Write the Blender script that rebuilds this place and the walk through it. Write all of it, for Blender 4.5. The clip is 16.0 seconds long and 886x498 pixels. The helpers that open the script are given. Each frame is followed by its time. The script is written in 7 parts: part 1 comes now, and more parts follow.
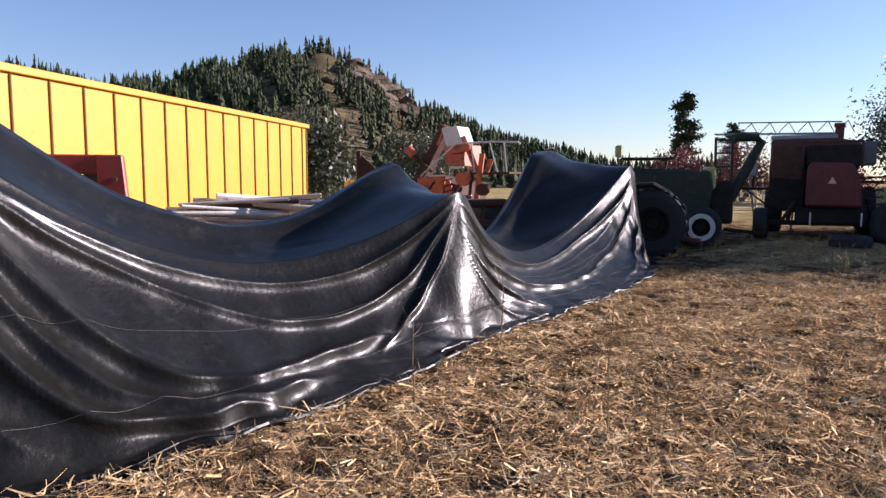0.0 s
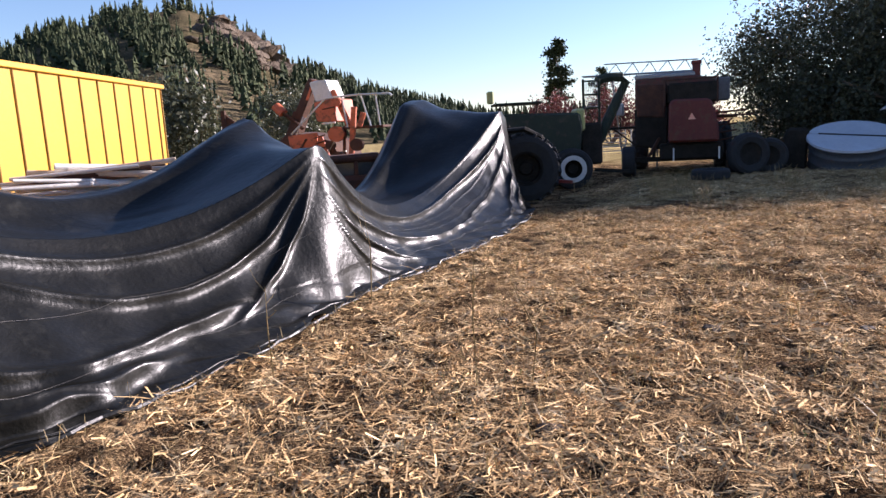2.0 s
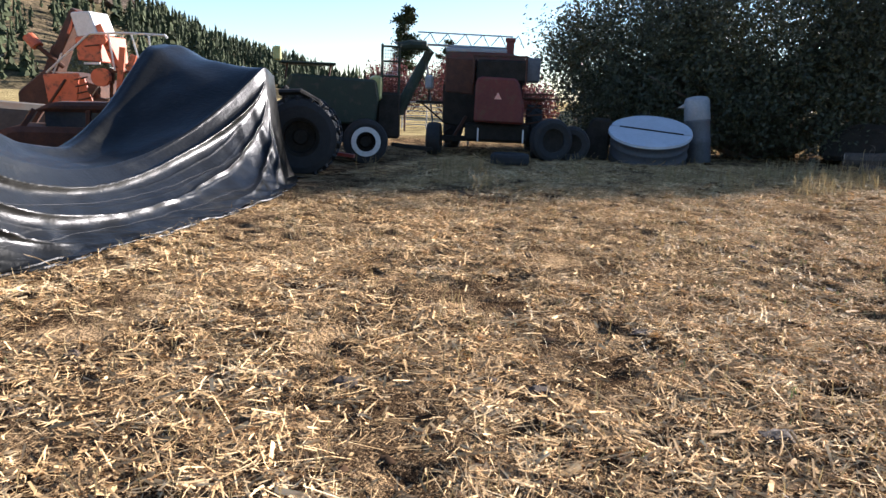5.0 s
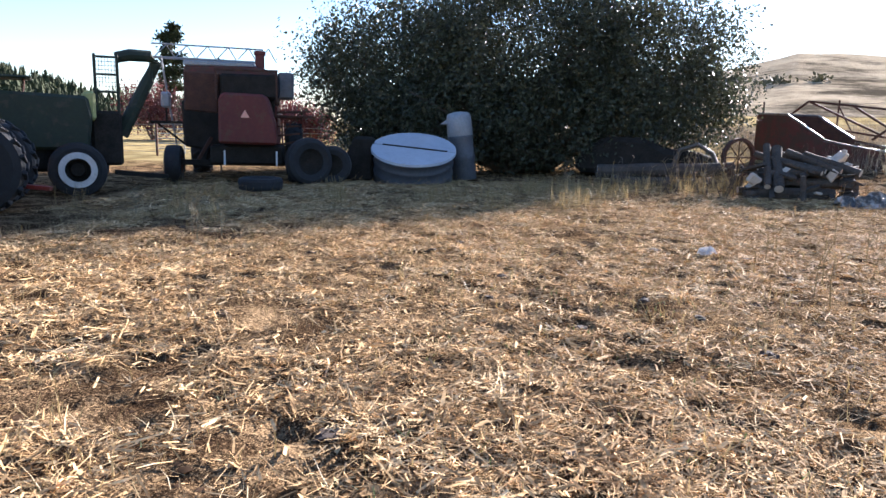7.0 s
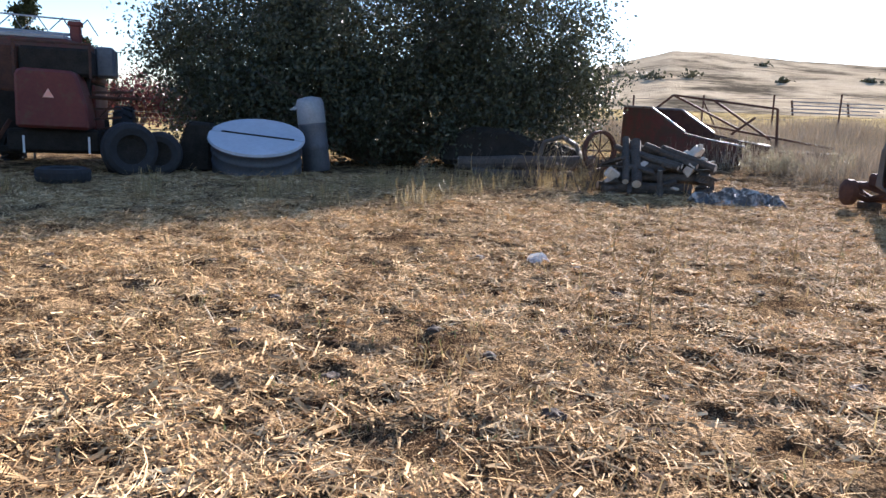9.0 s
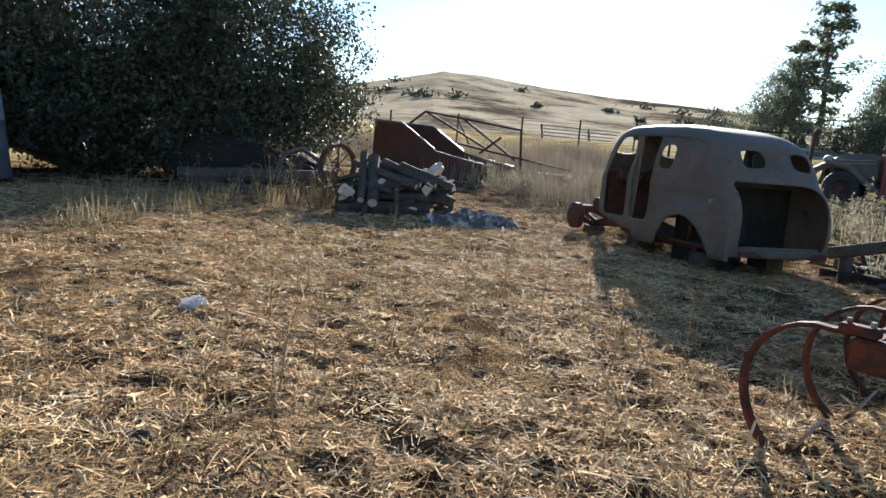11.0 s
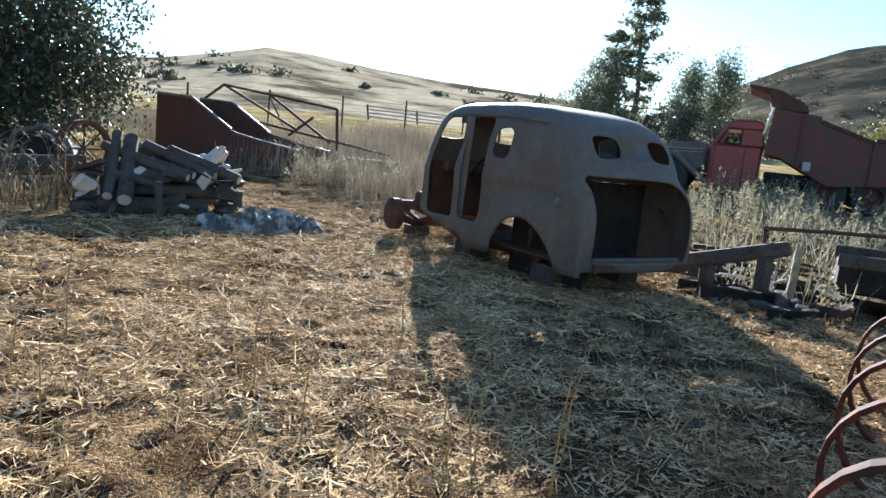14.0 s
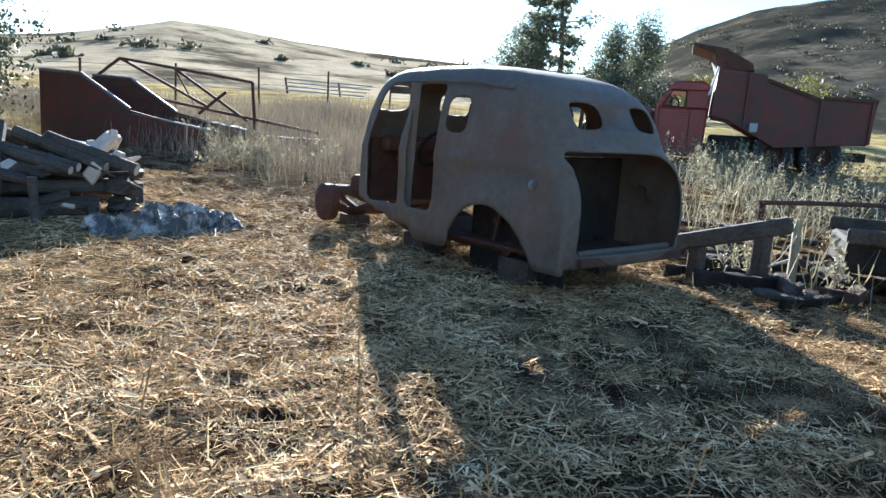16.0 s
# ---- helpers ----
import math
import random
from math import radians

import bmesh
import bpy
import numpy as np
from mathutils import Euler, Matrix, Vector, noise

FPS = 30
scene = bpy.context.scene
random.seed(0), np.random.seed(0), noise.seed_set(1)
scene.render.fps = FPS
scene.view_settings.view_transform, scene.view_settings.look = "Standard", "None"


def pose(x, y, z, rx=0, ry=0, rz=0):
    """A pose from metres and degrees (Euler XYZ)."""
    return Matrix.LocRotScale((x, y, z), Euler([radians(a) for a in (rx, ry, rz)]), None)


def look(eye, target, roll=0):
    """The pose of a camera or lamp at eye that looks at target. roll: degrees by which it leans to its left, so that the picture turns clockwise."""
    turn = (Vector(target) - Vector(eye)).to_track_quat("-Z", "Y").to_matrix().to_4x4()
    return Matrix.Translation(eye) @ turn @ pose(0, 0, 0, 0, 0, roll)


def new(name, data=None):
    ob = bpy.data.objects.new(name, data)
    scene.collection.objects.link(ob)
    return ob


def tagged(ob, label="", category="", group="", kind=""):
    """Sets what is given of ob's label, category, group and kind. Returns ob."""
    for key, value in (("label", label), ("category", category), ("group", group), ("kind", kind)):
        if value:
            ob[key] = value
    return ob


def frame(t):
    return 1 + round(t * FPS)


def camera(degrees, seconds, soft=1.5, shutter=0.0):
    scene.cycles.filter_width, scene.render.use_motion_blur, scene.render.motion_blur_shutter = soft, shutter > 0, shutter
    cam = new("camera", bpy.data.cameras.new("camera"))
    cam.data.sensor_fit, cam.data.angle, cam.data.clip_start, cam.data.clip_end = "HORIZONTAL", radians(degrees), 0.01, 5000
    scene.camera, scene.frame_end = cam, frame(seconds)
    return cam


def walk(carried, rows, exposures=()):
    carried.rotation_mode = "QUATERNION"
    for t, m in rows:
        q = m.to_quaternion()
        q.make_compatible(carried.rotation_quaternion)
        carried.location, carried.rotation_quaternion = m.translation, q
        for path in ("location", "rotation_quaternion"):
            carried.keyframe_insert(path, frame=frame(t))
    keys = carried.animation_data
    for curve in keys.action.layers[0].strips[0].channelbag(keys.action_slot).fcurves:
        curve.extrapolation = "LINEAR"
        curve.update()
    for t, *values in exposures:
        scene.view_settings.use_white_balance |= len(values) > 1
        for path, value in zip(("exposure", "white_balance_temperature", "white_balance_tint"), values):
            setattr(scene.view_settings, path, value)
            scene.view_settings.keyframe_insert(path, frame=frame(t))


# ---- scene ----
cam = camera(63.9, 16.0)
PATH = [
    (0, (-0.345, -3.266, 1.435), (-1.736, -1.842, 1.244), -0.0),
    (0.5, (-0.419, -3.244, 1.435), (-1.874, -1.889, 1.222), -1.2),
    (1, (-0.391, -3.217, 1.43), (-1.862, -1.88, 1.214), -3.3),
    (1.5, (-0.366, -3.14, 1.414), (-1.719, -1.701, 1.1), -4.0),
    (2, (-0.393, -2.9, 1.377), (-1.537, -1.292, 1.055), -3.2),
    (2.5, (-0.303, -2.586, 1.376), (-1.404, -0.953, 1.027), -4.4),
    (3, (-0.174, -2.358, 1.41), (-1.292, -0.731, 1.094), -0.1),
    (3.5, (-0.056, -2.073, 1.375), (-1.086, -0.401, 0.999), -0.6),
    (4, (-0.037, -1.743, 1.381), (-0.955, -0.003, 1.02), 0.6),
    (4.2, (-0.018, -1.594, 1.375), (-0.903, 0.154, 0.973), 0.4),
    (6.3, (0.21, 0.061, 1.34), (-0.297, 1.953, 0.939), 2.8),
    (6.5, (0.245, 0.202, 1.314), (-0.199, 2.105, 0.887), 1.4),
    (7, (0.342, 0.572, 1.309), (0.119, 2.529, 0.967), 1.4),
    (7.5, (0.478, 0.864, 1.326), (0.49, 2.836, 0.993), 2.5),
    (8, (0.754, 1.114, 1.323), (0.816, 3.082, 0.97), 2.6),
    (8.5, (0.92, 1.516, 1.328), (0.985, 3.49, 1.013), 0.7),
    (9, (1.178, 1.813, 1.31), (1.248, 3.779, 0.948), 2.5),
    (9.5, (1.408, 2.093, 1.297), (1.736, 4.039, 0.971), 4.4),
    (10, (1.65, 2.421, 1.351), (2.161, 4.327, 1.028), 4.2),
    (10.2, (1.748, 2.525, 1.335), (2.306, 4.425, 1.058), 4.1),
    (12.3, (3.11, 3.88, 1.421), (4.089, 5.596, 1.109), 6.6),
    (12.5, (3.173, 4.009, 1.431), (4.237, 5.679, 1.156), 5.9),
    (13, (3.362, 4.333, 1.405), (4.474, 5.961, 1.067), 5.3),
    (13.5, (3.598, 4.679, 1.432), (4.6, 6.379, 1.106), 5.2),
    (14, (3.698, 5.071, 1.388), (4.781, 6.727, 1.096), 5.9),
    (14.5, (3.852, 5.44, 1.375), (4.913, 7.097, 1.015), 6.6),
    (15, (4.05, 5.775, 1.374), (5.135, 7.412, 0.996), 8.8),
    (15.5, (4.138, 6.103, 1.38), (5.319, 7.691, 1.095), 5.4),
    (16, (4.267, 6.319, 1.393), (5.511, 7.844, 1.04), 3.9),
]
EXP0 = 1.5
EXPO = [(t, EXP0 + d, k, m) for t, d, k, m in ((0.0, -0.14, 5850, 27), (1.5, 0.04, 5850, 27), (2.5, 0.25, 5850, 23), (4.0, 0.42, 5800, 19), (6.3, 0.63, 5700, 14), (7.0, 0.76, 5650, 20), (9.3, 0.62, 5650, 19), (10.0, 0.26, 5650, 14), (12.5, 0.5, 5450, 8), (14.0, 0.62, 5300, 6), (16.0, 0.8, 5250, 6))]
walk(cam, [(t, look(e, g, r)) for t, e, g, r in PATH], exposures=EXPO)

# ---- world, sun ----
SUN_AZ, SUN_EL = radians(31.5), radians(18.5)
world = bpy.data.worlds.new("sky_world")
scene.world = world
world.use_nodes = True
wn = world.node_tree.nodes
sky = wn.new("ShaderNodeTexSky")
sky.sky_type = "NISHITA"
sky.sun_disc = False
sky.sun_elevation = SUN_EL
sky.sun_rotation = SUN_AZ
sky.air_density, sky.dust_density, sky.ozone_density = 1.0, 0.12, 2.4
world.node_tree.links.new(sky.outputs[0], wn["Background"].inputs[0])
wn["Background"].inputs[1].default_value = 0.058
sun = new("sun", bpy.data.lights.new("sun", "SUN"))
sun.data.energy, sun.data.angle, sun.data.color = 5.0, radians(0.55), (1.0, 0.9, 0.76)
sd = Vector((math.sin(SUN_AZ) * math.cos(SUN_EL), math.cos(SUN_AZ) * math.cos(SUN_EL), math.sin(SUN_EL)))
sun.matrix_world = look(sd * 60, (0, 0, 0))


# ---- materials ----
def mat(name, cols, rough=0.7, metal=0.0, scale=8.0, detail=6.0, bump=0.2, bscale=60.0, rust=None, rust_amt=0.5,
        rscale=3.0, spec=0.5, stretch=(1, 1, 1), rand=0.0, island=0.0, bdist=0.01, trans=0.0):
    """cols: two or three colours mixed by noise at two scales; rust: colour of patches."""
    m = bpy.data.materials.new(name)
    m.use_nodes = True
    nt = m.node_tree
    b = nt.nodes["Principled BSDF"]
    L = nt.links.new
    co = nt.nodes.new("ShaderNodeTexCoord")
    mp = nt.nodes.new("ShaderNodeMapping")
    mp.inputs["Scale"].default_value = stretch
    L(co.outputs["Object"], mp.inputs[0])

    def nz(s, d=detail, r=0.6):
        n = nt.nodes.new("ShaderNodeTexNoise")
        n.inputs["Scale"].default_value, n.inputs["Detail"].default_value, n.inputs["Roughness"].default_value = s, d, r
        L(mp.outputs[0], n.inputs["Vector"])
        return n.outputs["Fac"]

    ramp = nt.nodes.new("ShaderNodeValToRGB")
    e = ramp.color_ramp.elements
    e[0].position, e[1].position = 0.32, 0.68
    e[0].color, e[1].color = (*cols[0], 1), (*cols[-1], 1)
    if len(cols) > 2:
        k = e.new(0.5)
        k.color = (*cols[1], 1)
    mixf = nt.nodes.new("ShaderNodeMix")
    mixf.inputs[0].default_value = 0.45
    L(nz(scale), mixf.inputs[2])
    L(nz(scale * 7.3, 4), mixf.inputs[3])
    L(mixf.outputs[0], ramp.inputs[0])
    col = ramp.outputs[0]
    if rust:
        rr = nt.nodes.new("ShaderNodeValToRGB")
        rr.color_ramp.elements[0].position, rr.color_ramp.elements[1].position = 1 - rust_amt - 0.06, 1 - rust_amt + 0.06
        L(nz(rscale, 8, 0.7), rr.inputs[0])
        mx = nt.nodes.new("ShaderNodeMix")
        mx.data_type = "RGBA"
        L(rr.outputs[0], mx.inputs[0])
        L(col, mx.inputs[6])
        mx.inputs[7].default_value = (*rust, 1)
        col = mx.outputs[2]
    if rand or island:
        if rand:
            src = nt.nodes.new("ShaderNodeObjectInfo").outputs["Random"]
        else:
            src = nt.nodes.new("ShaderNodeNewGeometry").outputs["Random Per Island"]
        mr = nt.nodes.new("ShaderNodeMapRange")
        amt = rand or island
        mr.inputs[3].default_value, mr.inputs[4].default_value = 1 - amt, 1 + amt
        L(src, mr.inputs[0])
        hs = nt.nodes.new("ShaderNodeHueSaturation")
        L(mr.outputs[0], hs.inputs["Value"])
        L(col, hs.inputs["Color"])
        col = hs.outputs[0]
    L(col, b.inputs["Base Color"])
    b.inputs["Roughness"].default_value, b.inputs["Metallic"].default_value = rough, metal
    b.inputs["Specular IOR Level"].default_value = spec
    if trans:
        tr = nt.nodes.new("ShaderNodeBsdfTranslucent")
        L(col, tr.inputs[0])
        ms = nt.nodes.new("ShaderNodeMixShader")
        ms.inputs[0].default_value = trans
        L(b.outputs[0], ms.inputs[1])
        L(tr.outputs[0], ms.inputs[2])
        L(ms.outputs[0], nt.nodes["Material Output"].inputs[0])
    if bump:
        bn = nt.nodes.new("ShaderNodeBump")
        bn.inputs["Strength"].default_value, bn.inputs["Distance"].default_value = bump, bdist
        L(nz(bscale, 5), bn.inputs["Height"])
        L(bn.outputs[0], b.inputs["Normal"])
    return m


RUST = (0.11, 0.045, 0.022)
def pasture(m):
    """Beyond the yard the soil gives way to dry yellow pasture, with an uneven border."""
    nt = m.node_tree
    L = nt.links.new
    b = nt.nodes["Principled BSDF"]
    src = b.inputs["Base Color"].links[0].from_socket
    co = nt.nodes.new("ShaderNodeTexCoord")
    ln = nt.nodes.new("ShaderNodeVectorMath")
    ln.operation = "LENGTH"
    L(co.outputs["Object"], ln.inputs[0])
    nz = nt.nodes.new("ShaderNodeTexNoise")
    nz.inputs["Scale"].default_value = 0.35
    L(co.outputs["Object"], nz.inputs["Vector"])
    ad = nt.nodes.new("ShaderNodeMath")
    ad.operation = "MULTIPLY_ADD"
    L(nz.outputs["Fac"], ad.inputs[0])
    ad.inputs[1].default_value = 6.0
    L(ln.outputs["Value"], ad.inputs[2])
    mr = nt.nodes.new("ShaderNodeMapRange")
    mr.inputs[1].default_value, mr.inputs[2].default_value = 25.0, 29.0
    L(ad.outputs[0], mr.inputs[0])
    n2 = nt.nodes.new("ShaderNodeTexNoise")
    n2.inputs["Scale"].default_value, n2.inputs["Detail"].default_value = 0.9, 8
    L(co.outputs["Object"], n2.inputs["Vector"])
    rp = nt.nodes.new("ShaderNodeValToRGB")
    rp.color_ramp.elements[0].position, rp.color_ramp.elements[1].position = 0.35, 0.65
    rp.color_ramp.elements[0].color, rp.color_ramp.elements[1].color = (0.22, 0.16, 0.07, 1), (0.5, 0.39, 0.18, 1)
    L(n2.outputs["Fac"], rp.inputs[0])
    mx = nt.nodes.new("ShaderNodeMix")
    mx.data_type = "RGBA"
    L(mr.outputs[0], mx.inputs[0])
    L(src, mx.inputs[6])
    L(rp.outputs[0], mx.inputs[7])
    L(mx.outputs[2], b.inputs["Base Color"])
    return m


def chaff(m):
    """Fine pale chaff trodden into the dark soil, in drifts."""
    nt = m.node_tree
    L = nt.links.new
    b = nt.nodes["Principled BSDF"]
    src = b.inputs["Base Color"].links[0].from_socket
    co = nt.nodes.new("ShaderNodeTexCoord")
    fac = None
    for ang, sc in ((0.5, (150, 34, 90)), (2.1, (34, 140, 90)), (1.2, (120, 120, 90))):
        mp = nt.nodes.new("ShaderNodeMapping")
        mp.inputs["Scale"].default_value = sc
        mp.inputs["Rotation"].default_value = (0, 0, ang)
        L(co.outputs["Object"], mp.inputs[0])
        n = nt.nodes.new("ShaderNodeTexNoise")
        n.inputs["Scale"].default_value, n.inputs["Detail"].default_value = 1.0, 2
        n.inputs["Distortion"].default_value = 0.6
        L(mp.outputs[0], n.inputs["Vector"])
        if fac is None:
            fac = n.outputs["Fac"]
        else:
            mx = nt.nodes.new("ShaderNodeMath")
            mx.operation = "MAXIMUM"
            L(fac, mx.inputs[0])
            L(n.outputs["Fac"], mx.inputs[1])
            fac = mx.outputs[0]
    drift = nt.nodes.new("ShaderNodeTexNoise")
    drift.inputs["Scale"].default_value, drift.inputs["Detail"].default_value = 2.6, 5
    L(co.outputs["Object"], drift.inputs["Vector"])
    ad = nt.nodes.new("ShaderNodeMath")
    ad.operation = "MULTIPLY_ADD"
    L(drift.outputs["Fac"], ad.inputs[0])
    ad.inputs[1].default_value = 0.55
    L(fac, ad.inputs[2])
    mr = nt.nodes.new("ShaderNodeMapRange")
    mr.inputs[1].default_value, mr.inputs[2].default_value = 0.83, 0.98
    L(ad.outputs[0], mr.inputs[0])
    m2 = nt.nodes.new("ShaderNodeMix")
    m2.data_type = "RGBA"
    L(mr.outputs[0], m2.inputs[0])
    L(src, m2.inputs[6])
    m2.inputs[7].default_value = (0.45, 0.3, 0.155, 1)
    L(m2.outputs[2], b.inputs["Base Color"])
    return m


M_SOIL = mat("soil_straw", [(0.018, 0.011, 0.007), (0.06, 0.037, 0.02), (0.16, 0.105, 0.055)], 0.95, scale=1.3, bump=1.0, bscale=34, bdist=0.05, spec=0.0)
chaff(M_SOIL)
pasture(M_SOIL)
M_STRAW = mat("straw", [(0.165, 0.091, 0.042), (0.555, 0.368, 0.175), (0.88, 0.69, 0.405)], 0.75, scale=2.0, bump=0, island=0.55, spec=0.04, trans=0.06)
M_STALK = mat("dry_stalk", [(0.24, 0.17, 0.07), (0.44, 0.33, 0.15)], 0.6, scale=3, bump=0, island=0.3, trans=0.25)
M_GREEN = mat("green_weed", [(0.07, 0.1, 0.03), (0.16, 0.2, 0.07)], 0.6, scale=3, bump=0, island=0.3, trans=0.3)
M_SAGE = mat("sage_weed", [(0.18, 0.16, 0.095), (0.36, 0.315, 0.2)], 0.7, scale=3, bump=0, island=0.35, trans=0.3)
M_DRYHILL = mat("dry_grass_hill", [(0.3, 0.23, 0.145), (0.48, 0.385, 0.25), (0.6, 0.49, 0.33)], 0.9, scale=0.12, bump=0.6, bscale=2.5, bdist=0.3, spec=0.0,
                rust=(0.1, 0.082, 0.055), rust_amt=0.46, rscale=0.08)
M_FARHILL = mat("brushy_hill", [(0.07, 0.06, 0.045), (0.21, 0.17, 0.115)], 0.95, scale=0.06, bump=0.25, bscale=0.5, bdist=0.5, spec=0.0,
                rust=(0.055, 0.05, 0.038), rust_amt=0.54, rscale=0.035)
M_FOREST = mat("forest_floor", [(0.045, 0.042, 0.022), (0.1, 0.08, 0.045), (0.19, 0.14, 0.085)], 0.95, scale=0.03, bump=0.8, bscale=0.3, bdist=2.0, spec=0.0)
M_ROCK = mat("hill_rock", [(0.05, 0.04, 0.031), (0.11, 0.086, 0.066), (0.18, 0.145, 0.112)], 0.95, scale=0.09, bump=1.0, bscale=0.4, bdist=2.0, spec=0.0)
M_CONIFER = mat("conifer_needles", [(0.02, 0.03, 0.014), (0.06, 0.068, 0.03)], 0.85, scale=0.15, bump=0, island=0.4, spec=0.15)
M_LEAF = mat("bush_leaf", [(0.038, 0.045, 0.025), (0.09, 0.093, 0.052)], 0.45, scale=1.2, bump=0, island=0.45, spec=0.35, trans=0.2)
M_LEAFY = mat("yellowing_leaf", [(0.1, 0.105, 0.03), (0.22, 0.19, 0.055)], 0.55, scale=1.0, bump=0, island=0.35, trans=0.35)
M_REDLEAF = mat("red_leaf", [(0.07, 0.02, 0.02), (0.16, 0.045, 0.035)], 0.55, scale=1.0, bump=0, island=0.4, trans=0.3)
# backlit trees: the glare haze over them is put into a paler leaf colour
M_BACKTREE = mat("pale_haze_foliage", [(0.11, 0.125, 0.075), (0.2, 0.205, 0.13)], 0.6, scale=0.6, bump=0, island=0.4, spec=0.3, trans=0.45)
M_BARK = mat("bark", [(0.06, 0.045, 0.03), (0.15, 0.115, 0.085)], 0.9, scale=6, bump=0.8, bscale=25, bdist=0.02, stretch=(1, 1, 0.25))
M_TARP = mat("black_plastic_sheet", [(0.005, 0.005, 0.0042), (0.011, 0.0105, 0.0085)], 0.37, scale=1.5, bump=0.5, bscale=20, bdist=0.012, spec=0.16,
             rust=(0.017, 0.0165, 0.0135), rust_amt=0.4, rscale=4)
M_TARP.node_tree.nodes["Principled BSDF"].inputs["Coat Weight"].default_value = 0.17
M_TARP.node_tree.nodes["Principled BSDF"].inputs["Coat Roughness"].default_value = 0.2
M_SEAM = mat("tarp_seam", [(0.05, 0.047, 0.042), (0.12, 0.11, 0.1)], 0.5, bump=0)
M_YELLOW = mat("yellow_paint", [(0.44, 0.222, 0.01), (0.5, 0.265, 0.014)], 0.5, scale=0.8, bump=0.08, bscale=15, rust=(0.4, 0.19, 0.014), rust_amt=0.36, rscale=2.2)
M_YELDARK = mat("darker_yellow_rib", [(0.16, 0.085, 0.012), (0.26, 0.14, 0.02)], 0.5, scale=2, bump=0.05)
M_RED = mat("faded_red_paint", [(0.09, 0.015, 0.011), (0.145, 0.026, 0.017)], 0.65, scale=2, bump=0.15, rust=RUST, rust_amt=0.42, rscale=4)
M_ORANGE = mat("orange_red_paint", [(0.42, 0.085, 0.03), (0.55, 0.14, 0.055)], 0.6, scale=2, bump=0.15, rust=RUST, rust_amt=0.42, rscale=5)
M_REDB = mat("bright_red_paint", [(0.16, 0.018, 0.013), (0.22, 0.03, 0.021)], 0.45, scale=2, bump=0.1, rust=RUST, rust_amt=0.36, rscale=3)
M_RUST = mat("rusty_steel", [(0.03, 0.018, 0.013), (0.075, 0.034, 0.021), (0.12, 0.052, 0.028)], 0.85, metal=0.15, scale=5, bump=0.4, bscale=70)
M_CARBODY = mat("weathered_car_body", [(0.085, 0.074, 0.058), (0.155, 0.132, 0.105)], 0.65, spec=0.25, metal=0.0, scale=2, bump=0.2, bscale=40,
                rust=(0.12, 0.084, 0.06), rust_amt=0.45, rscale=2.5)
M_STEEL = mat("worn_steel", [(0.16, 0.15, 0.14), (0.32, 0.3, 0.28)], 0.42, metal=0.7, scale=6, bump=0.2, rust=RUST, rust_amt=0.4, rscale=8)
M_SPRING = mat("shiny_spring_steel", [(0.14, 0.13, 0.12), (0.3, 0.29, 0.275)], 0.35, metal=0.6, scale=6, bump=0.1)
M_CULT = mat("cultivator_red_paint", [(0.075, 0.023, 0.013), (0.15, 0.042, 0.023)], 0.8, spec=0.15, scale=4, bump=0.25, bscale=50, rust=(0.04, 0.024, 0.017), rust_amt=0.5, rscale=7)
M_GALV = mat("galvanised_sheet", [(0.2, 0.21, 0.22), (0.34, 0.35, 0.36)], 0.5, metal=0.3, scale=3, bump=0.1)
M_TANKSIDE = mat("dull_tank_steel", [(0.07, 0.075, 0.085), (0.14, 0.145, 0.155)], 0.55, metal=0.3, scale=3, bump=0.1)
M_TANKLID = mat("pale_tank_lid", [(0.42, 0.44, 0.47), (0.55, 0.57, 0.6)], 0.6, scale=2, bump=0.1)
M_WHITE = mat("dirty_white_paint", [(0.5, 0.48, 0.44), (0.74, 0.72, 0.68)], 0.6, scale=3, bump=0.15, rust=(0.32, 0.24, 0.17), rust_amt=0.36, rscale=6)
M_JUG = mat("white_plastic_drum", [(0.2, 0.21, 0.22), (0.33, 0.34, 0.35)], 0.45, scale=3, bump=0.05)
M_RUBBER = mat("old_rubber", [(0.012, 0.012, 0.012), (0.03, 0.029, 0.028)], 0.8, scale=8, bump=0.4, bscale=40)
M_DGREEN = mat("dark_green_paint", [(0.01, 0.018, 0.009), (0.022, 0.034, 0.016)], 0.7, scale=3, bump=0.2, rust=(0.05, 0.04, 0.025), rust_amt=0.4, rscale=5)
M_YGREEN = mat("yellow_green_paint", [(0.28, 0.29, 0.09), (0.4, 0.4, 0.16)], 0.55, scale=3, bump=0.1)
M_LOG = mat("weathered_log", [(0.035, 0.029, 0.023), (0.12, 0.1, 0.08)], 0.9, spec=0.12, scale=4, bump=0.6, bscale=30, stretch=(1, 1, 1))
M_CUT = mat("pale_cut_wood", [(0.42, 0.34, 0.25), (0.62, 0.53, 0.42)], 0.75, scale=8, bump=0.3)
M_TALL = mat("tall_dry_stem", [(0.22, 0.17, 0.11), (0.4, 0.32, 0.22)], 0.7, scale=3, bump=0, island=0.4, trans=0.12)
M_MAROON = mat("rusted_dark_red_paint", [(0.08, 0.022, 0.016), (0.135, 0.034, 0.024)], 0.7, scale=2, bump=0.2, rust=(0.07, 0.035, 0.022), rust_amt=0.5, rscale=3)
# the rust patches here are pale grey, painted glints on the crumpled folds
M_BLUE = mat("blue_grey_cloth", [(0.035, 0.034, 0.031), (0.13, 0.127, 0.117)], 0.5, spec=0.3, scale=5, bump=0.4, bscale=30, rust=(0.42, 0.405, 0.37), rust_amt=0.46, rscale=6)
M_GLASS = mat("dusty_glass", [(0.02, 0.025, 0.03), (0.05, 0.055, 0.06)], 0.12, scale=3, bump=0, spec=0.8)
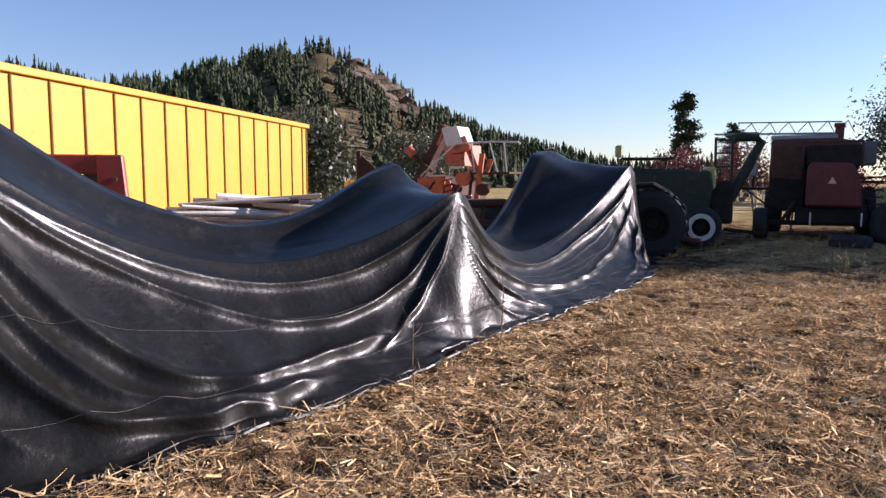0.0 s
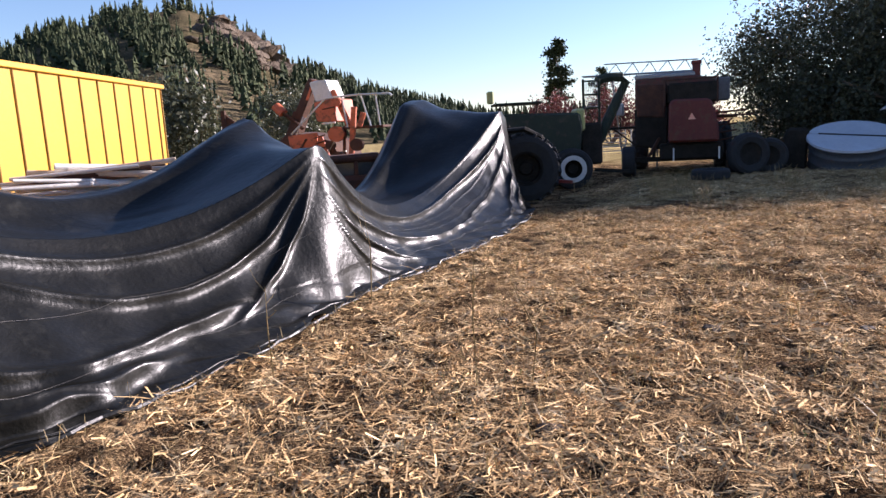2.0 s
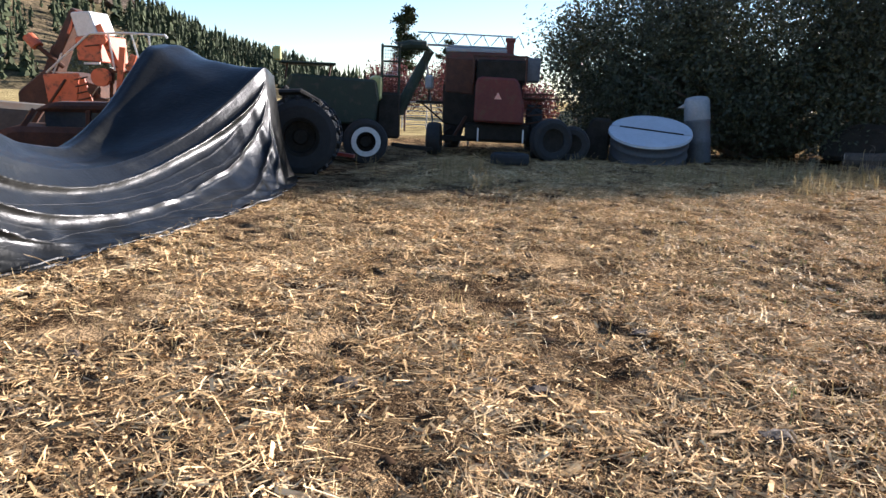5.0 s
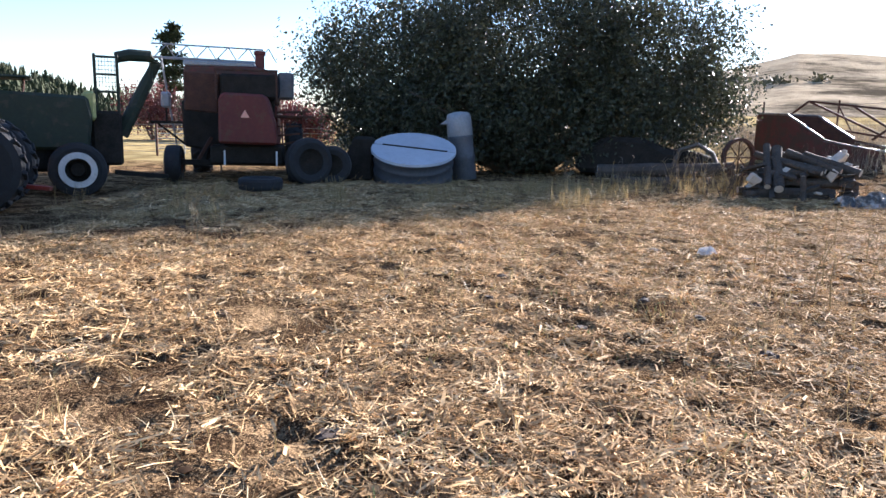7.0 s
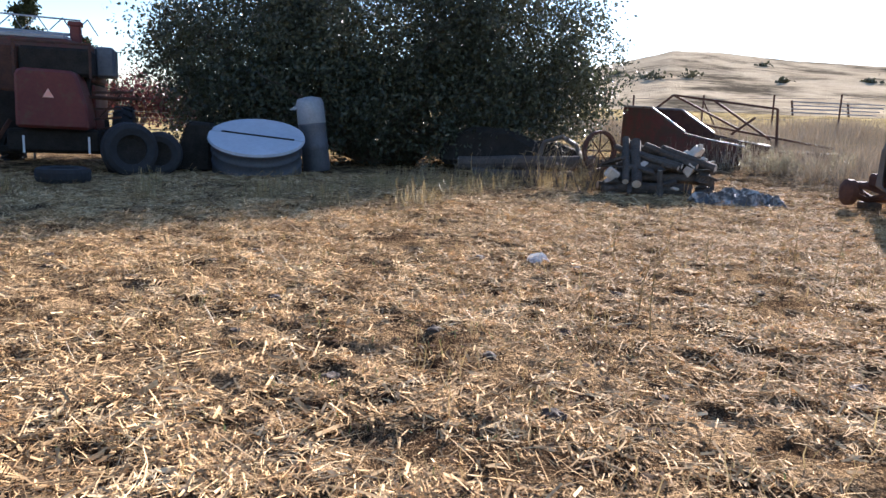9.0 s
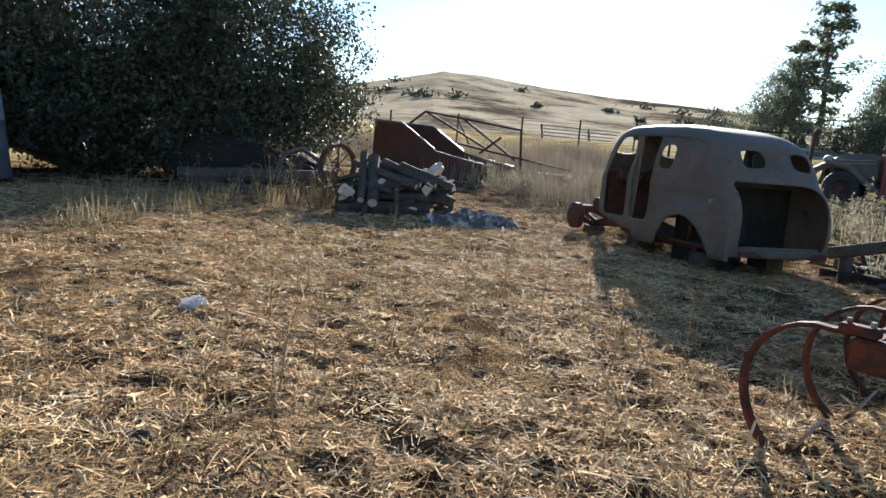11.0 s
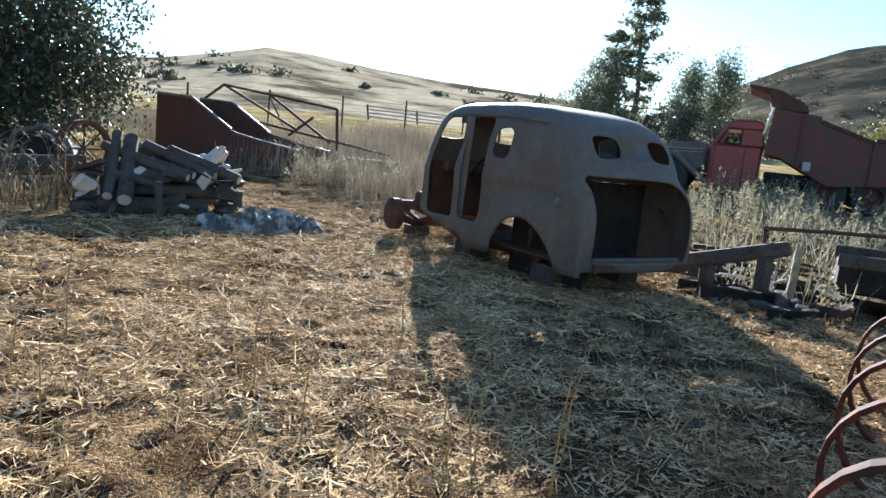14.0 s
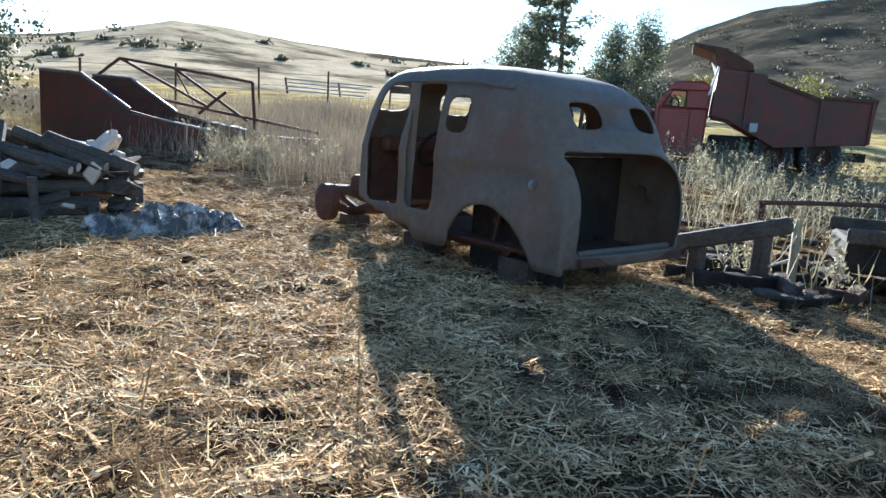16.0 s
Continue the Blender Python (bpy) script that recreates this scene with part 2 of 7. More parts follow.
# greasy parts, and near-black put where the car shell is in shade
M_DARK = mat("dark_grease_and_shade", [(0.012, 0.011, 0.009), (0.04, 0.034, 0.027)], 0.85, spec=0.15, scale=5, bump=0.3)
M_PLASTIC = mat("white_plastic_bag", [(0.6, 0.58, 0.55), (0.8, 0.78, 0.76)], 0.4, scale=6, bump=0.2, trans=0.3)
M_SIGN = mat("orange_sign", [(0.75, 0.3, 0.2), (0.85, 0.45, 0.35)], 0.4, scale=9, bump=0)


# ---- mesh helpers ----
def part(name, bm, material, parent, label="", smooth=False):
    me = bpy.data.meshes.new(name)
    bm.to_mesh(me)
    bm.free()
    me.materials.append(material)
    if smooth:
        me.polygons.foreach_set("use_smooth", [True] * len(me.polygons))
    ob = new(name, me)
    if parent is not None:
        ob.parent = parent
    if label:
        tagged(ob, label)
    return ob


def thing(name, m, label, category, group="", kind=""):
    ob = new(name)
    ob.empty_display_size = 0.2
    ob.matrix_world = m
    return tagged(ob, label, category, group, kind)


def merge(*bms):
    out = bms[0]
    for b in bms[1:]:
        me = bpy.data.meshes.new("tmp")
        b.to_mesh(me)
        b.free()
        out.from_mesh(me)
        bpy.data.meshes.remove(me)
    return out


def bx(sx, sy, sz, c=(0, 0, 0), rot=(0, 0, 0), bev=0.01):
    bm = bmesh.new()
    bmesh.ops.create_cube(bm, size=1, matrix=Matrix.Diagonal((sx, sy, sz, 1)))
    if bev:
        bmesh.ops.bevel(bm, geom=list(bm.edges), offset=min(bev, 0.4 * min(sx, sy, sz)), segments=1, affect="EDGES")
    bm.transform(pose(*c, *rot))
    return bm


def beam(p, q, w, h, bev=0.006):
    """A rectangular bar from p to q."""
    p, q = Vector(p), Vector(q)
    d = q - p
    bm = bx(w, d.length, h, bev=bev)
    bm.transform(Matrix.Translation((p + q) / 2) @ d.to_track_quat("Y", "Z").to_matrix().to_4x4())
    return bm


def rod(p, q, r, seg=10, r2=None):
    p, q = Vector(p), Vector(q)
    d = q - p
    bm = bmesh.new()
    bmesh.ops.create_cone(bm, cap_ends=True, segments=seg, radius1=r, radius2=r if r2 is None else r2, depth=d.length)
    bm.transform(Matrix.Translation((p + q) / 2) @ d.to_track_quat("Z", "Y").to_matrix().to_4x4())
    return bm


def sweep(pts, r, seg=8, flat=1.0):
    """A round (or flattened) bar along points; r: one radius or one for each point."""
    bm = bmesh.new()
    pts = [Vector(p) for p in pts]
    rings = []
    for i, p in enumerate(pts):
        d = (pts[min(i + 1, len(pts) - 1)] - pts[max(i - 1, 0)]).normalized()
        side = d.cross(Vector((0, 0, 1)))
        side = side.normalized() if side.length > 0.05 else Vector((1, 0, 0))
        up = side.cross(d).normalized()
        rr = r[i] if isinstance(r, (list, tuple)) else r
        rings.append([bm.verts.new(p + (side * math.cos(a) + up * math.sin(a) * flat) * rr) for a in [2 * math.pi * k / seg for k in range(seg)]])
    for a, b in zip(rings, rings[1:]):
        for k in range(seg):
            bm.faces.new((a[k], a[(k + 1) % seg], b[(k + 1) % seg], b[k]))
    bm.faces.new(rings[0][::-1])
    bm.faces.new(rings[-1])
    return bm


def prism(prof, w, y=0.0, bev=0.008):
    """Outline in x, z pushed out along y by w, centred on y."""
    bm = bmesh.new()
    f = bm.faces.new([bm.verts.new((px, y - w / 2, pz)) for px, pz in prof])
    r = bmesh.ops.extrude_face_region(bm, geom=[f])
    bmesh.ops.translate(bm, vec=(0, w, 0), verts=[v for v in r["geom"] if isinstance(v, bmesh.types.BMVert)])
    bmesh.ops.recalc_face_normals(bm, faces=list(bm.faces))
    if bev:
        bmesh.ops.bevel(bm, geom=list(bm.edges), offset=bev, segments=1, affect="EDGES")
    return bm


def lathe(prof, seg=24, c=(0, 0, 0), axis="Y", closed=False):
    """Rings of (radius, offset along the axis)."""
    bm = bmesh.new()
    rings = []
    for r, o in prof:
        ring = []
        for k in range(seg):
            a = 2 * math.pi * k / seg
            v = (r * math.cos(a), o, r * math.sin(a)) if axis == "Y" else (r * math.cos(a), r * math.sin(a), o)
            ring.append(bm.verts.new(Vector(v) + Vector(c)))
        rings.append(ring)
    n = len(rings)
    for i in range(n if closed else n - 1):
        a, b = rings[i], rings[(i + 1) % n]
        for k in range(seg):
            bm.faces.new((a[k], a[(k + 1) % seg], b[(k + 1) % seg], b[k]))
    if not closed:
        for ring in (rings[0][::-1], rings[-1]):
            if prof[0][0] > 1e-4:
                bm.faces.new(ring)
    bmesh.ops.recalc_face_normals(bm, faces=list(bm.faces))
    return bm


def wheel(parent, c, r, w, rim=0.55, rim_mat=None, lugs=0, axis_rot=0.0, dish=0.03):
    """Wheel whose axle runs along local y: tyre with rounded shoulders and lugs, dished rim."""
    ty = lathe([(r * rim, -w * 0.42), (r * 0.8, -w * 0.5), (r * 0.95, -w * 0.42), (r, -w * 0.2), (r, w * 0.2), (r * 0.95, w * 0.42), (r * 0.8, w * 0.5), (r * rim, w * 0.42)], 32, closed=True)
    rm = lathe([(0.02, -dish), (r * rim * 0.35, -dish), (r * rim * 0.45, dish), (r * rim * 0.8, dish), (r * rim * 0.86, -w * 0.36), (r * rim * 1.02, -w * 0.44), (r * rim * 1.02, w * 0.44), (r * rim * 0.86, w * 0.36), (r * rim * 0.8, dish + 0.02), (0.02, dish + 0.02)], 28, closed=False)
    for b in (ty, rm):
        b.transform(pose(*c, 0, 0, axis_rot))
    t = part("wheel", rm, rim_mat or M_STEEL, parent, smooth=False)
    part("tyre", ty, M_RUBBER, t, "worn black rubber tyre")
    base = pose(*c, 0, 0, axis_rot)
    for s in (-1, 1):
        lug = None
        for k in range(lugs):
            a = 2 * math.pi * k / lugs + (math.pi / lugs if s > 0 else 0)
            if lug is None:
                lug = part("lug", bx(0.05 * r / 0.6, w * 0.5, 0.06 * r / 0.6, bev=0.008), M_RUBBER, t)
                o = lug
            else:
                o = new("lug", lug.data)
                o.parent = t
            o.matrix_local = base @ Matrix.Rotation(a, 4, "Y") @ pose(0, s * w * 0.22, r, 0, 0, s * 35)
    return t


def mesh_from(name, verts, faces, material, smooth=False):
    me = bpy.data.meshes.new(name)
    me.from_pydata(verts, [], faces)
    me.materials.append(material)
    if smooth:
        me.polygons.foreach_set("use_smooth", [True] * len(me.polygons))
    return me


def soften_rim(co, faces, rounds=10):
    """Rounds the stepped outlines of holes cut into a grid shell."""
    count = {}
    for f in faces:
        for k in range(4):
            e = (min(f[k], f[(k + 1) % 4]), max(f[k], f[(k + 1) % 4]))
            count[e] = count.get(e, 0) + 1
    nb = {}
    for (a, b), c in count.items():
        if c == 1:
            nb.setdefault(a, []).append(b)
            nb.setdefault(b, []).append(a)
    idx = np.array([v for v in nb if len(nb[v]) == 2])
    p = np.array([nb[v] for v in idx])
    for _ in range(rounds):
        co[idx] = 0.5 * co[idx] + 0.25 * (co[p[:, 0]] + co[p[:, 1]])
    return co


def quads_mesh(name, verts, nq, material):
    """verts: array (4 * nq, 3), four in a row making a quad."""
    me = bpy.data.meshes.new(name)
    me.vertices.add(4 * nq)
    me.vertices.foreach_set("co", verts.astype(np.float32).ravel())
    me.loops.add(4 * nq)
    me.loops.foreach_set("vertex_index", np.arange(4 * nq, dtype=np.int32))
    me.polygons.add(nq)
    me.polygons.foreach_set("loop_start", np.arange(0, 4 * nq, 4, dtype=np.int32))
    me.polygons.foreach_set("loop_total", np.full(nq, 4, dtype=np.int32))
    me.update(calc_edges=True)
    me.validate()
    me.materials.append(material)
    return me


def grid_mesh(name, X, Y, Z, material, smooth=True):
    n, m = X.shape
    me = bpy.data.meshes.new(name)
    me.vertices.add(n * m)
    me.vertices.foreach_set("co", np.stack([X, Y, Z], -1).astype(np.float32).ravel())
    i = np.arange(n * m, dtype=np.int32).reshape(n, m)
    q = np.stack([i[:-1, :-1], i[:-1, 1:], i[1:, 1:], i[1:, :-1]], -1).reshape(-1)
    k = len(q) // 4
    me.loops.add(len(q))
    me.loops.foreach_set("vertex_index", q)
    me.polygons.add(k)
    me.polygons.foreach_set("loop_start", np.arange(0, 4 * k, 4, dtype=np.int32))
    me.polygons.foreach_set("loop_total", np.full(k, 4, dtype=np.int32))
    me.polygons.foreach_set("use_smooth", np.full(k, smooth))
    me.update(calc_edges=True)
    me.materials.append(material)
    return me


def sstep(a, b, x):
    t = np.clip((x - a) / (b - a), 0, 1)
    return t * t * (3 - 2 * t)


WAVES = [(np.random.uniform(0, 6.28), np.random.uniform(0, 6.28), np.random.uniform(0.7, 1.3)) for _ in range(24)]


def fbm(x, y, f0, octaves=4):
    """Cheap smooth noise of rotated sines, about -1 to 1."""
    out, amp, tot = 0, 1.0, 0
    for o in range(octaves):
        for j in range(4):
            a, ph, k = WAVES[(o * 4 + j) % 24]
            f = f0 * 2.1 ** o * k
            out = out + amp * np.sin((x * np.cos(a) + y * np.sin(a)) * f + ph + 1.7 * np.sin((x * np.sin(a) - y * np.cos(a)) * f * 0.6 + ph * 2)) / 4
        tot += amp
        amp *= 0.55
    return out / tot * 1.6


def ground_z(x, y):
    x, y = np.asarray(x, float), np.asarray(y, float)
    s = x * 0.643 + y * 0.766
    r = np.hypot(x, y)
    az = np.degrees(np.arctan2(x, y))
    side = sstep(-8, 6, az) * (1 - sstep(120, 150, az))
    z = 0.085 * np.log1p(np.exp(np.clip((s - 15.5) / 1.2, -30, 30))) * 1.2 * side
    z = np.minimum(z, 2.2 + 0.012 * np.maximum(s - 40, 0) * side)
    near = 1 - sstep(25, 60, r)
    return z + near * (0.022 * fbm(x, y, 1.7, 4) + 0.012 * fbm(x + 3, y, 9.0, 2) - 0.034 * hollow(x, y)) + (1 - near) * 0.15 * fbm(x, y, 0.08, 3)


def hollow(x, y):
    """Hoof prints and scuffed bare spots of soil, 0 to 1."""
    a = fbm(x + 1.3, y * 1.25, 11.0, 2) + 0.55 * fbm(x, y + 5, 2.3, 2)
    return sstep(0.3, 0.8, a)


# ---- ground ----
def axis(lo, hi, step, far):
    a = list(np.arange(lo, hi, step))
    d, u, v = step, lo, hi
    while v < far:
        d *= 1.13
        v += d
        a.append(v)
    d = step
    while u > -far:
        d *= 1.13
        u -= d
        a.insert(0, u)
    return np.array(a)


gx, gy = np.meshgrid(axis(-7, 11, 0.045, 4200), axis(-3, 15, 0.045, 4200), indexing="ij")
ground = tagged(new("ground", grid_mesh("ground", gx, gy, ground_z(gx, gy), M_SOIL)), "straw-littered bare soil of a farmyard rising to dry pasture", "ground", kind="structure")


def hill(name, az, el, r0, r1, r2, material, label, rough=0.03, power=1.3, base=0.0):
    """A rise whose skyline has the elevations el (degrees) at azimuths az, seen from the yard."""
    A = np.radians(np.linspace(az[0], az[-1], 240))
    R = np.concatenate([np.linspace(r0, r1, 70), np.linspace(r1, r2, 20)[1:]])
    AA, RR = np.meshgrid(A, R, indexing="ij")
    E = np.interp(np.degrees(AA), az, el)
    H = 1.4 + np.tan(np.radians(E)) * r1 - base
    t = np.clip((RR - r0) / (r1 - r0), 0, 1)
    up = t ** power
    down = 1 - 0.6 * np.clip((RR - r1) / (r2 - r1), 0, 1) ** 1.5
    X, Y = RR * np.sin(AA), RR * np.cos(AA)
    Z = base - 1.0 * (1 - t) ** 6 + H * up * down * (1 + rough * fbm(X, Y, 12.0 / r1, 4) * np.clip(1 - t, 0, 1) * 3) + H * rough * 0.25 * fbm(X, Y, 40.0 / r1, 3) * t
    ob = tagged(new(name, grid_mesh(name, X, Y, Z, material)), label, "hill", kind="structure")
    return lambda a, r: float(np.interp(r, R, Z[int(np.clip((math.radians(a) - A[0]) / (A[-1] - A[0]) * 239, 0, 239))]))


FOREST_AZ = [-110, -92, -75.7, -73.8, -71.0, -68.8, -65.8, -63.0, -60.1, -57.2, -54.2, -52.0, -50.3, -48.1, -45.4, -43.6, -39.1, -34.7, -32.5, -30, -24, -15]
FOREST_EL = [4.4, 5.8, 7.4, 7.2, 6.3, 6.6, 7.2, 8.1, 8.9, 9.6, 10.0, 9.2, 8.1, 6.7, 5.1, 4.2, 2.5, 1.4, 0.2, 0.0, -0.1, -0.2]
hz_forest = hill("hillside_forest", FOREST_AZ, FOREST_EL, 120, 430, 640, M_FOREST, "steep forested hill with brown rocky outcrop", 0.05, 1.1)
hz_dry = hill("hillside_dry", [-12, 2, 8, 12, 15, 19, 22, 27, 33, 38, 43, 50, 60], [0.4, 2.2, 3.4, 3.9, 4.6, 5.5, 5.4, 4.9, 4.5, 4.3, 4.0, 3.0, 1.0], 34, 120, 200, M_DRYHILL, "sunlit dry grass hill with dark brush patches", 0.05, 1.15, 1.2)
hz_right = hill("hillside_brush", [44, 49, 53, 56.5, 60, 64, 69, 80, 95, 115], [2.5, 4.0, 5.9, 7.6, 8.9, 9.6, 9.9, 9.5, 8.5, 5.0], 90, 260, 420, M_FARHILL, "brushy hill with scattered dark shrubs", 0.04, 1.2, 1.5)


# ---- conifers on the hill: one object of uncountable far woods ----
def conifers(name, spots, label, tiers=7, seg=6):
    vs, fs = [], []
    rnd = random.Random(3)
    for x, y, z, h in spots:
        w = h * rnd.uniform(0.12, 0.24)
        lean = rnd.uniform(-0.02, 0.02) * h
        for k in range(tiers):
            f0, f1 = k / tiers, (k + 1.55) / tiers
            z0, z1 = z + h * (0.1 + 0.9 * f0), z + h * min(1.0, 0.1 + 0.9 * f1)
            rr = w * (1 - f0) ** 0.8 * rnd.uniform(0.75, 1.15)
            b = len(vs)
            vs.append((x + lean * f1, y, z1))
            a0 = rnd.uniform(0, 6.28)
            for j in range(seg):
                a = a0 + 6.283 * j / seg
                q = rr * rnd.uniform(0.3, 1.35)
                vs.append((x + lean * f0 + q * math.cos(a), y + q * math.sin(a), z0 + rnd.uniform(-0.07, 0.05) * h))
            for j in range(seg):
                fs.append((b, b + 1 + j, b + 1 + (j + 1) % seg))
    return tagged(new(name, mesh_from(name, vs, fs, M_CONIFER)), label, "trees", kind="stuff")


rnd = random.Random(11)
spots = []
while len(spots) < 8600:
    a = rnd.uniform(-104, -22)
    r = 130 + 330 * rnd.random() ** 0.8
    rocky = (abs(a + 50.5) < 4.2 and 270 < r < 420 and rnd.random() < 0.93)
    sparse = 0.5 + 0.5 * math.sin(a * 1.3 + r * 0.02) < rnd.random() * 0.55
    if rocky or sparse or (r < 240 and rnd.random() < 0.45):
        continue
    A = radians(a)
    spots.append((r * math.sin(A), r * math.cos(A), hz_forest(a, r) - 0.6, (4 + 7.5 * rnd.random() ** 1.5) * (0.75 if r < 230 else 1)))
conifers("conifer_forest", spots, "dark green conifers covering the distant hill")


# rock outcrop on the forested hill
def outcrop():
    rnd = random.Random(5)
    bm = bmesh.new()
    for k in range(60):
        a = rnd.gauss(-50.3, 1.7)
        r = rnd.uniform(290, 410)
        A = radians(a)
        s = rnd.uniform(3, 8)
        m = Matrix.Translation((r * math.sin(A), r * math.cos(A), hz_forest(a, r) - s * 0.12)) @ Euler((rnd.uniform(-0.3, 0.3), rnd.uniform(-0.3, 0.3), rnd.random() * 6)).to_matrix().to_4x4() @ Matrix.Diagonal((s * 1.5, s * 1.1, s * 0.42, 1))
        r0 = bmesh.ops.create_icosphere(bm, subdivisions=2, radius=1, matrix=m)
        for v in r0["verts"]:
            v.co += noise.noise_vector(v.co * 0.22) * s * 0.35
    tagged(part("rock_outcrop", bm, M_ROCK, None), "brown rocky outcrop on the forested hill", "rock", kind="stuff")


outcrop()


# ---- leafy trees ----
def leaf_quads(centres, size, rs, droop=0.3):
    n = len(centres)
    d = rs.normal(size=(n, 3))
    d[:, 2] -= droop
    d /= np.linalg.norm(d, axis=1)[:, None]
    e = np.cross(d, rs.normal(size=(n, 3)))
    e /= np.linalg.norm(e, axis=1)[:, None]
    L = (size * rs.uniform(0.6, 1.4, n))[:, None]
    p = np.asarray(centres)
    return np.stack([p, p + d * L * 0.5 + e * L * 0.28, p + d * L, p + d * L * 0.5 - e * L * 0.28], 1).reshape(-1, 3)


def blob_tree(name, base, height, lobes, nleaf, leaf, material, label, category="tree", trunk_r=0.12, stems=3, seed=1, low=0.1):
    """lobes: (x, y, z, rx, ry, rz) crowns, relative to base; leaves sit in clumps along twigs."""
    rs = np.random.RandomState(seed)
    t = thing(name, pose(*base), label, category)
    bm = bmesh.new()
    ends = []
    for lx, ly, lz, rx, ry, rz in lobes:
        for k in range(stems):
            s = Vector((rs.normal() * trunk_r * 2.0, rs.normal() * trunk_r * 2.0, -0.05))
            e = Vector((lx + rs.normal() * rx * 0.4, ly + rs.normal() * ry * 0.4, lz + rs.normal() * rz * 0.35))
            mid = s.lerp(e, 0.5) + Vector((rs.normal() * 0.3, rs.normal() * 0.3, 0.25 * rz))
            pts = [s, s.lerp(mid, 0.6) + Vector((rs.normal(), rs.normal(), 0)) * 0.08, mid, e]
            bm = merge(bm, sweep(pts, [trunk_r, trunk_r * 0.75, trunk_r * 0.5, trunk_r * 0.15], 6))
            ends.append((mid, e))
    part("trunk", bm, M_BARK, t, "dark grey branching trunk")
    per = 26
    cl = []
    tot = sum(l[3] * l[4] * l[5] for l in lobes) ** 1.0
    for lx, ly, lz, rx, ry, rz in lobes:
        nc = max(4, int(nleaf / per * (rx * ry * rz) / tot))
        d = rs.normal(size=(nc, 3))
        d /= np.linalg.norm(d, axis=1)[:, None]
        rad = rs.uniform(0.35, 1.0, nc) ** 0.5 * (1 + 0.17 * rs.normal(size=nc))
        c = np.array([lx, ly, lz]) + d * rad[:, None] * np.array([rx, ry, rz])
        cl.append(c)
    c = np.concatenate(cl)
    c = c[c[:, 2] > low]
    spread = leaf * 3.2
    tw = rs.normal(size=(len(c), 3))
    tw /= np.linalg.norm(tw, axis=1)[:, None]
    u = rs.uniform(-1, 1, (len(c), per, 1))
    pts = (c[:, None, :] + tw[:, None, :] * u * spread * 1.5 + rs.normal(size=(len(c), per, 3)) * spread * 0.35).reshape(-1, 3)
    v = leaf_quads(pts, leaf, rs)
    ob = new("crown", quads_mesh("crown", v, len(pts), material))
    ob.parent = t
    tagged(ob, "dense small-leaved crown")
    return t


# low dark brush dotted over the two open hills
def hill_shrubs():
    rs = np.random.RandomState(31)
    cs = []
    for k in range(420):
        if k % 12:
            a, r = rs.uniform(46, 105), rs.uniform(100, 270)
            z = hz_right(a, r)
        else:
            a, r = rs.uniform(2, 50), rs.uniform(60, 108)
            z = hz_dry(a, r)
        s = rs.uniform(0.3, 0.8) * r / 110
        A = radians(a)
        c = np.array([r * math.sin(A), r * math.cos(A), z + 0.25 * s])
        cs.append(c + rs.normal(size=(70, 3)) * np.array([s, s, s * 0.45]))
    c = np.concatenate(cs)
    tagged(new("hill_shrubs", quads_mesh("hill_shrubs", leaf_quads(c, 0.5, rs), len(c), M_SAGEDARK)), "dark low brush dotted over the dry hills", "shrubs", kind="stuff")


M_SAGEDARK = mat("dark_brush", [(0.05, 0.05, 0.025), (0.12, 0.11, 0.06)], 0.8, scale=0.5, bump=0, island=0.4, trans=0.1)
hill_shrubs()

# big dark bush-like tree behind the stock tank
blob_tree("shade_tree", (0.0, 21.6, 0.0), 8, [(-3.2, 0.2, 2.9, 3.0, 2.4, 2.2), (0.2, 0.0, 3.5, 3.8, 2.9, 2.5), (3.3, 0.2, 3.0, 3.0, 2.4, 2.3), (-1.8, -1.2, 1.6, 3.3, 1.8, 1.5), (1.6, -1.0, 1.6, 3.4, 1.8, 1.5), (5.0, 0.3, 2.2, 1.4, 1.6, 1.5), (-5.3, 0.4, 2.9, 1.2, 1.4, 1.3), (-3.8, -0.4, 1.3, 1.8, 1.5, 1.2)],
          190000, 0.1, M_LEAF, "large dense dark-leaved tree shading the yard", trunk_r=0.14, stems=4, seed=4, low=0.2)


def pine(base, h, label, seed, spread=0.2, bare=0.3, mtl=None, full=30):
    rs = np.random.RandomState(seed)
    t = thing("pine_tree", pose(*base), label, "tree")
    bm = sweep([(0, 0, -0.3), (0.02 * h, 0, h * 0.4), (0, 0.02 * h, h * 0.75), (0.01 * h, 0, h)], [h * 0.022, h * 0.016, h * 0.009, h * 0.002], 8)
    cents = []
    for k in range(58):
        f = bare + (1 - bare) * rs.uniform(0, 1)
        a = rs.uniform(0, 6.28)
        ln = h * spread * (1.15 - f) ** 0.5 * rs.uniform(0.5, 1.15)
        p = Vector((0, 0, h * f))
        q = p + Vector((math.cos(a) * ln, math.sin(a) * ln, h * rs.uniform(-0.01, 0.06)))
        bm = merge(bm, sweep([p, p.lerp(q, 0.5) - Vector((0, 0, h * 0.01)), q], [h * 0.005, h * 0.0035, h * 0.001], 5))
        for j in range(6):
            c = p.lerp(q, rs.uniform(0.3, 1.05))
            cents.append(np.array(c)[None, :] + rs.normal(size=(full, 3)) * h * np.array([0.02, 0.02, 0.012]))
    part("trunk", bm, M_BARK, t)
    c = np.concatenate(cents)
    v = leaf_quads(c, h * 0.03, rs, 0.0)
    ob = new("crown", quads_mesh("crown", v, len(c), mtl or M_CONIFER))
    ob.parent = t
    return t


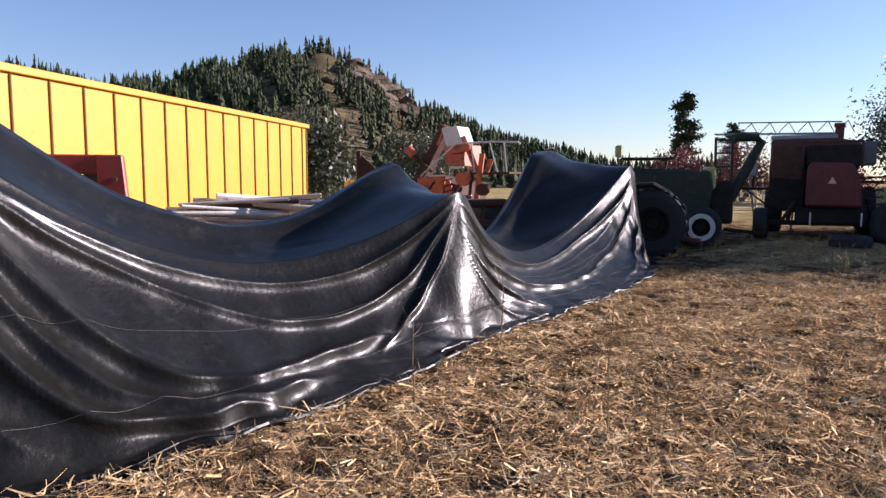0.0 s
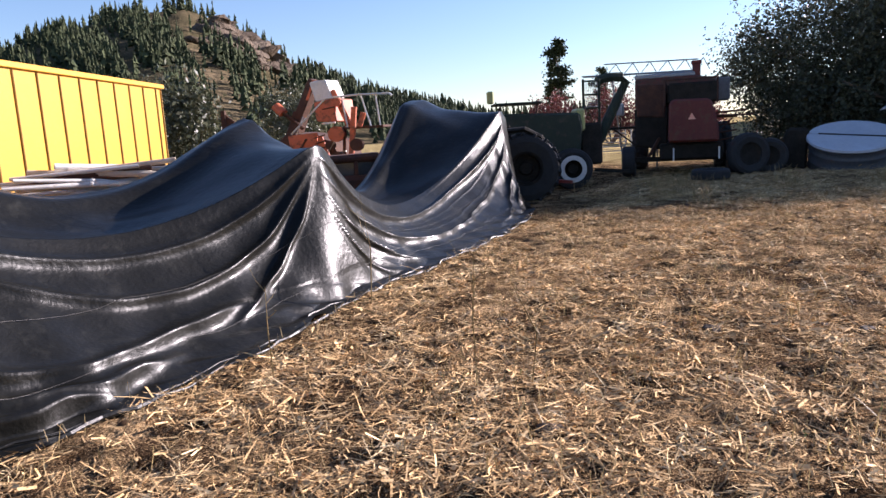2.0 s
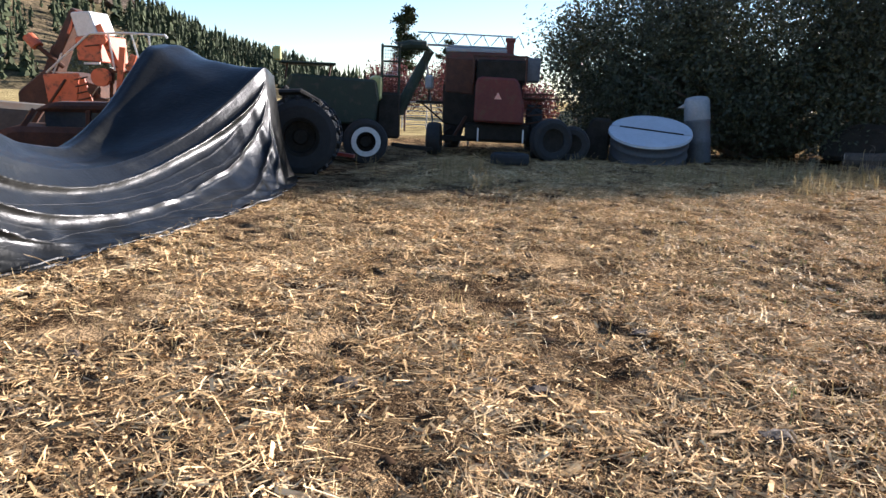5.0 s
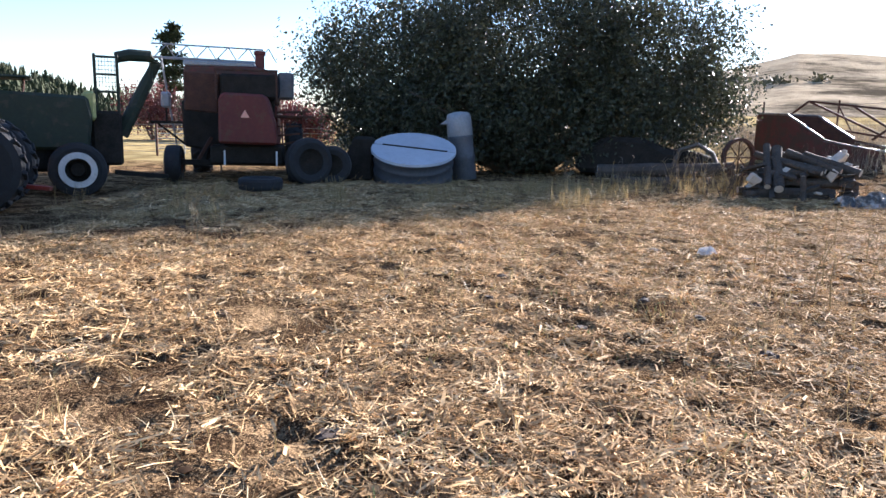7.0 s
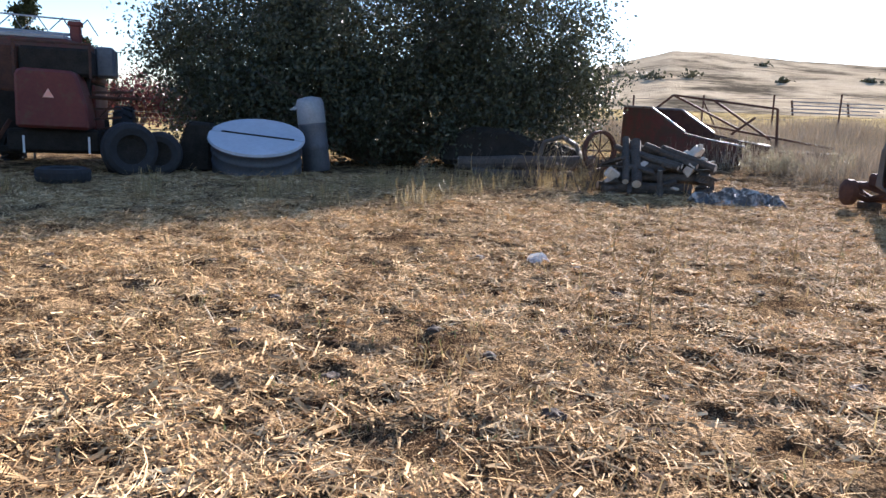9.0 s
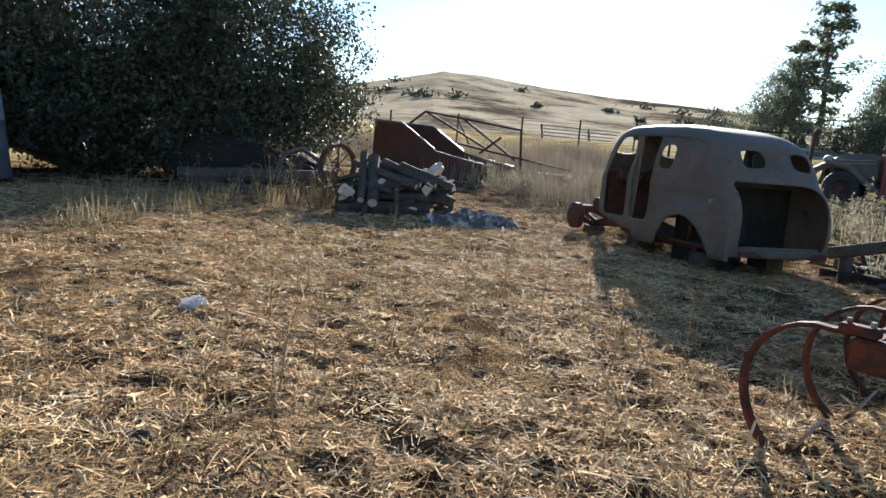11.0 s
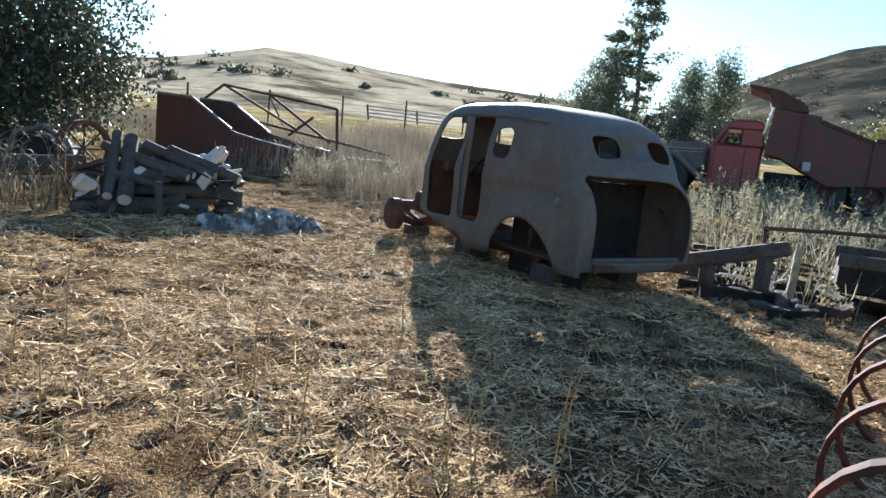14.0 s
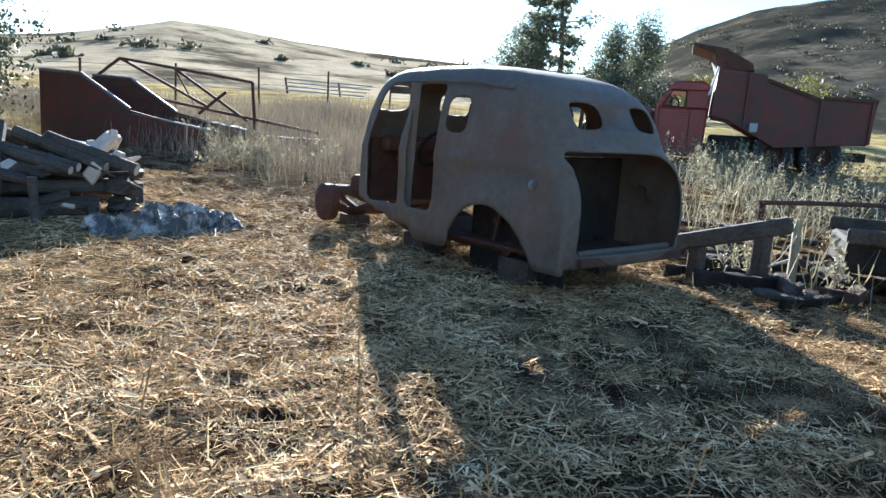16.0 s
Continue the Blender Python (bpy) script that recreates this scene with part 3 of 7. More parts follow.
pine((-41, 81, -0.2), 12.0, "tall ragged pine beyond the field", 3, 0.2, 0.36, None, 16)
pine((-35.5, 82, -0.2), 8.0, "smaller pine beside the tall one", 8, 0.26, 0.2, None, 16)
for i, (x, y, s) in enumerate([(-23, 43, 1.0), (-19.5, 45, 1.15), (-16.0, 46, 0.9), (-13.5, 45, 0.7)]):
    blob_tree("red_leaf_bush", (x, y, 0), 4 * s, [(0, 0, 2.0 * s, 1.6 * s, 1.4 * s, 1.5 * s), (1.0 * s, 0.3, 1.5 * s, 1.2 * s, 1, 1.1 * s)], 5200, 0.16, M_REDLEAF, "bush with dark red autumn leaves", "bush", 0.07, 3, 20 + i, 0.3)


def at_az(az, r, eye=(3.5, 5.0)):
    return eye[0] + r * math.sin(radians(az)), eye[1] + r * math.cos(radians(az))


# trees by the road behind the lorry
for az, r, h, sd_ in ((46.8, 62, 12.4, 15), (45.0, 63, 9.6, 16)):
    px, py = at_az(az, r)
    pine((px, py, float(ground_z(px, py)) - 0.1), h, "tall dark pine against the bright sky", sd_, 0.27, 0.16, M_BACKTREE, 9)
for i, (az, r, h, mt, nm, lab) in enumerate([(44.2, 61, 8.2, M_BACKTREE, "tall_tree", "dark tree against the bright sky"), (42.0, 60, 5.0, M_BACKTREE, "shrub", "dark shrub below the tall trees"), (50.6, 64, 8.4, M_BACKTREE, "poplar_tree", "narrow yellow-green poplar tree by the road"), (53.0, 66, 9.6, M_BACKTREE, "poplar_tree", "narrow yellow-green poplar tree by the road"), (48.6, 58, 3.6, M_LEAF, "shrub", "dark shrub below the tall trees"), (57, 46, 2.9, M_LEAFY, "shrub", "yellowing shrub behind the lorry"), (54.0, 50, 2.9, M_LEAF, "shrub", "yellowing shrub behind the lorry"), (60.5, 50, 2.8, M_LEAFY, "shrub", "yellowing shrub behind the lorry"), (39.5, 60, 4.0, M_LEAF, "shrub", "dark shrub below the tall trees"), (51, 46, 3.0, M_LEAF, "shrub", "dark shrub below the tall trees"), (64, 46, 3.0, M_LEAFY, "shrub", "yellowing shrub behind the lorry")]):
    x, y = at_az(az, r)
    w = h * (0.15 if "poplar" in nm else 0.24 if "tall" in nm else 0.42)
    blob_tree(nm, (x, y, float(ground_z(x, y)) - 0.05), h, [(0, 0, h * 0.55, w, w, h * 0.32), (w * 0.35, 0, h * 0.78, w * 0.6, w * 0.6, h * 0.2), (-w * 0.5, 0.2, h * 0.36, w * 0.75, w * 0.7, h * 0.22)], 9000 if h > 6 else 4000, 0.013 * max(h, 4) + 0.08, mt, lab, "tree" if h > 5.7 else "bush", 0.012 * h, 3, 40 + i, h * 0.08)
for i, (az, r, h) in enumerate([(-54.2, 30, 3.9), (-57, 60, 7), (-46, 45, 4.2), (-47.5, 52, 5.0)]):
    x, y = at_az(az, r, (-0.4, -3))
    blob_tree("roadside_tree", (x, y, -0.05), h, [(0, 0, h * 0.55, h * 0.28, h * 0.28, h * 0.38), (h * 0.1, 0, h * 0.8, h * 0.15, h * 0.15, h * 0.2)], 4200, 0.2, M_LEAF, "green leafy tree at the foot of the hill", "tree", 0.07, 3, 60 + i, 0.5)


# ---- the black sheet ----
def polyline(keys, y, col):
    return np.interp(y, [k[0] for k in keys], [k[col] for k in keys])


def sagged(keys, y, col, sag, power=1.05, skew=1.0):
    """Linear between anchors less a hanging sag; sag: one depth a span."""
    ys = [k[0] for k in keys]
    z = np.interp(y, ys, [k[col] for k in keys])
    for i, s in enumerate(sag):
        t = np.clip((y - ys[i]) / (ys[i + 1] - ys[i]), 0, 1)
        z = z - s * (4 * t ** skew * (1 - t ** skew)) ** power
    return z


def tarp():
    nu, nv = 640, 250
    yy = np.linspace(-5.2, 8.45, nu)
    front = [(-5.2, -4.1), (-2.2, -3.80), (-1.5, -3.78), (-0.35, -3.97), (0.46, -4.16), (1.77, -4.53), (3.56, -4.77), (5.2, -5.1), (6.8, -5.62), (7.6, -5.95), (8.45, -6.5)]
    # shoulder line: y, x, z
    sh = [(-5.2, -5.1, 1.2), (-2.4, -4.95, 1.66), (1.73, -4.97, 1.33), (8.0, -6.75, 1.68), (8.45, -6.95, 1.55)]
    sh_sag = [0.1, 0.72, 1.02, 0.0]
    # back crest line
    bk = [(-5.2, -6.7, 1.6), (-2.2, -6.6, 2.22), (2.37, -6.72, 1.65), (8.2, -8.7, 1.98), (8.45, -8.75, 1.9)]
    bk_sag = [0.1, 0.90, 1.25, 0.0]
    bx0 = np.interp(yy, [k[0] for k in front], [k[1] for k in front])
    ker = np.exp(-np.linspace(-2, 2, 21) ** 2)
    bx0 = np.convolve(np.pad(bx0, 10, "edge"), ker / ker.sum(), "valid") + 0.03 * np.sin(yy * 5.1) + 0.018 * np.sin(yy * 13.0 + 1)
    tx = polyline(sh, yy, 1) - 0.55 * (sagged(sh, yy, 2, [0, 0, 0]) - sagged(sh, yy, 2, sh_sag))
    tz = sagged(sh, yy, 2, sh_sag)
    kx = polyline(bk, yy, 1)
    soft = np.exp(-np.linspace(-2, 2, 41) ** 2)
    tz = np.convolve(np.pad(tz, 20, "edge"), soft / soft.sum(), "valid")
    tx = np.convolve(np.pad(tx, 20, "edge"), soft / soft.sum(), "valid")
    far = np.interp(yy, [2.37, 2.9, 3.5, 4.3, 5.2, 5.7, 6.3, 7.35, 8.1, 8.45], [1.65, 1.4, 1.08, 0.72, 0.58, 0.72, 1.08, 1.93, 1.99, 1.94])
    far = np.convolve(np.pad(far, 14, "edge"), np.exp(-np.linspace(-2, 2, 29) ** 2) / np.exp(-np.linspace(-2, 2, 29) ** 2).sum(), "valid")
    kz = np.where(yy > 2.37, far, sagged(bk, yy, 2, bk_sag, 1.25))
    # parameter across: 0 hem, .05 edge of lying hem, .6 shoulder, .8 crest, 1 back
    v = np.linspace(0, 1, nv)
    V, Yg = np.meshgrid(v, yy)
    B, TX, TZ, KX, KZ = [np.repeat(a[:, None], nv, 1) for a in (bx0, tx, tz, kx, kz)]
    f = np.clip((V - 0.06) / 0.56, 0, 1)
    lying = np.clip(V / 0.06, 0, 1)
    X = B - 0.16 * lying + (TX - B + 0.16) * f ** 0.93
    Z = 0.015 + TZ * (0.78 * f + 0.22 * f ** 2.6)
    g = np.clip((V - 0.62) / 0.22, 0, 1)
    h = np.clip((V - 0.84) / 0.16, 0, 1)
    X = X + (KX - TX) * g - 0.9 * h
    Z = np.where(V > 0.62, TZ + (KZ - TZ) * g, Z)
    dip = 0.22 * np.sin(np.pi * g) * (V < 0.84) * (1 - np.exp(-((Yg - 1.95) / 0.9) ** 2)) * (1 - 0.8 * sstep(5.5, 7.0, Yg))
    Z = Z - dip * np.clip(TZ, 0, 0.8)
    Z = np.where(h > 0, KZ * (1 - h ** 1.3), Z)
    # folds hanging between the anchors
    disp = np.zeros_like(X)
    for y0, y1, n, amp, ph in ((1.73, 8.0, 2.7, 0.1, 0.2),):
        s = np.clip((Yg - y0) / (y1 - y0), 0, 1)
        inside = (Yg >= y0) & (Yg <= y1)
        gg = (4 * s * (1 - s) + 1e-4) ** 0.7
        c = (1 - f) / (gg + 0.3) * 1.3
        wob = 0.16 * np.sin(Yg * 1.1 + 1) + 0.05 * np.sin(c * 9 + Yg)
        wave = 1 - np.abs(np.sin(np.pi * (n * c ** 0.85 + wob) + ph))
        ridge = 0.5 * wave ** 2.2 + 0.5 * wave ** 6 - 0.22
        fade = np.clip(c * 4, 0, 1) * np.clip(f * 4, 0, 1) * np.clip(gg * 2.2 + 0.05, 0, 1) * (1 - sstep(1.5, 2.2, c)) * (0.55 + 0.45 * np.sin(c * 4.1 + 0.8) ** 2)
        disp = np.where(inside, amp * ridge * fade, disp)
        fine = (1 - np.abs(np.sin(np.pi * (n * 2.3 * c + wob) + 2.1))) ** 5
        disp = disp + np.where(inside, 0.012 * fine * np.clip(f * 4, 0, 1) * np.clip(gg * 1.5 - 0.3, 0, 1) * (1 - sstep(1.2, 1.8, c)) * (0.5 + 0.5 * np.sin(Yg * 1.1 + c * 4)), 0)
    # hanging folds of the near span: course (y, height along the slope), depth, width
    for course, amp, wid in (
            (((-2.4, 0.96), (-1.5, 0.91), (-0.78, 0.86), (-0.17, 0.81), (0.47, 0.8), (1.19, 0.87), (1.75, 0.98)), 0.07, 0.08),
            (((-2.4, 0.95), (-1.46, 0.8), (-0.9, 0.67), (-0.34, 0.52), (0.23, 0.5), (1.03, 0.63), (1.72, 0.96)), 0.08, 0.085),
            (((-2.5, 0.95), (-1.98, 0.61), (-1.74, 0.44), (-1.45, 0.28), (-0.9, 0.2), (-0.2, 0.22), (0.5, 0.3)), 0.12, 0.13),
            (((-2.6, 0.9), (-2.06, 0.44), (-1.82, 0.25), (-1.45, 0.13), (-0.9, 0.09), (-0.2, 0.1)), 0.12, 0.12),
            (((-2.9, 0.95), (-2.31, 0.42), (-2.14, 0.26), (-1.95, 0.14), (-1.5, 0.07), (-0.8, 0.05)), 0.15, 0.13),
            (((-3.4, 0.9), (-2.5, 0.3), (-2.31, 0.14), (-2.1, 0.06)), 0.08, 0.09),
            (((0.2, 0.16), (0.91, 0.38), (1.39, 0.64), (1.72, 0.96)), 0.08, 0.07)):
        cy = np.linspace(course[0][0], course[-1][0], 200)
        cf = np.interp(cy, [q[0] for q in course], [q[1] for q in course])
        kr = np.exp(-np.linspace(-2, 2, 41) ** 2)
        cf = np.convolve(np.pad(cf, 20, "reflect", reflect_type="odd"), kr / kr.sum(), "valid")
        grad = np.gradient(cf, cy) * 1.7
        gap = (f - np.interp(Yg, cy, cf)) * 1.7 / np.sqrt(1 + np.interp(Yg, cy, grad) ** 2)
        run = np.clip((Yg - cy[0]) / 0.35, 0, 1) * np.clip((cy[-1] - Yg) / 0.4, 0, 1)
        u = gap / np.where(gap > 0, wid * 0.75, wid * 0.42)
        disp = disp + amp * run * (0.75 * np.exp(-np.abs(u) ** 1.4) + 0.3 * np.exp(-(gap / (1.6 * wid)) ** 2) - 0.4 * np.exp(-(gap / (3 * wid)) ** 2)) * np.clip((1 - f) * 12, 0, 1)
    # upright gathers below the two front peaks and at the far corner
    for yc, wd, k, a in ((7.55, 0.75, 7, 0.04),):
        w = np.exp(-((Yg - yc - (1 - f) * 0.15) / (wd * (0.25 + 0.9 * (1 - f)))) ** 2)
        ang = (Yg - yc) / (0.25 + 0.8 * (1 - f))
        disp = disp + a * w * (0.5 + 0.5 * np.sin(ang * k + 0.5)) ** 3 * np.clip(f * 5, 0, 1) * np.clip((1 - f) * 2.2 - 0.2, 0, 1)
    # long ridges that run down from the front peak
    for slant, lo, amp in ((0.12, 0.05, 0.03), (0.7, 0.06, 0.04)):
        w = np.exp(-((Yg - 1.73 - slant * (1 - f)) / (lo + 0.2 * (1 - f))) ** 2)
        disp = disp + amp * w * np.clip((1 - f) * 3, 0, 1) * np.clip(f * 3.5, 0, 1)
    disp = disp + 0.012 * fbm(Yg * 1.0, Z * 1.4 + X, 2.2, 4) * np.clip(f * 6, 0.2, 1)
    slope = np.arctan2(TZ, np.maximum(B - TX, 0.2))
    X = X + disp * np.sin(slope) * (V <= 0.64)
    Z = Z + disp * np.cos(slope) * (V <= 0.64)
    # soft creases on the top panels
    top = np.clip((V - 0.62) * 8, 0, 1)
    Z = Z + top * (1 - h) * (0.03 * (0.5 + 0.5 * np.sin(Yg * 3.0 + V * 26)) ** 3 + 0.014 * fbm(X, Yg, 2.6, 3))
    lip = np.exp(-((V - 0.815) / 0.016) ** 2) - 0.6 * np.exp(-((V - 0.77) / 0.03) ** 2)
    Z = Z + 0.045 * lip * (h <= 0)
    # peaks are drawn up by what lies under them
    for px, py, pz, w in ((-4.97, 1.73, 0.06, 0.4), (-6.8, 8.0, 0.06, 0.3)):
        d = np.hypot(X - px, Yg - py)
        Z = Z + pz * np.exp(-(d / w)) * (Z > 0.2)
    # hem rumpled on the ground
    Z = Z + (1 - f) ** 8 * 0.03 * (0.5 + 0.5 * np.sin(Yg * 9 + V * 60)) ** 2
    Yg = Yg + 0.05 * (1 - f) * np.sin(Yg * 3.1)
    Z = np.maximum(Z, ground_z(X, Yg) + 0.006)
    # far end falls steeply to the ground
    ob = new("black_plastic_tarp", grid_mesh("black_plastic_tarp", X, Yg, Z, M_TARP))
    tagged(ob, "large shiny black plastic sheet draped in folds over machinery", "tarp")
    # rolled edge of the sheet lying on the straw
    for off, r0 in ((0.0, 0.011), (0.09, 0.008)):
        pts = []
        for i in range(0, nu, 5):
            a = bx0[i] - off * (0.7 + 0.3 * math.sin(yy[i] * 2.3)) + 0.012 * math.sin(yy[i] * 7.7 + off * 40)
            pts.append((a, Yg[i, 0], float(ground_z(a, Yg[i, 0])) + 0.02 + 0.012 * math.sin(yy[i] * 4.3 + off * 30)))
        part("hem", sweep(pts, [r0 * (1 + 0.4 * math.sin(k * 0.37)) for k in range(len(pts))], 6), M_TARP, ob)
    # end curtain that closes the far side
    n2 = 40
    e = np.linspace(0, 1, n2)
    EX = np.repeat(X[-1][None, :], n2, 0)
    EZ = Z[-1][None, :] * (1 - e[:, None]) + 0.012 * e[:, None]
    kk = np.arange(nv) / nv
    EY = Yg[-1][None, :] + e[:, None] * (0.18 + 0.07 * np.sin(kk * 70)[None, :])
    end = new("end_flap", grid_mesh("end_flap", EX, EY, np.maximum(EZ, 0.008), M_TARP))
    end.parent = ob
    for row, nm in ((0.16, "seam"), (0.36, "seam")):
        j = int(nv * row)
        pts = [(X[i, j] + 0.006, Yg[i, j], Z[i, j] + 0.006) for i in range(0, nu, 3)]
        s = part(nm, sweep(pts, 0.0014, 4), M_SEAM, ob, "thin pale seam across the sheet")
    return ob


tarp()


# ---- yellow box body ----
def container():
    d = Vector((-15.47, 7.34, 0)) - Vector((-10.7, 0.03, 0))
    d.normalize()
    ang = math.degrees(math.atan2(d.y, d.x))
    L, H, W = 13.0, 2.62, 2.4
    org = Vector((-15.47, 7.34, 0)) - d * L
    t = thing("yellow_container", pose(org.x, org.y, 0.18, 0, 0, ang), "bright yellow ribbed steel cargo box behind the tarp", "container")
    # local x along the long side facing the yard, y into the box (left of x)
    part("wall", bx(L, 0.05, H, (L / 2, 0.06, H / 2)), M_YELLOW, t)
    part("wall", bx(L, 0.05, H, (L / 2, W - 0.06, H / 2)), M_YELLOW, t)
    part("wall", bx(0.05, W - 0.2, H, (L - 0.06, W / 2, H / 2)), M_YELLOW, t)
    part("wall", bx(0.05, W - 0.2, H, (0.06, W / 2, H / 2)), M_YELLOW, t)
    part("roof", bx(L - 0.1, W - 0.1, 0.04, (L / 2, W / 2, H - 0.06)), M_YELLOW, t)
    part("rail", bx(L + 0.04, 0.1, 0.1, (L / 2, 0.02, H)), M_YELLOW, t, "pale sun-bleached top rail")
    part("rail", bx(L + 0.04, 0.12, 0.14, (L / 2, 0.02, 0.06)), M_YELLOW, t)
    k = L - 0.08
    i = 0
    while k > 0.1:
        # ribs are a darker yellow than the walls
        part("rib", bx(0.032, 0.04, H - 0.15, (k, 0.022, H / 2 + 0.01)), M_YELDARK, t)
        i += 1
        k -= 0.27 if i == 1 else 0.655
    for kx in (0.5, L / 2, L - 0.5):
        part("skid", bx(0.2, W, 0.18, (kx, W / 2, -0.09)), M_RUST, t)
    return t


container()

# ---- machines by the tree ----
def red_combine():
    t = thing("red_combine", pose(-5.42, 14.78, 0, 0, 0, 18), "old red combine harvester standing in the tree's shade", "combine")
    # local x to the right seen from behind, y forward
    part("rear_hood", prism([(-0.54, 0.84), (0.63, 0.82), (0.6, 1.25), (0.47, 1.75), (0.4, 1.85), (-0.44, 1.87), (-0.52, 1.78)], 1.1, 0.55, 0.05), M_RED, t, "faded red straw hood with a warning triangle")
    part("sign", prism([(-0.09, 1.37), (0.09, 1.37), (0.0, 1.53)], 0.012, -0.012, 0.003), M_SIGN, t, "small orange warning triangle")
    part("body", bx(1.6, 2.9, 1.25, (-0.25, 2.5, 1.45), bev=0.06), M_DARK, t)
    part("grain_tank", prism([(-1.36, 1.7), (0.62, 1.7), (0.62, 2.38), (0.1, 2.5), (-1.36, 2.46)], 2.2, 2.4, 0.04), M_MAROON, t)
    part("tank_top", bx(1.5, 2.16, 0.12, (-0.62, 2.4, 2.52), bev=0.03), M_GALV, t, "grey metal tank rim")
    part("engine_cover", bx(1.2, 0.7, 0.5, (0.05, 0.95, 2.03), bev=0.05), M_DARK, t)
    for x in (-0.62, 0.62):
        part("post", bx(0.05, 0.05, 0.62, (x, 0.62, 2.05)), M_RUST, t)
    part("cross_bar", bx(1.3, 0.05, 0.05, (0, 0.62, 2.36)), M_RUST, t)
    part("exhaust_stack", merge(bx(0.2, 0.24, 1.3, (0.2, 2.3, 2.2), bev=0.03), bx(0.26, 0.28, 0.1, (0.2, 2.3, 2.86), bev=0.02)), M_RED, t)
    part("side_bin", bx(0.34, 0.9, 0.58, (0.8, 1.8, 2.1), bev=0.04), M_TANKSIDE, t, "dull blue-grey side bin")
    part("left_housing", prism([(-1.34, 0.75), (-0.56, 0.62), (-0.52, 1.72), (-1.36, 1.72)], 0.9, 1.3, 0.04), M_DARK, t)
    part("left_cover", prism([(-1.3, 1.5), (-0.62, 1.45), (-0.56, 2.3), (-1.3, 2.32)], 0.2, 0.92, 0.03), M_RUST, t)
    part("deck", bx(0.75, 0.6, 0.06, (-1.65, 1.3, 1.24)), M_DARK, t)
    part("deck_prop", beam((-1.9, 1.1, 1.22), (-1.3, 1.1, 0.75), 0.04, 0.04), M_DARK, t)
    part("oil_can", bx(0.2, 0.16, 0.34, (-1.74, 1.3, 1.72), bev=0.04), M_JUG, t, "pale plastic canister")
    part("can_bracket", beam((-1.74, 1.3, 1.27), (-1.74, 1.3, 1.56), 0.04, 0.04), M_DARK, t)
    part("side_arm", beam((0.6, 0.9, 1.5), (1.32, 0.9, 1.54), 0.06, 0.05), M_RUST, t)
    part("side_stay", beam((0.72, 0.9, 1.05), (1.1, 0.9, 1.5), 0.03, 0.03), M_RUST, t)
    part("axle_prop", beam((-1.05, 0.6, 0.42), (-0.75, 0.7, 0.95), 0.07, 0.07), M_RUST, t)
    part("side_shield", bx(0.06, 2.4, 0.9, (-1.08, 2.5, 1.2), bev=0.02), M_RED, t)
    part("side_shield", bx(0.06, 2.4, 0.9, (0.58, 2.5, 1.2), bev=0.02), M_RED, t)
    for k in range(4):
        part("pulley", lathe([(0.04, -0.05), (0.2 - 0.02 * k, -0.05), (0.17 - 0.02 * k, 0), (0.2 - 0.02 * k, 0.05), (0.04, 0.05)], 18, (0, 0, 0), "Y"), M_RUST, t).matrix_local = pose(-1.1, 1.5 + 0.55 * k, 1.0 + 0.28 * (k % 2), 0, 0, 90)
    part("lower_sieve", bx(1.5, 1.6, 0.4, (0, 1.1, 0.6), bev=0.04), M_DARK, t)
    part("axle", beam((-1.5, 0.6, 0.42), (1.0, 0.6, 0.42), 0.12, 0.12), M_DARK, t)
    part("axle_strut", beam((-0.9, 0.6, 0.45), (-0.8, 1.2, 1.0), 0.08, 0.08), M_DARK, t)
    part("axle_strut", beam((0.9, 0.6, 0.45), (0.8, 1.2, 1.0), 0.08, 0.08), M_DARK, t)
    for x in (-1.5, 1.0):
        wheel(t, (x, 0.6, 0.39), 0.39, 0.34, 0.5, M_RUST, 0, 90)
    for x in (-1.3, 0.95):
        wheel(t, (x, 3.6, 0.62), 0.62, 0.45, 0.5, M_RUST, 16, 90)
    part("ladder", merge(*[beam((0.62, 0.9, 0.8 + 0.2 * k), (1.1, 0.9, 0.9 + 0.16 * k), 0.04, 0.04) for k in range(4)]), M_RUST, t)
    part("step_platform", bx(0.9, 0.5, 0.05, (1.0, 1.0, 1.42)), M_RUST, t)
    for x in (-0.42, 0.62):
        part("reflector", bx(0.035, 0.02, 0.3, (x, -0.03, 0.55), bev=0.004), M_WHITE, t, "thin white marker strip")
    return t


red_combine()


def lattice_boom():
    t = thing("lattice_boom", pose(-8.3, 16.4, 2.6, 0, 0, 18), "pale thin lattice boom above the combine", "boom")
    L = 2.5
    for y, z in ((0, 0.12), (0.35, 0.12), (0.17, 0.42)):
        part("chord", rod((0.0 if z > 0.2 else -0.6, y, z), (L, y, z - 0.05), 0.018, 6), M_GALV, t)
    for k in range(6):
        x = 0.1 + k * 0.46
        part("brace", rod((x, 0, 0.12), (x + 0.23, 0.17, 0.4), 0.012, 5), M_GALV, t)
        part("brace", rod((x + 0.23, 0.17, 0.4), (x + 0.4, 0.35, 0.1), 0.012, 5), M_GALV, t)
    part("leg", rod((0.2, 0.17, 0.15), (0.5, 0.6, -2.55), 0.025, 6), M_GALV, t)
    part("leg", rod((1.6, 0.17, 0.1), (1.4, 0.8, -2.55), 0.025, 6), M_GALV, t)
    return t


lattice_boom()


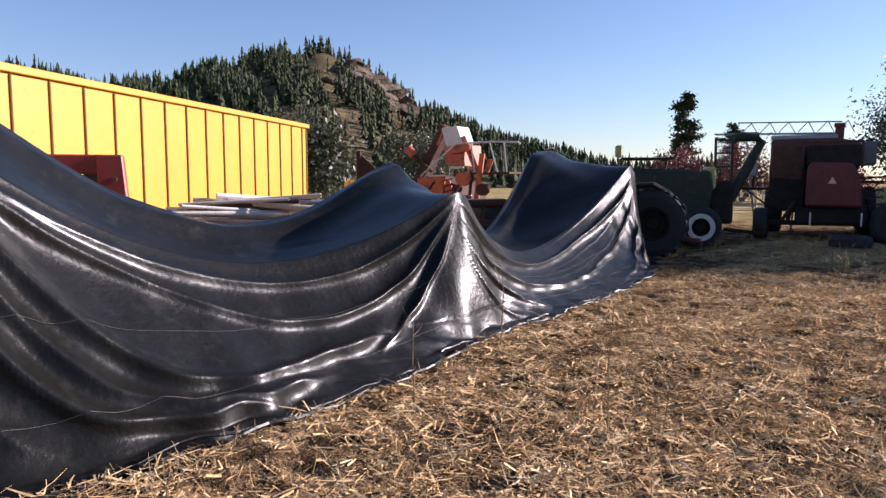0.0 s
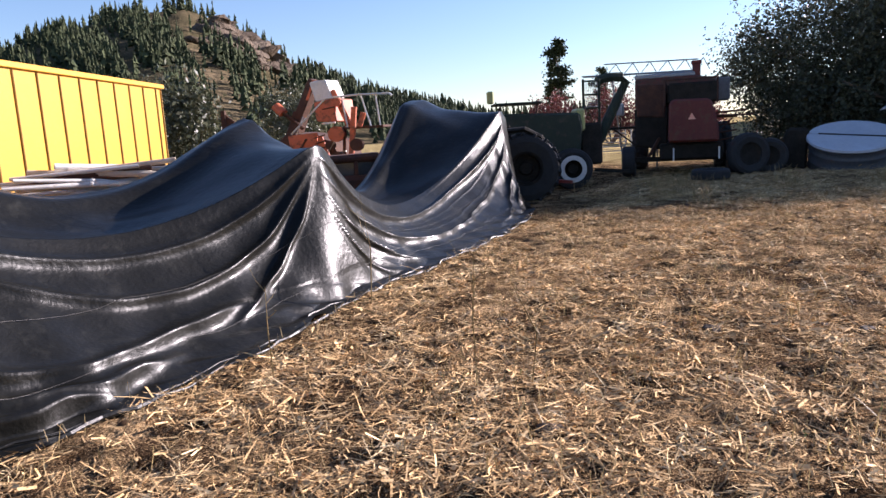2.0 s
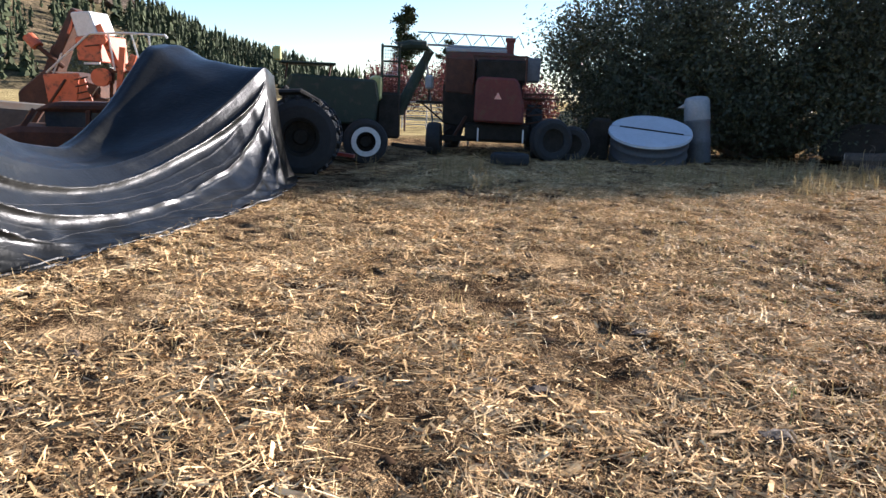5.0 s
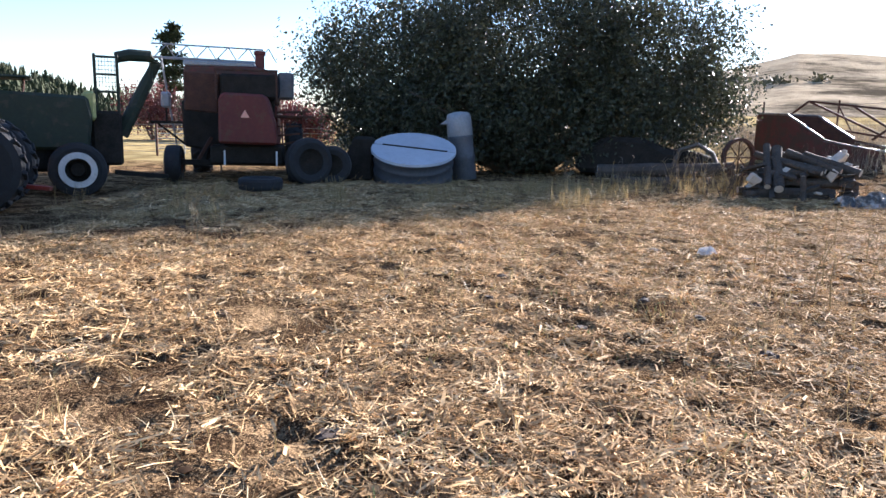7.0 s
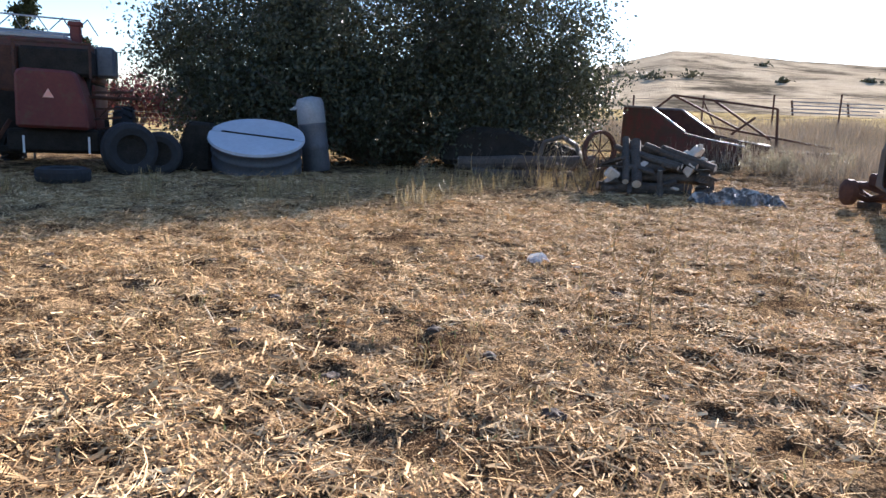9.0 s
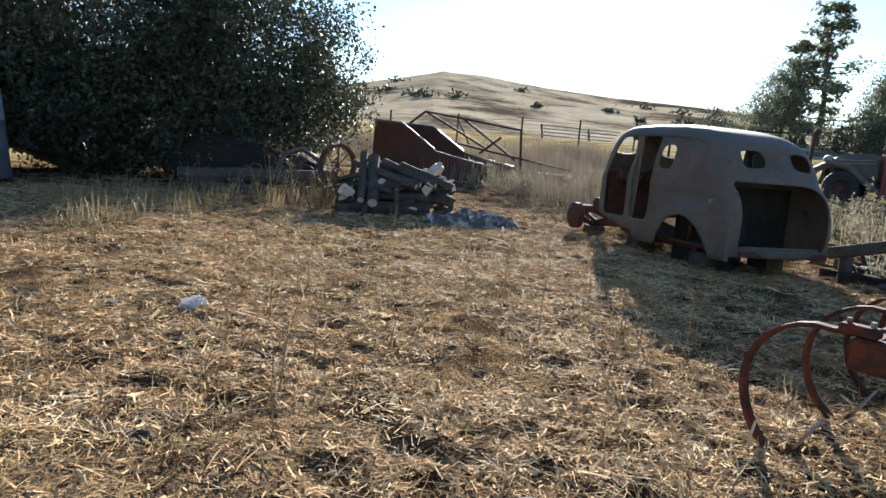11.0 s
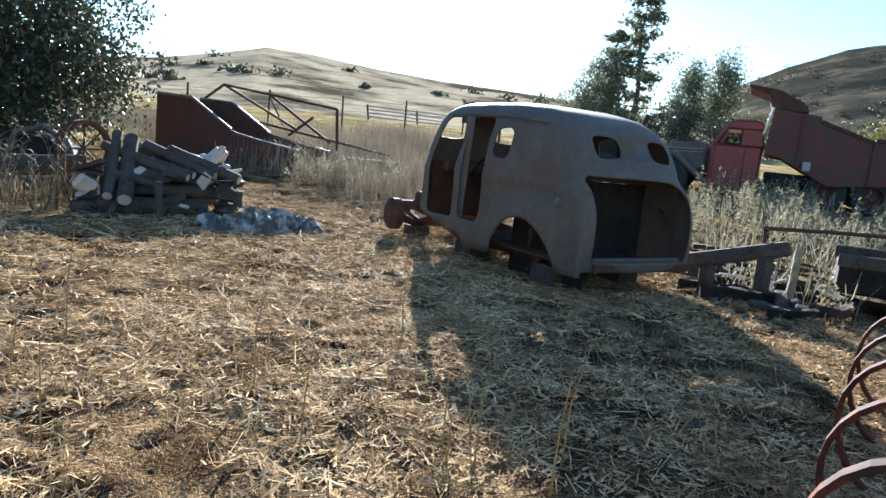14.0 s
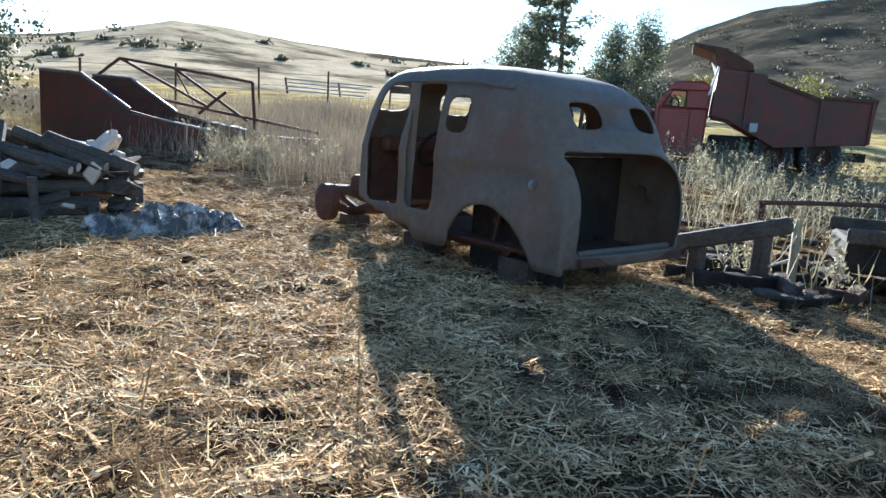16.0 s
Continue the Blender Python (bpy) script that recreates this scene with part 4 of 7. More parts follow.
def green_machine():
    """Forage machine: green hood, mesh cage, curved spout, front wheel with pale rim."""
    t = thing("green_tractor", pose(-7.3, 12.0, 0, 0, 0, 35), "dark green old tractor with a mesh cage, parked in shade", "tractor")
    part("hood", prism([(-1.55, 0.75), (0.2, 0.75), (0.28, 1.3), (0.22, 1.66), (-1.5, 1.72), (-1.6, 1.4)], 0.8, 0.35, 0.05), M_DGREEN, t)
    part("grille", bx(0.2, 0.7, 0.5, (0.24, 0.35, 1.5), bev=0.05), M_YGREEN, t, "yellowish green nose grille")
    part("belly", bx(1.7, 0.6, 0.5, (-0.6, 0.4, 0.62), bev=0.05), M_DARK, t)
    part("canopy", bx(1.1, 0.9, 0.05, (-1.15, 0.4, 1.93), bev=0.02), M_DGREEN, t, "flat green canopy board")
    for x in (-1.6, -0.75):
        part("canopy_post", rod((x, 0.1, 1.6), (x + 0.05, 0.1, 1.93), 0.02, 6), M_RUST, t)
    part("lamp_bracket", bx(0.16, 0.14, 0.28, (-1.75, 0.3, 2.1), bev=0.03), M_YGREEN, t)
    for x in (0.36, 0.72):
        part("cage_post", bx(0.05, 0.06, 1.6, (x, 0.3, 1.6)), M_DGREEN, t)
    for k in range(3):
        part("cage_bar", bx(0.38, 0.04, 0.04, (0.54, 0.3, 1.75 + 0.3 * k)), M_DGREEN, t)
    mesh = bmesh.new()
    for k in range(7):
        mesh = merge(mesh, rod((0.38 + 0.05 * k, 0.3, 1.75), (0.38 + 0.05 * k, 0.3, 2.36), 0.005, 4))
    for k in range(9):
        mesh = merge(mesh, rod((0.36, 0.3, 1.78 + 0.07 * k), (0.72, 0.3, 1.78 + 0.07 * k), 0.005, 4))
    part("wire_mesh", mesh, M_GALV, t, "grey wire mesh guard")
    part("bulkhead", bx(0.5, 0.7, 0.95, (0.5, 0.5, 0.95), bev=0.05), M_DARK, t)
    part("spout", sweep([(0.75, 0.6, 1.0), (1.0, 0.6, 1.5), (1.25, 0.6, 2.0), (1.4, 0.6, 2.3), (1.28, 0.55, 2.42), (0.95, 0.5, 2.42), (0.72, 0.48, 2.36)], [0.13, 0.12, 0.11, 0.11, 0.11, 0.11, 0.1], 10), M_DGREEN, t, "curved dark green discharge spout")
    wheel(t, (0.0, -0.1, 0.42), 0.46, 0.26, 0.66, M_DARK, 0, 0, 0.05)
    part("rim_ring", lathe([(0.2, -0.16), (0.3, -0.16), (0.3, -0.13), (0.2, -0.13)], 32, (0, -0.1, 0.42), closed=True), M_WHITE, t, "pale painted rim ring")
    wheel(t, (0.1, 1.2, 0.42), 0.46, 0.26, 0.62, M_STEEL, 0, 0)
    wheel(t, (-1.35, 0.05, 0.62), 0.64, 0.35, 0.5, M_RUST, 14, 0)
    wheel(t, (-1.35, 1.2, 0.62), 0.64, 0.35, 0.5, M_RUST, 14, 0)
    part("tow_hitch", beam((0.6, 0.3, 0.35), (1.5, 0.4, 0.25), 0.1, 0.08), M_DARK, t)
    return t


green_machine()


def red_tractor():
    t = thing("red_tractor", pose(-7.15, 9.15, 0, 0, 0, 30), "red tractor half hidden under the black sheet", "tractor")
    part("body", bx(1.5, 0.5, 0.5, (-0.4, 0.45, 0.75), bev=0.06), M_REDB, t)
    part("fender", sweep([(0.65, 0.0, 0.9), (0.5, 0, 1.2), (0.2, 0, 1.36), (-0.15, 0, 1.34)], 0.16, 8, 0.35), M_DARK, t, "rounded dark mudguard")
    part("seat", merge(bx(0.4, 0.4, 0.1, (0.1, 0.5, 1.18), bev=0.04), bx(0.1, 0.4, 0.28, (-0.1, 0.5, 1.32), bev=0.04)), M_DARK, t)
    wheel(t, (0.2, -0.05, 0.62), 0.64, 0.34, 0.5, M_DARK, 18, 0)
    wheel(t, (0.2, 1.05, 0.62), 0.64, 0.34, 0.5, M_DARK, 18, 0)
    part("drawbar", beam((0.5, 0.4, 0.35), (1.1, 0.2, 0.3), 0.1, 0.06), M_REDB, t)
    part("white_panel", bx(0.5, 0.03, 0.35, (-0.55, 0.0, 1.52), (0, 12, 0), bev=0.01), M_WHITE, t, "white tilted panel")
    return t


red_tractor()


def stock_tank():
    t = thing("stock_tank", pose(-2.28, 17.0, 0.06, 20, 0, 12), "round galvanised water tank with a pale lid", "tank")
    prof = [(0.90, 0.0), (0.92, 0.02), (0.90, 0.2), (0.925, 0.23), (0.90, 0.26), (0.905, 0.45), (0.925, 0.48), (0.90, 0.51), (0.91, 0.66), (0.94, 0.68)]
    part("shell", lathe(prof, 56, axis="Z"), M_TANKSIDE, t, smooth=True)
    bm = bmesh.new()
    for s in (-1, 1):
        pts = [(0.975 * math.cos(a), s * 0.012 + s * 0.975 * math.sin(a)) for a in [math.pi * k / 28 for k in range(29)]]
        lo = [bm.verts.new((x, y, 0.69)) for x, y in pts]
        hi = [bm.verts.new((x * 0.985, y * 0.985 + s * 0.002, 0.745)) for x, y in pts]
        fs = [bm.faces.new(hi), bm.faces.new(lo)]
        for k in range(29):
            fs.append(bm.faces.new((lo[k], lo[(k + 1) % 29], hi[(k + 1) % 29], hi[k])))
    bmesh.ops.recalc_face_normals(bm, faces=list(bm.faces))
    bm.transform(pose(0, 0, 0.03, 0, 0, 0))
    bm.transform(Matrix.Rotation(radians(-14), 4, "Z"))
    part("lid", bm, M_TANKLID, t, "pale two-piece lid tilted on the rim")
    # dark strip added on top to draw the shaded gap between the halves
    strap = part("strap", bx(1.5, 0.05, 0.02, (0.02, 0.0, 0.785), bev=0.004), M_DARK, t, "dark strip laid along the gap between the lid halves")
    strap.matrix_local = Matrix.Rotation(radians(-14), 4, "Z")
    return t


stock_tank()


def drum():
    t = thing("white_drum", pose(-1.15, 17.9, 0.02, 0, -7, 0), "tall leaning drum with a pale top beside the tank", "drum")
    part("shell", lathe([(0.28, 0.0), (0.3, 0.03), (0.3, 0.5), (0.315, 0.55), (0.3, 0.6), (0.3, 1.0), (0.315, 1.04), (0.3, 1.06)], 32, axis="Z"), M_TANKSIDE, t, smooth=True)
    part("top", lathe([(0.29, 1.04), (0.31, 1.07), (0.3, 1.5), (0.26, 1.6), (0.08, 1.64)], 32, axis="Z"), M_JUG, t, "pale upper part", smooth=True)
    part("spout_lip", prism([(-0.45, 1.38), (-0.25, 1.36), (-0.25, 1.5)], 0.3, 0, 0.02), M_JUG, t)
    return t


drum()


def tyre_thing(r, w, m, label, rim=False):
    t = tagged(part("loose_tyre", lathe([(r * 0.55, -w * 0.42), (r * 0.8, -w * 0.5), (r * 0.95, -w * 0.42), (r, -w * 0.2), (r, w * 0.2), (r * 0.95, w * 0.42), (r * 0.8, w * 0.5), (r * 0.55, w * 0.42)], 32, closed=True), M_RUBBER, None), label, "tyre", "old tyres by the tank")
    t.matrix_world = m
    if rim:
        part("rim", lathe([(0.03, -0.04), (r * 0.4, -0.06), (r * 0.57, -w * 0.3), (r * 0.57, w * 0.3), (r * 0.4, 0.02), (0.03, 0.0)], 24), M_DARK, t, "dark rusty rim")
    return t


tyre_thing(0.5, 0.34, pose(-4.25, 15.3, 0.49, 0, 0, 40), "old black tyre standing upright beside the combine", True)
tyre_thing(0.42, 0.3, pose(-3.85, 15.7, 0.41, 0, 8, 15), "old black tyre standing upright in weeds", True)
tyre_thing(0.46, 0.32, pose(-4.5, 16.3, 0.16, 90, 0, 0), "old black tyre lying flat")
tyre_thing(0.45, 0.3, pose(-4.48, 16.32, 0.47, 88, 0, 20), "old black tyre lying on another")
tyre_thing(0.42, 0.25, pose(-4.7, 13.7, 0.13, 90, 0, 0), "small black tyre lying flat")


def seat_box():
    t = thing("dark_scrap_seat", pose(-3.72, 16.75, 0, 0, 0, 10) @ Matrix.Scale(0.95, 4), "dark scrap bucket seat standing beside the tank", "scrap")
    part("seat_shell", prism([(-0.75, 0.0), (0.55, 0.0), (0.6, 1.05), (0.1, 1.08), (-0.12, 0.55), (-0.75, 0.45)], 0.9, 0.3, 0.06), M_DARK, t)
    part("leg", bx(0.08, 0.8, 0.3, (-0.6, 0.3, 0.15)), M_DARK, t)
    return t


seat_box()


# ---- behind the black sheet ----
def orange_combine():
    t = thing("orange_combine", pose(-14.0, 11.2, 0, 0, 0, 8) @ Matrix.Diagonal((1.26, 1, 1, 1)), "orange-red vintage combine with a pale hopper chute", "combine")
    part("lower_body", prism([(-1.62, 0.3), (0.3, 0.3), (0.2, 1.3), (-0.4, 1.5), (-1.0, 1.62), (-1.62, 1.1)], 1.3, 0.5, 0.04), M_RUST, t, "dark rusty separator body")
    part("side_panel", prism([(-0.93, 1.5), (-0.9, 1.53), (-0.16, 1.57), (-0.14, 1.52), (-0.23, 0.72), (-0.83, 0.74)], 0.05, -0.22, 0.01), M_ORANGE, t, "sunlit orange sheet panel with flaking paint")
    part("panel_brace", beam((-0.84, -0.26, 0.82), (-0.42, -0.26, 1.42), 0.03, 0.05), M_RUST, t)
    part("side_panel", prism([(-0.1, 1.5), (0.0, 1.46), (0.16, 0.94), (-0.18, 0.74)], 0.05, -0.26, 0.01), M_ORANGE, t)
    for k in range(5):
        part("panel_slat", beam((-0.2 + 0.02 * k, -0.3, 1.42 - 0.15 * k), (0.1 + 0.02 * k, -0.3, 1.5 - 0.15 * k), 0.025, 0.03), M_RUST, t)
    part("grain_box", prism([(-0.1, 1.86), (0.41, 1.82), (0.37, 2.42), (-0.14, 2.36)], 0.9, 0.15, 0.025), M_ORANGE, t, "brownish orange grain box")
    part("box_rib", beam((0.08, -0.32, 2.16), (0.4, -0.32, 2.2), 0.02, 0.03), M_RUST, t)
    part("box_lip", beam((0.06, -0.33, 1.79), (0.4, -0.33, 1.8), 0.03, 0.05), M_WHITE, t)
    part("hopper_chute", prism([(-0.24, 2.86), (-0.2, 2.9), (0.17, 2.92), (0.32, 2.46), (0.28, 2.42), (-0.11, 2.37)], 0.6, 0.05, 0.02), M_WHITE, t, "weathered pale chute")
    part("elevator", beam((-0.34, 0.2, 2.98), (-0.85, 0.2, 1.95), 0.3, 0.22, 0.02), M_RUST, t, "rust-brown elevator leg")
    part("elevator", beam((-0.8, 0.25, 2.15), (-1.15, 0.25, 1.3), 0.3, 0.3, 0.02), M_RUST, t)
    part("elevator_lip", beam((-0.28, 0.02, 2.96), (-0.5, 0.02, 2.45), 0.02, 0.06), M_ORANGE, t)
    part("auger_cap", sweep([(-1.22, -0.2, 2.36), (-1.02, -0.2, 2.14)], 0.12, 14), M_ORANGE, t, "round orange end cap")
    part("auger_shaft", sweep([(-1.04, -0.2, 2.16), (-0.9, -0.1, 1.98), (-0.7, 0.1, 1.7)], 0.05, 8), M_RUST, t)
    part("brace", rod((-0.78, -0.32, 1.56), (0.15, -0.32, 2.4), 0.025, 6), M_WHITE, t, "pale diagonal rod")
    part("brace", rod((-0.66, -0.28, 1.55), (-0.45, -0.28, 2.0), 0.018, 6), M_WHITE, t)
    part("slant_frame", beam((0.32, -0.2, 2.64), (0.68, -0.2, 1.66), 0.05, 0.12), M_ORANGE, t)
    part("slant_frame", beam((0.5, -0.25, 2.4), (0.78, -0.25, 1.66), 0.05, 0.06), M_ORANGE, t)
    for k in range(5):
        part("lattice_bar", beam((0.38 + 0.07 * k, -0.26, 2.44 - 0.17 * k), (0.54 + 0.055 * k, -0.26, 2.3 - 0.15 * k), 0.02, 0.03), M_RUST, t)
    part("channel", beam((0.87, -0.3, 2.16), (0.72, -0.3, 0.9), 0.06, 0.12), M_ORANGE, t)
    part("channel", beam((1.08, -0.28, 2.0), (0.96, -0.28, 1.66), 0.05, 0.12), M_ORANGE, t)
    part("channel", beam((0.5, -0.1, 1.7), (0.42, -0.1, 0.5), 0.06, 0.08), M_RUST, t)
    part("platform", bx(1.05, 0.7, 0.06, (0.98, 0.1, 1.64)), M_RUST, t)
    part("handrail", sweep([(0.19, -0.3, 2.44), (1.0, -0.3, 2.46), (1.72, -0.3, 2.43), (1.78, -0.3, 2.38)], 0.028, 6), M_WHITE, t, "pale handrail")
    for x, x2, z in ((0.58, 0.68, 1.66), (1.4, 1.47, 1.66), (1.05, 1.25, 1.66)):
        part("rail_post", rod((x2, -0.3, z), (x, -0.3, 2.44), 0.02, 6), M_WHITE, t)
    for k, (x, z, r) in enumerate([(0.22, 1.22, 0.12), (0.4, 1.5, 0.2), (0.9, 1.2, 0.16), (0.5, 2.3, 0.1), (0.42, 0.85, 0.2), (1.0, 0.75, 0.18)]):
        part("pulley", lathe([(0.03, -0.04), (r, -0.04), (r * 0.88, 0.0), (r, 0.04), (0.03, 0.04)], 20, (x, -0.3 - 0.02 * k, z)), M_ORANGE if k % 2 else M_RUST, t)
    for k, (p, q) in enumerate((((0.2, -0.33, 1.3), (0.5, -0.33, 0.85)), ((0.2, -0.33, 1.1), (0.55, -0.33, 1.6)), ((0.15, -0.3, 1.6), (0.6, -0.3, 1.4)), ((0.3, -0.34, 1.0), (0.62, -0.34, 1.05)))):
        part("drive_rod", rod(p, q, 0.018, 6), M_STEEL if k % 2 else M_RUST, t)
    for x in (-0.9, 0.9):
        wheel(t, (x, -0.35, 0.42), 0.42, 0.22, 0.6, M_RUST, 0, 0)
    return t


orange_combine()


def old_sedan_roof():
    t = thing("buried_sedan", pose(-9.2, 6.9, 0, 0, 0, 45), "low rusty brown sedan behind the sheet", "car")
    part("body", prism([(-1.5, 0.1), (1.5, 0.1), (1.5, 0.55), (1.0, 0.68), (-1.0, 0.7), (-1.5, 0.5)], 1.4, 0.7, 0.08), M_RUST, t)
    part("roof", prism([(-0.75, 0.92), (-0.5, 1.06), (0.5, 1.08), (0.8, 0.92)], 1.1, 0.7, 0.05), M_RUST, t)
    for x in (-0.72, 0.0, 0.75):
        part("pillar", beam((x * 1.25, 0.15, 0.66), (x, 0.2, 0.95), 0.07, 0.07), M_RUST, t)
        part("pillar", beam((x * 1.25, 1.25, 0.66), (x, 1.2, 0.95), 0.07, 0.07), M_RUST, t)
    part("window", bx(1.2, 0.02, 0.24, (0, 0.3, 0.8), bev=0.004), M_GLASS, t)
    return t


old_sedan_roof()


def yellow_pickup():
    t = thing("yellow_pickup", pose(-11.6, 6.5, 0, 0, 0, 55), "faded yellow old pickup lorry behind the sheet", "truck")
    part("cab", prism([(-0.85, 0.3), (0.35, 0.3), (0.4, 0.95), (0.15, 1.44), (-0.75, 1.45)], 1.4, 0.7, 0.06), M_YELLOW, t)
    part("windscreen", beam((0.42, 0.15, 1.0), (0.42, 1.25, 1.0), 0.02, 0.02), M_GLASS, t)
    part("side_window", bx(0.6, 0.02, 0.3, (-0.2, -0.012, 1.15), bev=0.004), M_GLASS, t)
    part("bonnet", prism([(0.4, 0.35), (1.45, 0.35), (1.5, 0.7), (1.4, 0.95), (0.4, 1.02)], 1.3, 0.7, 0.1), M_CARBODY, t, "dull faded bonnet")
    for x in (-0.6, 1.05):
        wheel(t, (x, 0.05, 0.33), 0.33, 0.2, 0.55, M_RUST)
        wheel(t, (x, 1.35, 0.33), 0.33, 0.2, 0.55, M_RUST)
    return t


yellow_pickup()


def mast():
    t = thing("rusty_mast", pose(-16.5, 9.8, 0, 0, 0, 40), "rusty pointed machine mast behind the sheet", "machine")
    part("post", bx(0.12, 0.12, 2.3, (0, 0, 1.15)), M_RUST, t)
    part("blade", prism([(0.05, 1.5), (0.6, 1.45), (0.55, 1.75), (0.06, 2.2)], 0.06, 0, 0.01), M_RUST, t)
    return t


mast()


def red_frame():
    # heavy red steel frame between sheet and container
    t = thing("red_steel_frame", pose(-9.9, -0.25, 0, 0, 0, 62), "heavy red steel machine frame behind the sheet", "machine")
    part("top_beam", bx(3.4, 0.16, 0.24, (-1.0, 0, 1.64), bev=0.02), M_REDB, t)
    part("end_post", prism([(0.42, 0.3), (0.86, 0.0), (0.72, 1.76), (0.42, 1.76)], 0.2, 0, 0.02), M_REDB, t)
    part("end_post", bx(0.3, 0.2, 1.6, (-2.5, 0, 0.8)), M_REDB, t)
    part("shelf", bx(3.0, 0.7, 0.08, (-0.9, 0.4, 1.0)), M_DARK, t)
    part("hose", sweep([(-0.9, -0.06, 1.42), (-0.5, -0.08, 1.38), (-0.2, -0.06, 1.4)], 0.05, 8), M_REDB, t)
    part("panel", bx(0.3, 0.05, 0.5, (0.05, 0.3, 1.3)), M_STEEL, t)
    part("panel", bx(0.22, 0.05, 0.5, (0.3, 0.34, 1.3)), M_DARK, t)
    part("back_plate", bx(3.0, 0.04, 0.6, (-1.0, 0.75, 0.65)), M_DARK, t)
    for z in (1.45, 1.2):
        part("bolt", rod((0.62, -0.1, z), (0.62, -0.15, z), 0.035, 8), M_RUST, t)
    return t


red_frame()


def pipe_pile():
    rs = random.Random(9)
    rack = thing("pipe_rack", pose(-10.0, 2.3, 0.17, 0, 0, 58), "dark timber rack under a pile of pipes", "rack")
    for x in (-0.8, 0.8):
        part("trestle", bx(0.15, 0.9, 0.72, (x, 0.2, 0.19)), M_LOG, rack)
    part("deck", bx(2.2, 0.8, 0.06, (0, 0.2, 0.6)), M_DARK, rack)
    for k in range(30):
        L = rs.uniform(0.8, 2.3)
        r = rs.uniform(0.02, 0.05)
        ob = tagged(part("old_pipe", lathe([(r * 0.75, -L / 2), (r, -L / 2), (r, L / 2), (r * 0.75, L / 2)], 12, closed=True), M_RUST if k % 6 == 5 else M_WHITE if k % 2 else M_CUT, None), "weathered whitish pipe lying on the pile", "pipe", "pile of old pipes")
        ob.matrix_world = pose(-10.0 + rs.uniform(-0.3, 0.3), 2.35 + rs.uniform(-0.3, 0.4), 0.80 + r + 0.06 * (k // 5), rs.uniform(-5, 5), 0, -32 + rs.uniform(-14, 14))
    b = thing("white_box", pose(-9.5, 3.1, 0.80, 0, 0, 55), "white metal box on the pipe rack", "box")
    part("body", bx(0.55, 0.35, 0.3, (0, 0, 0.15), bev=0.02), M_WHITE, b)
    part("lid", bx(0.6, 0.4, 0.04, (0, 0, 0.315), (3, 0, 0), bev=0.01), M_STEEL, b)


pipe_pile()

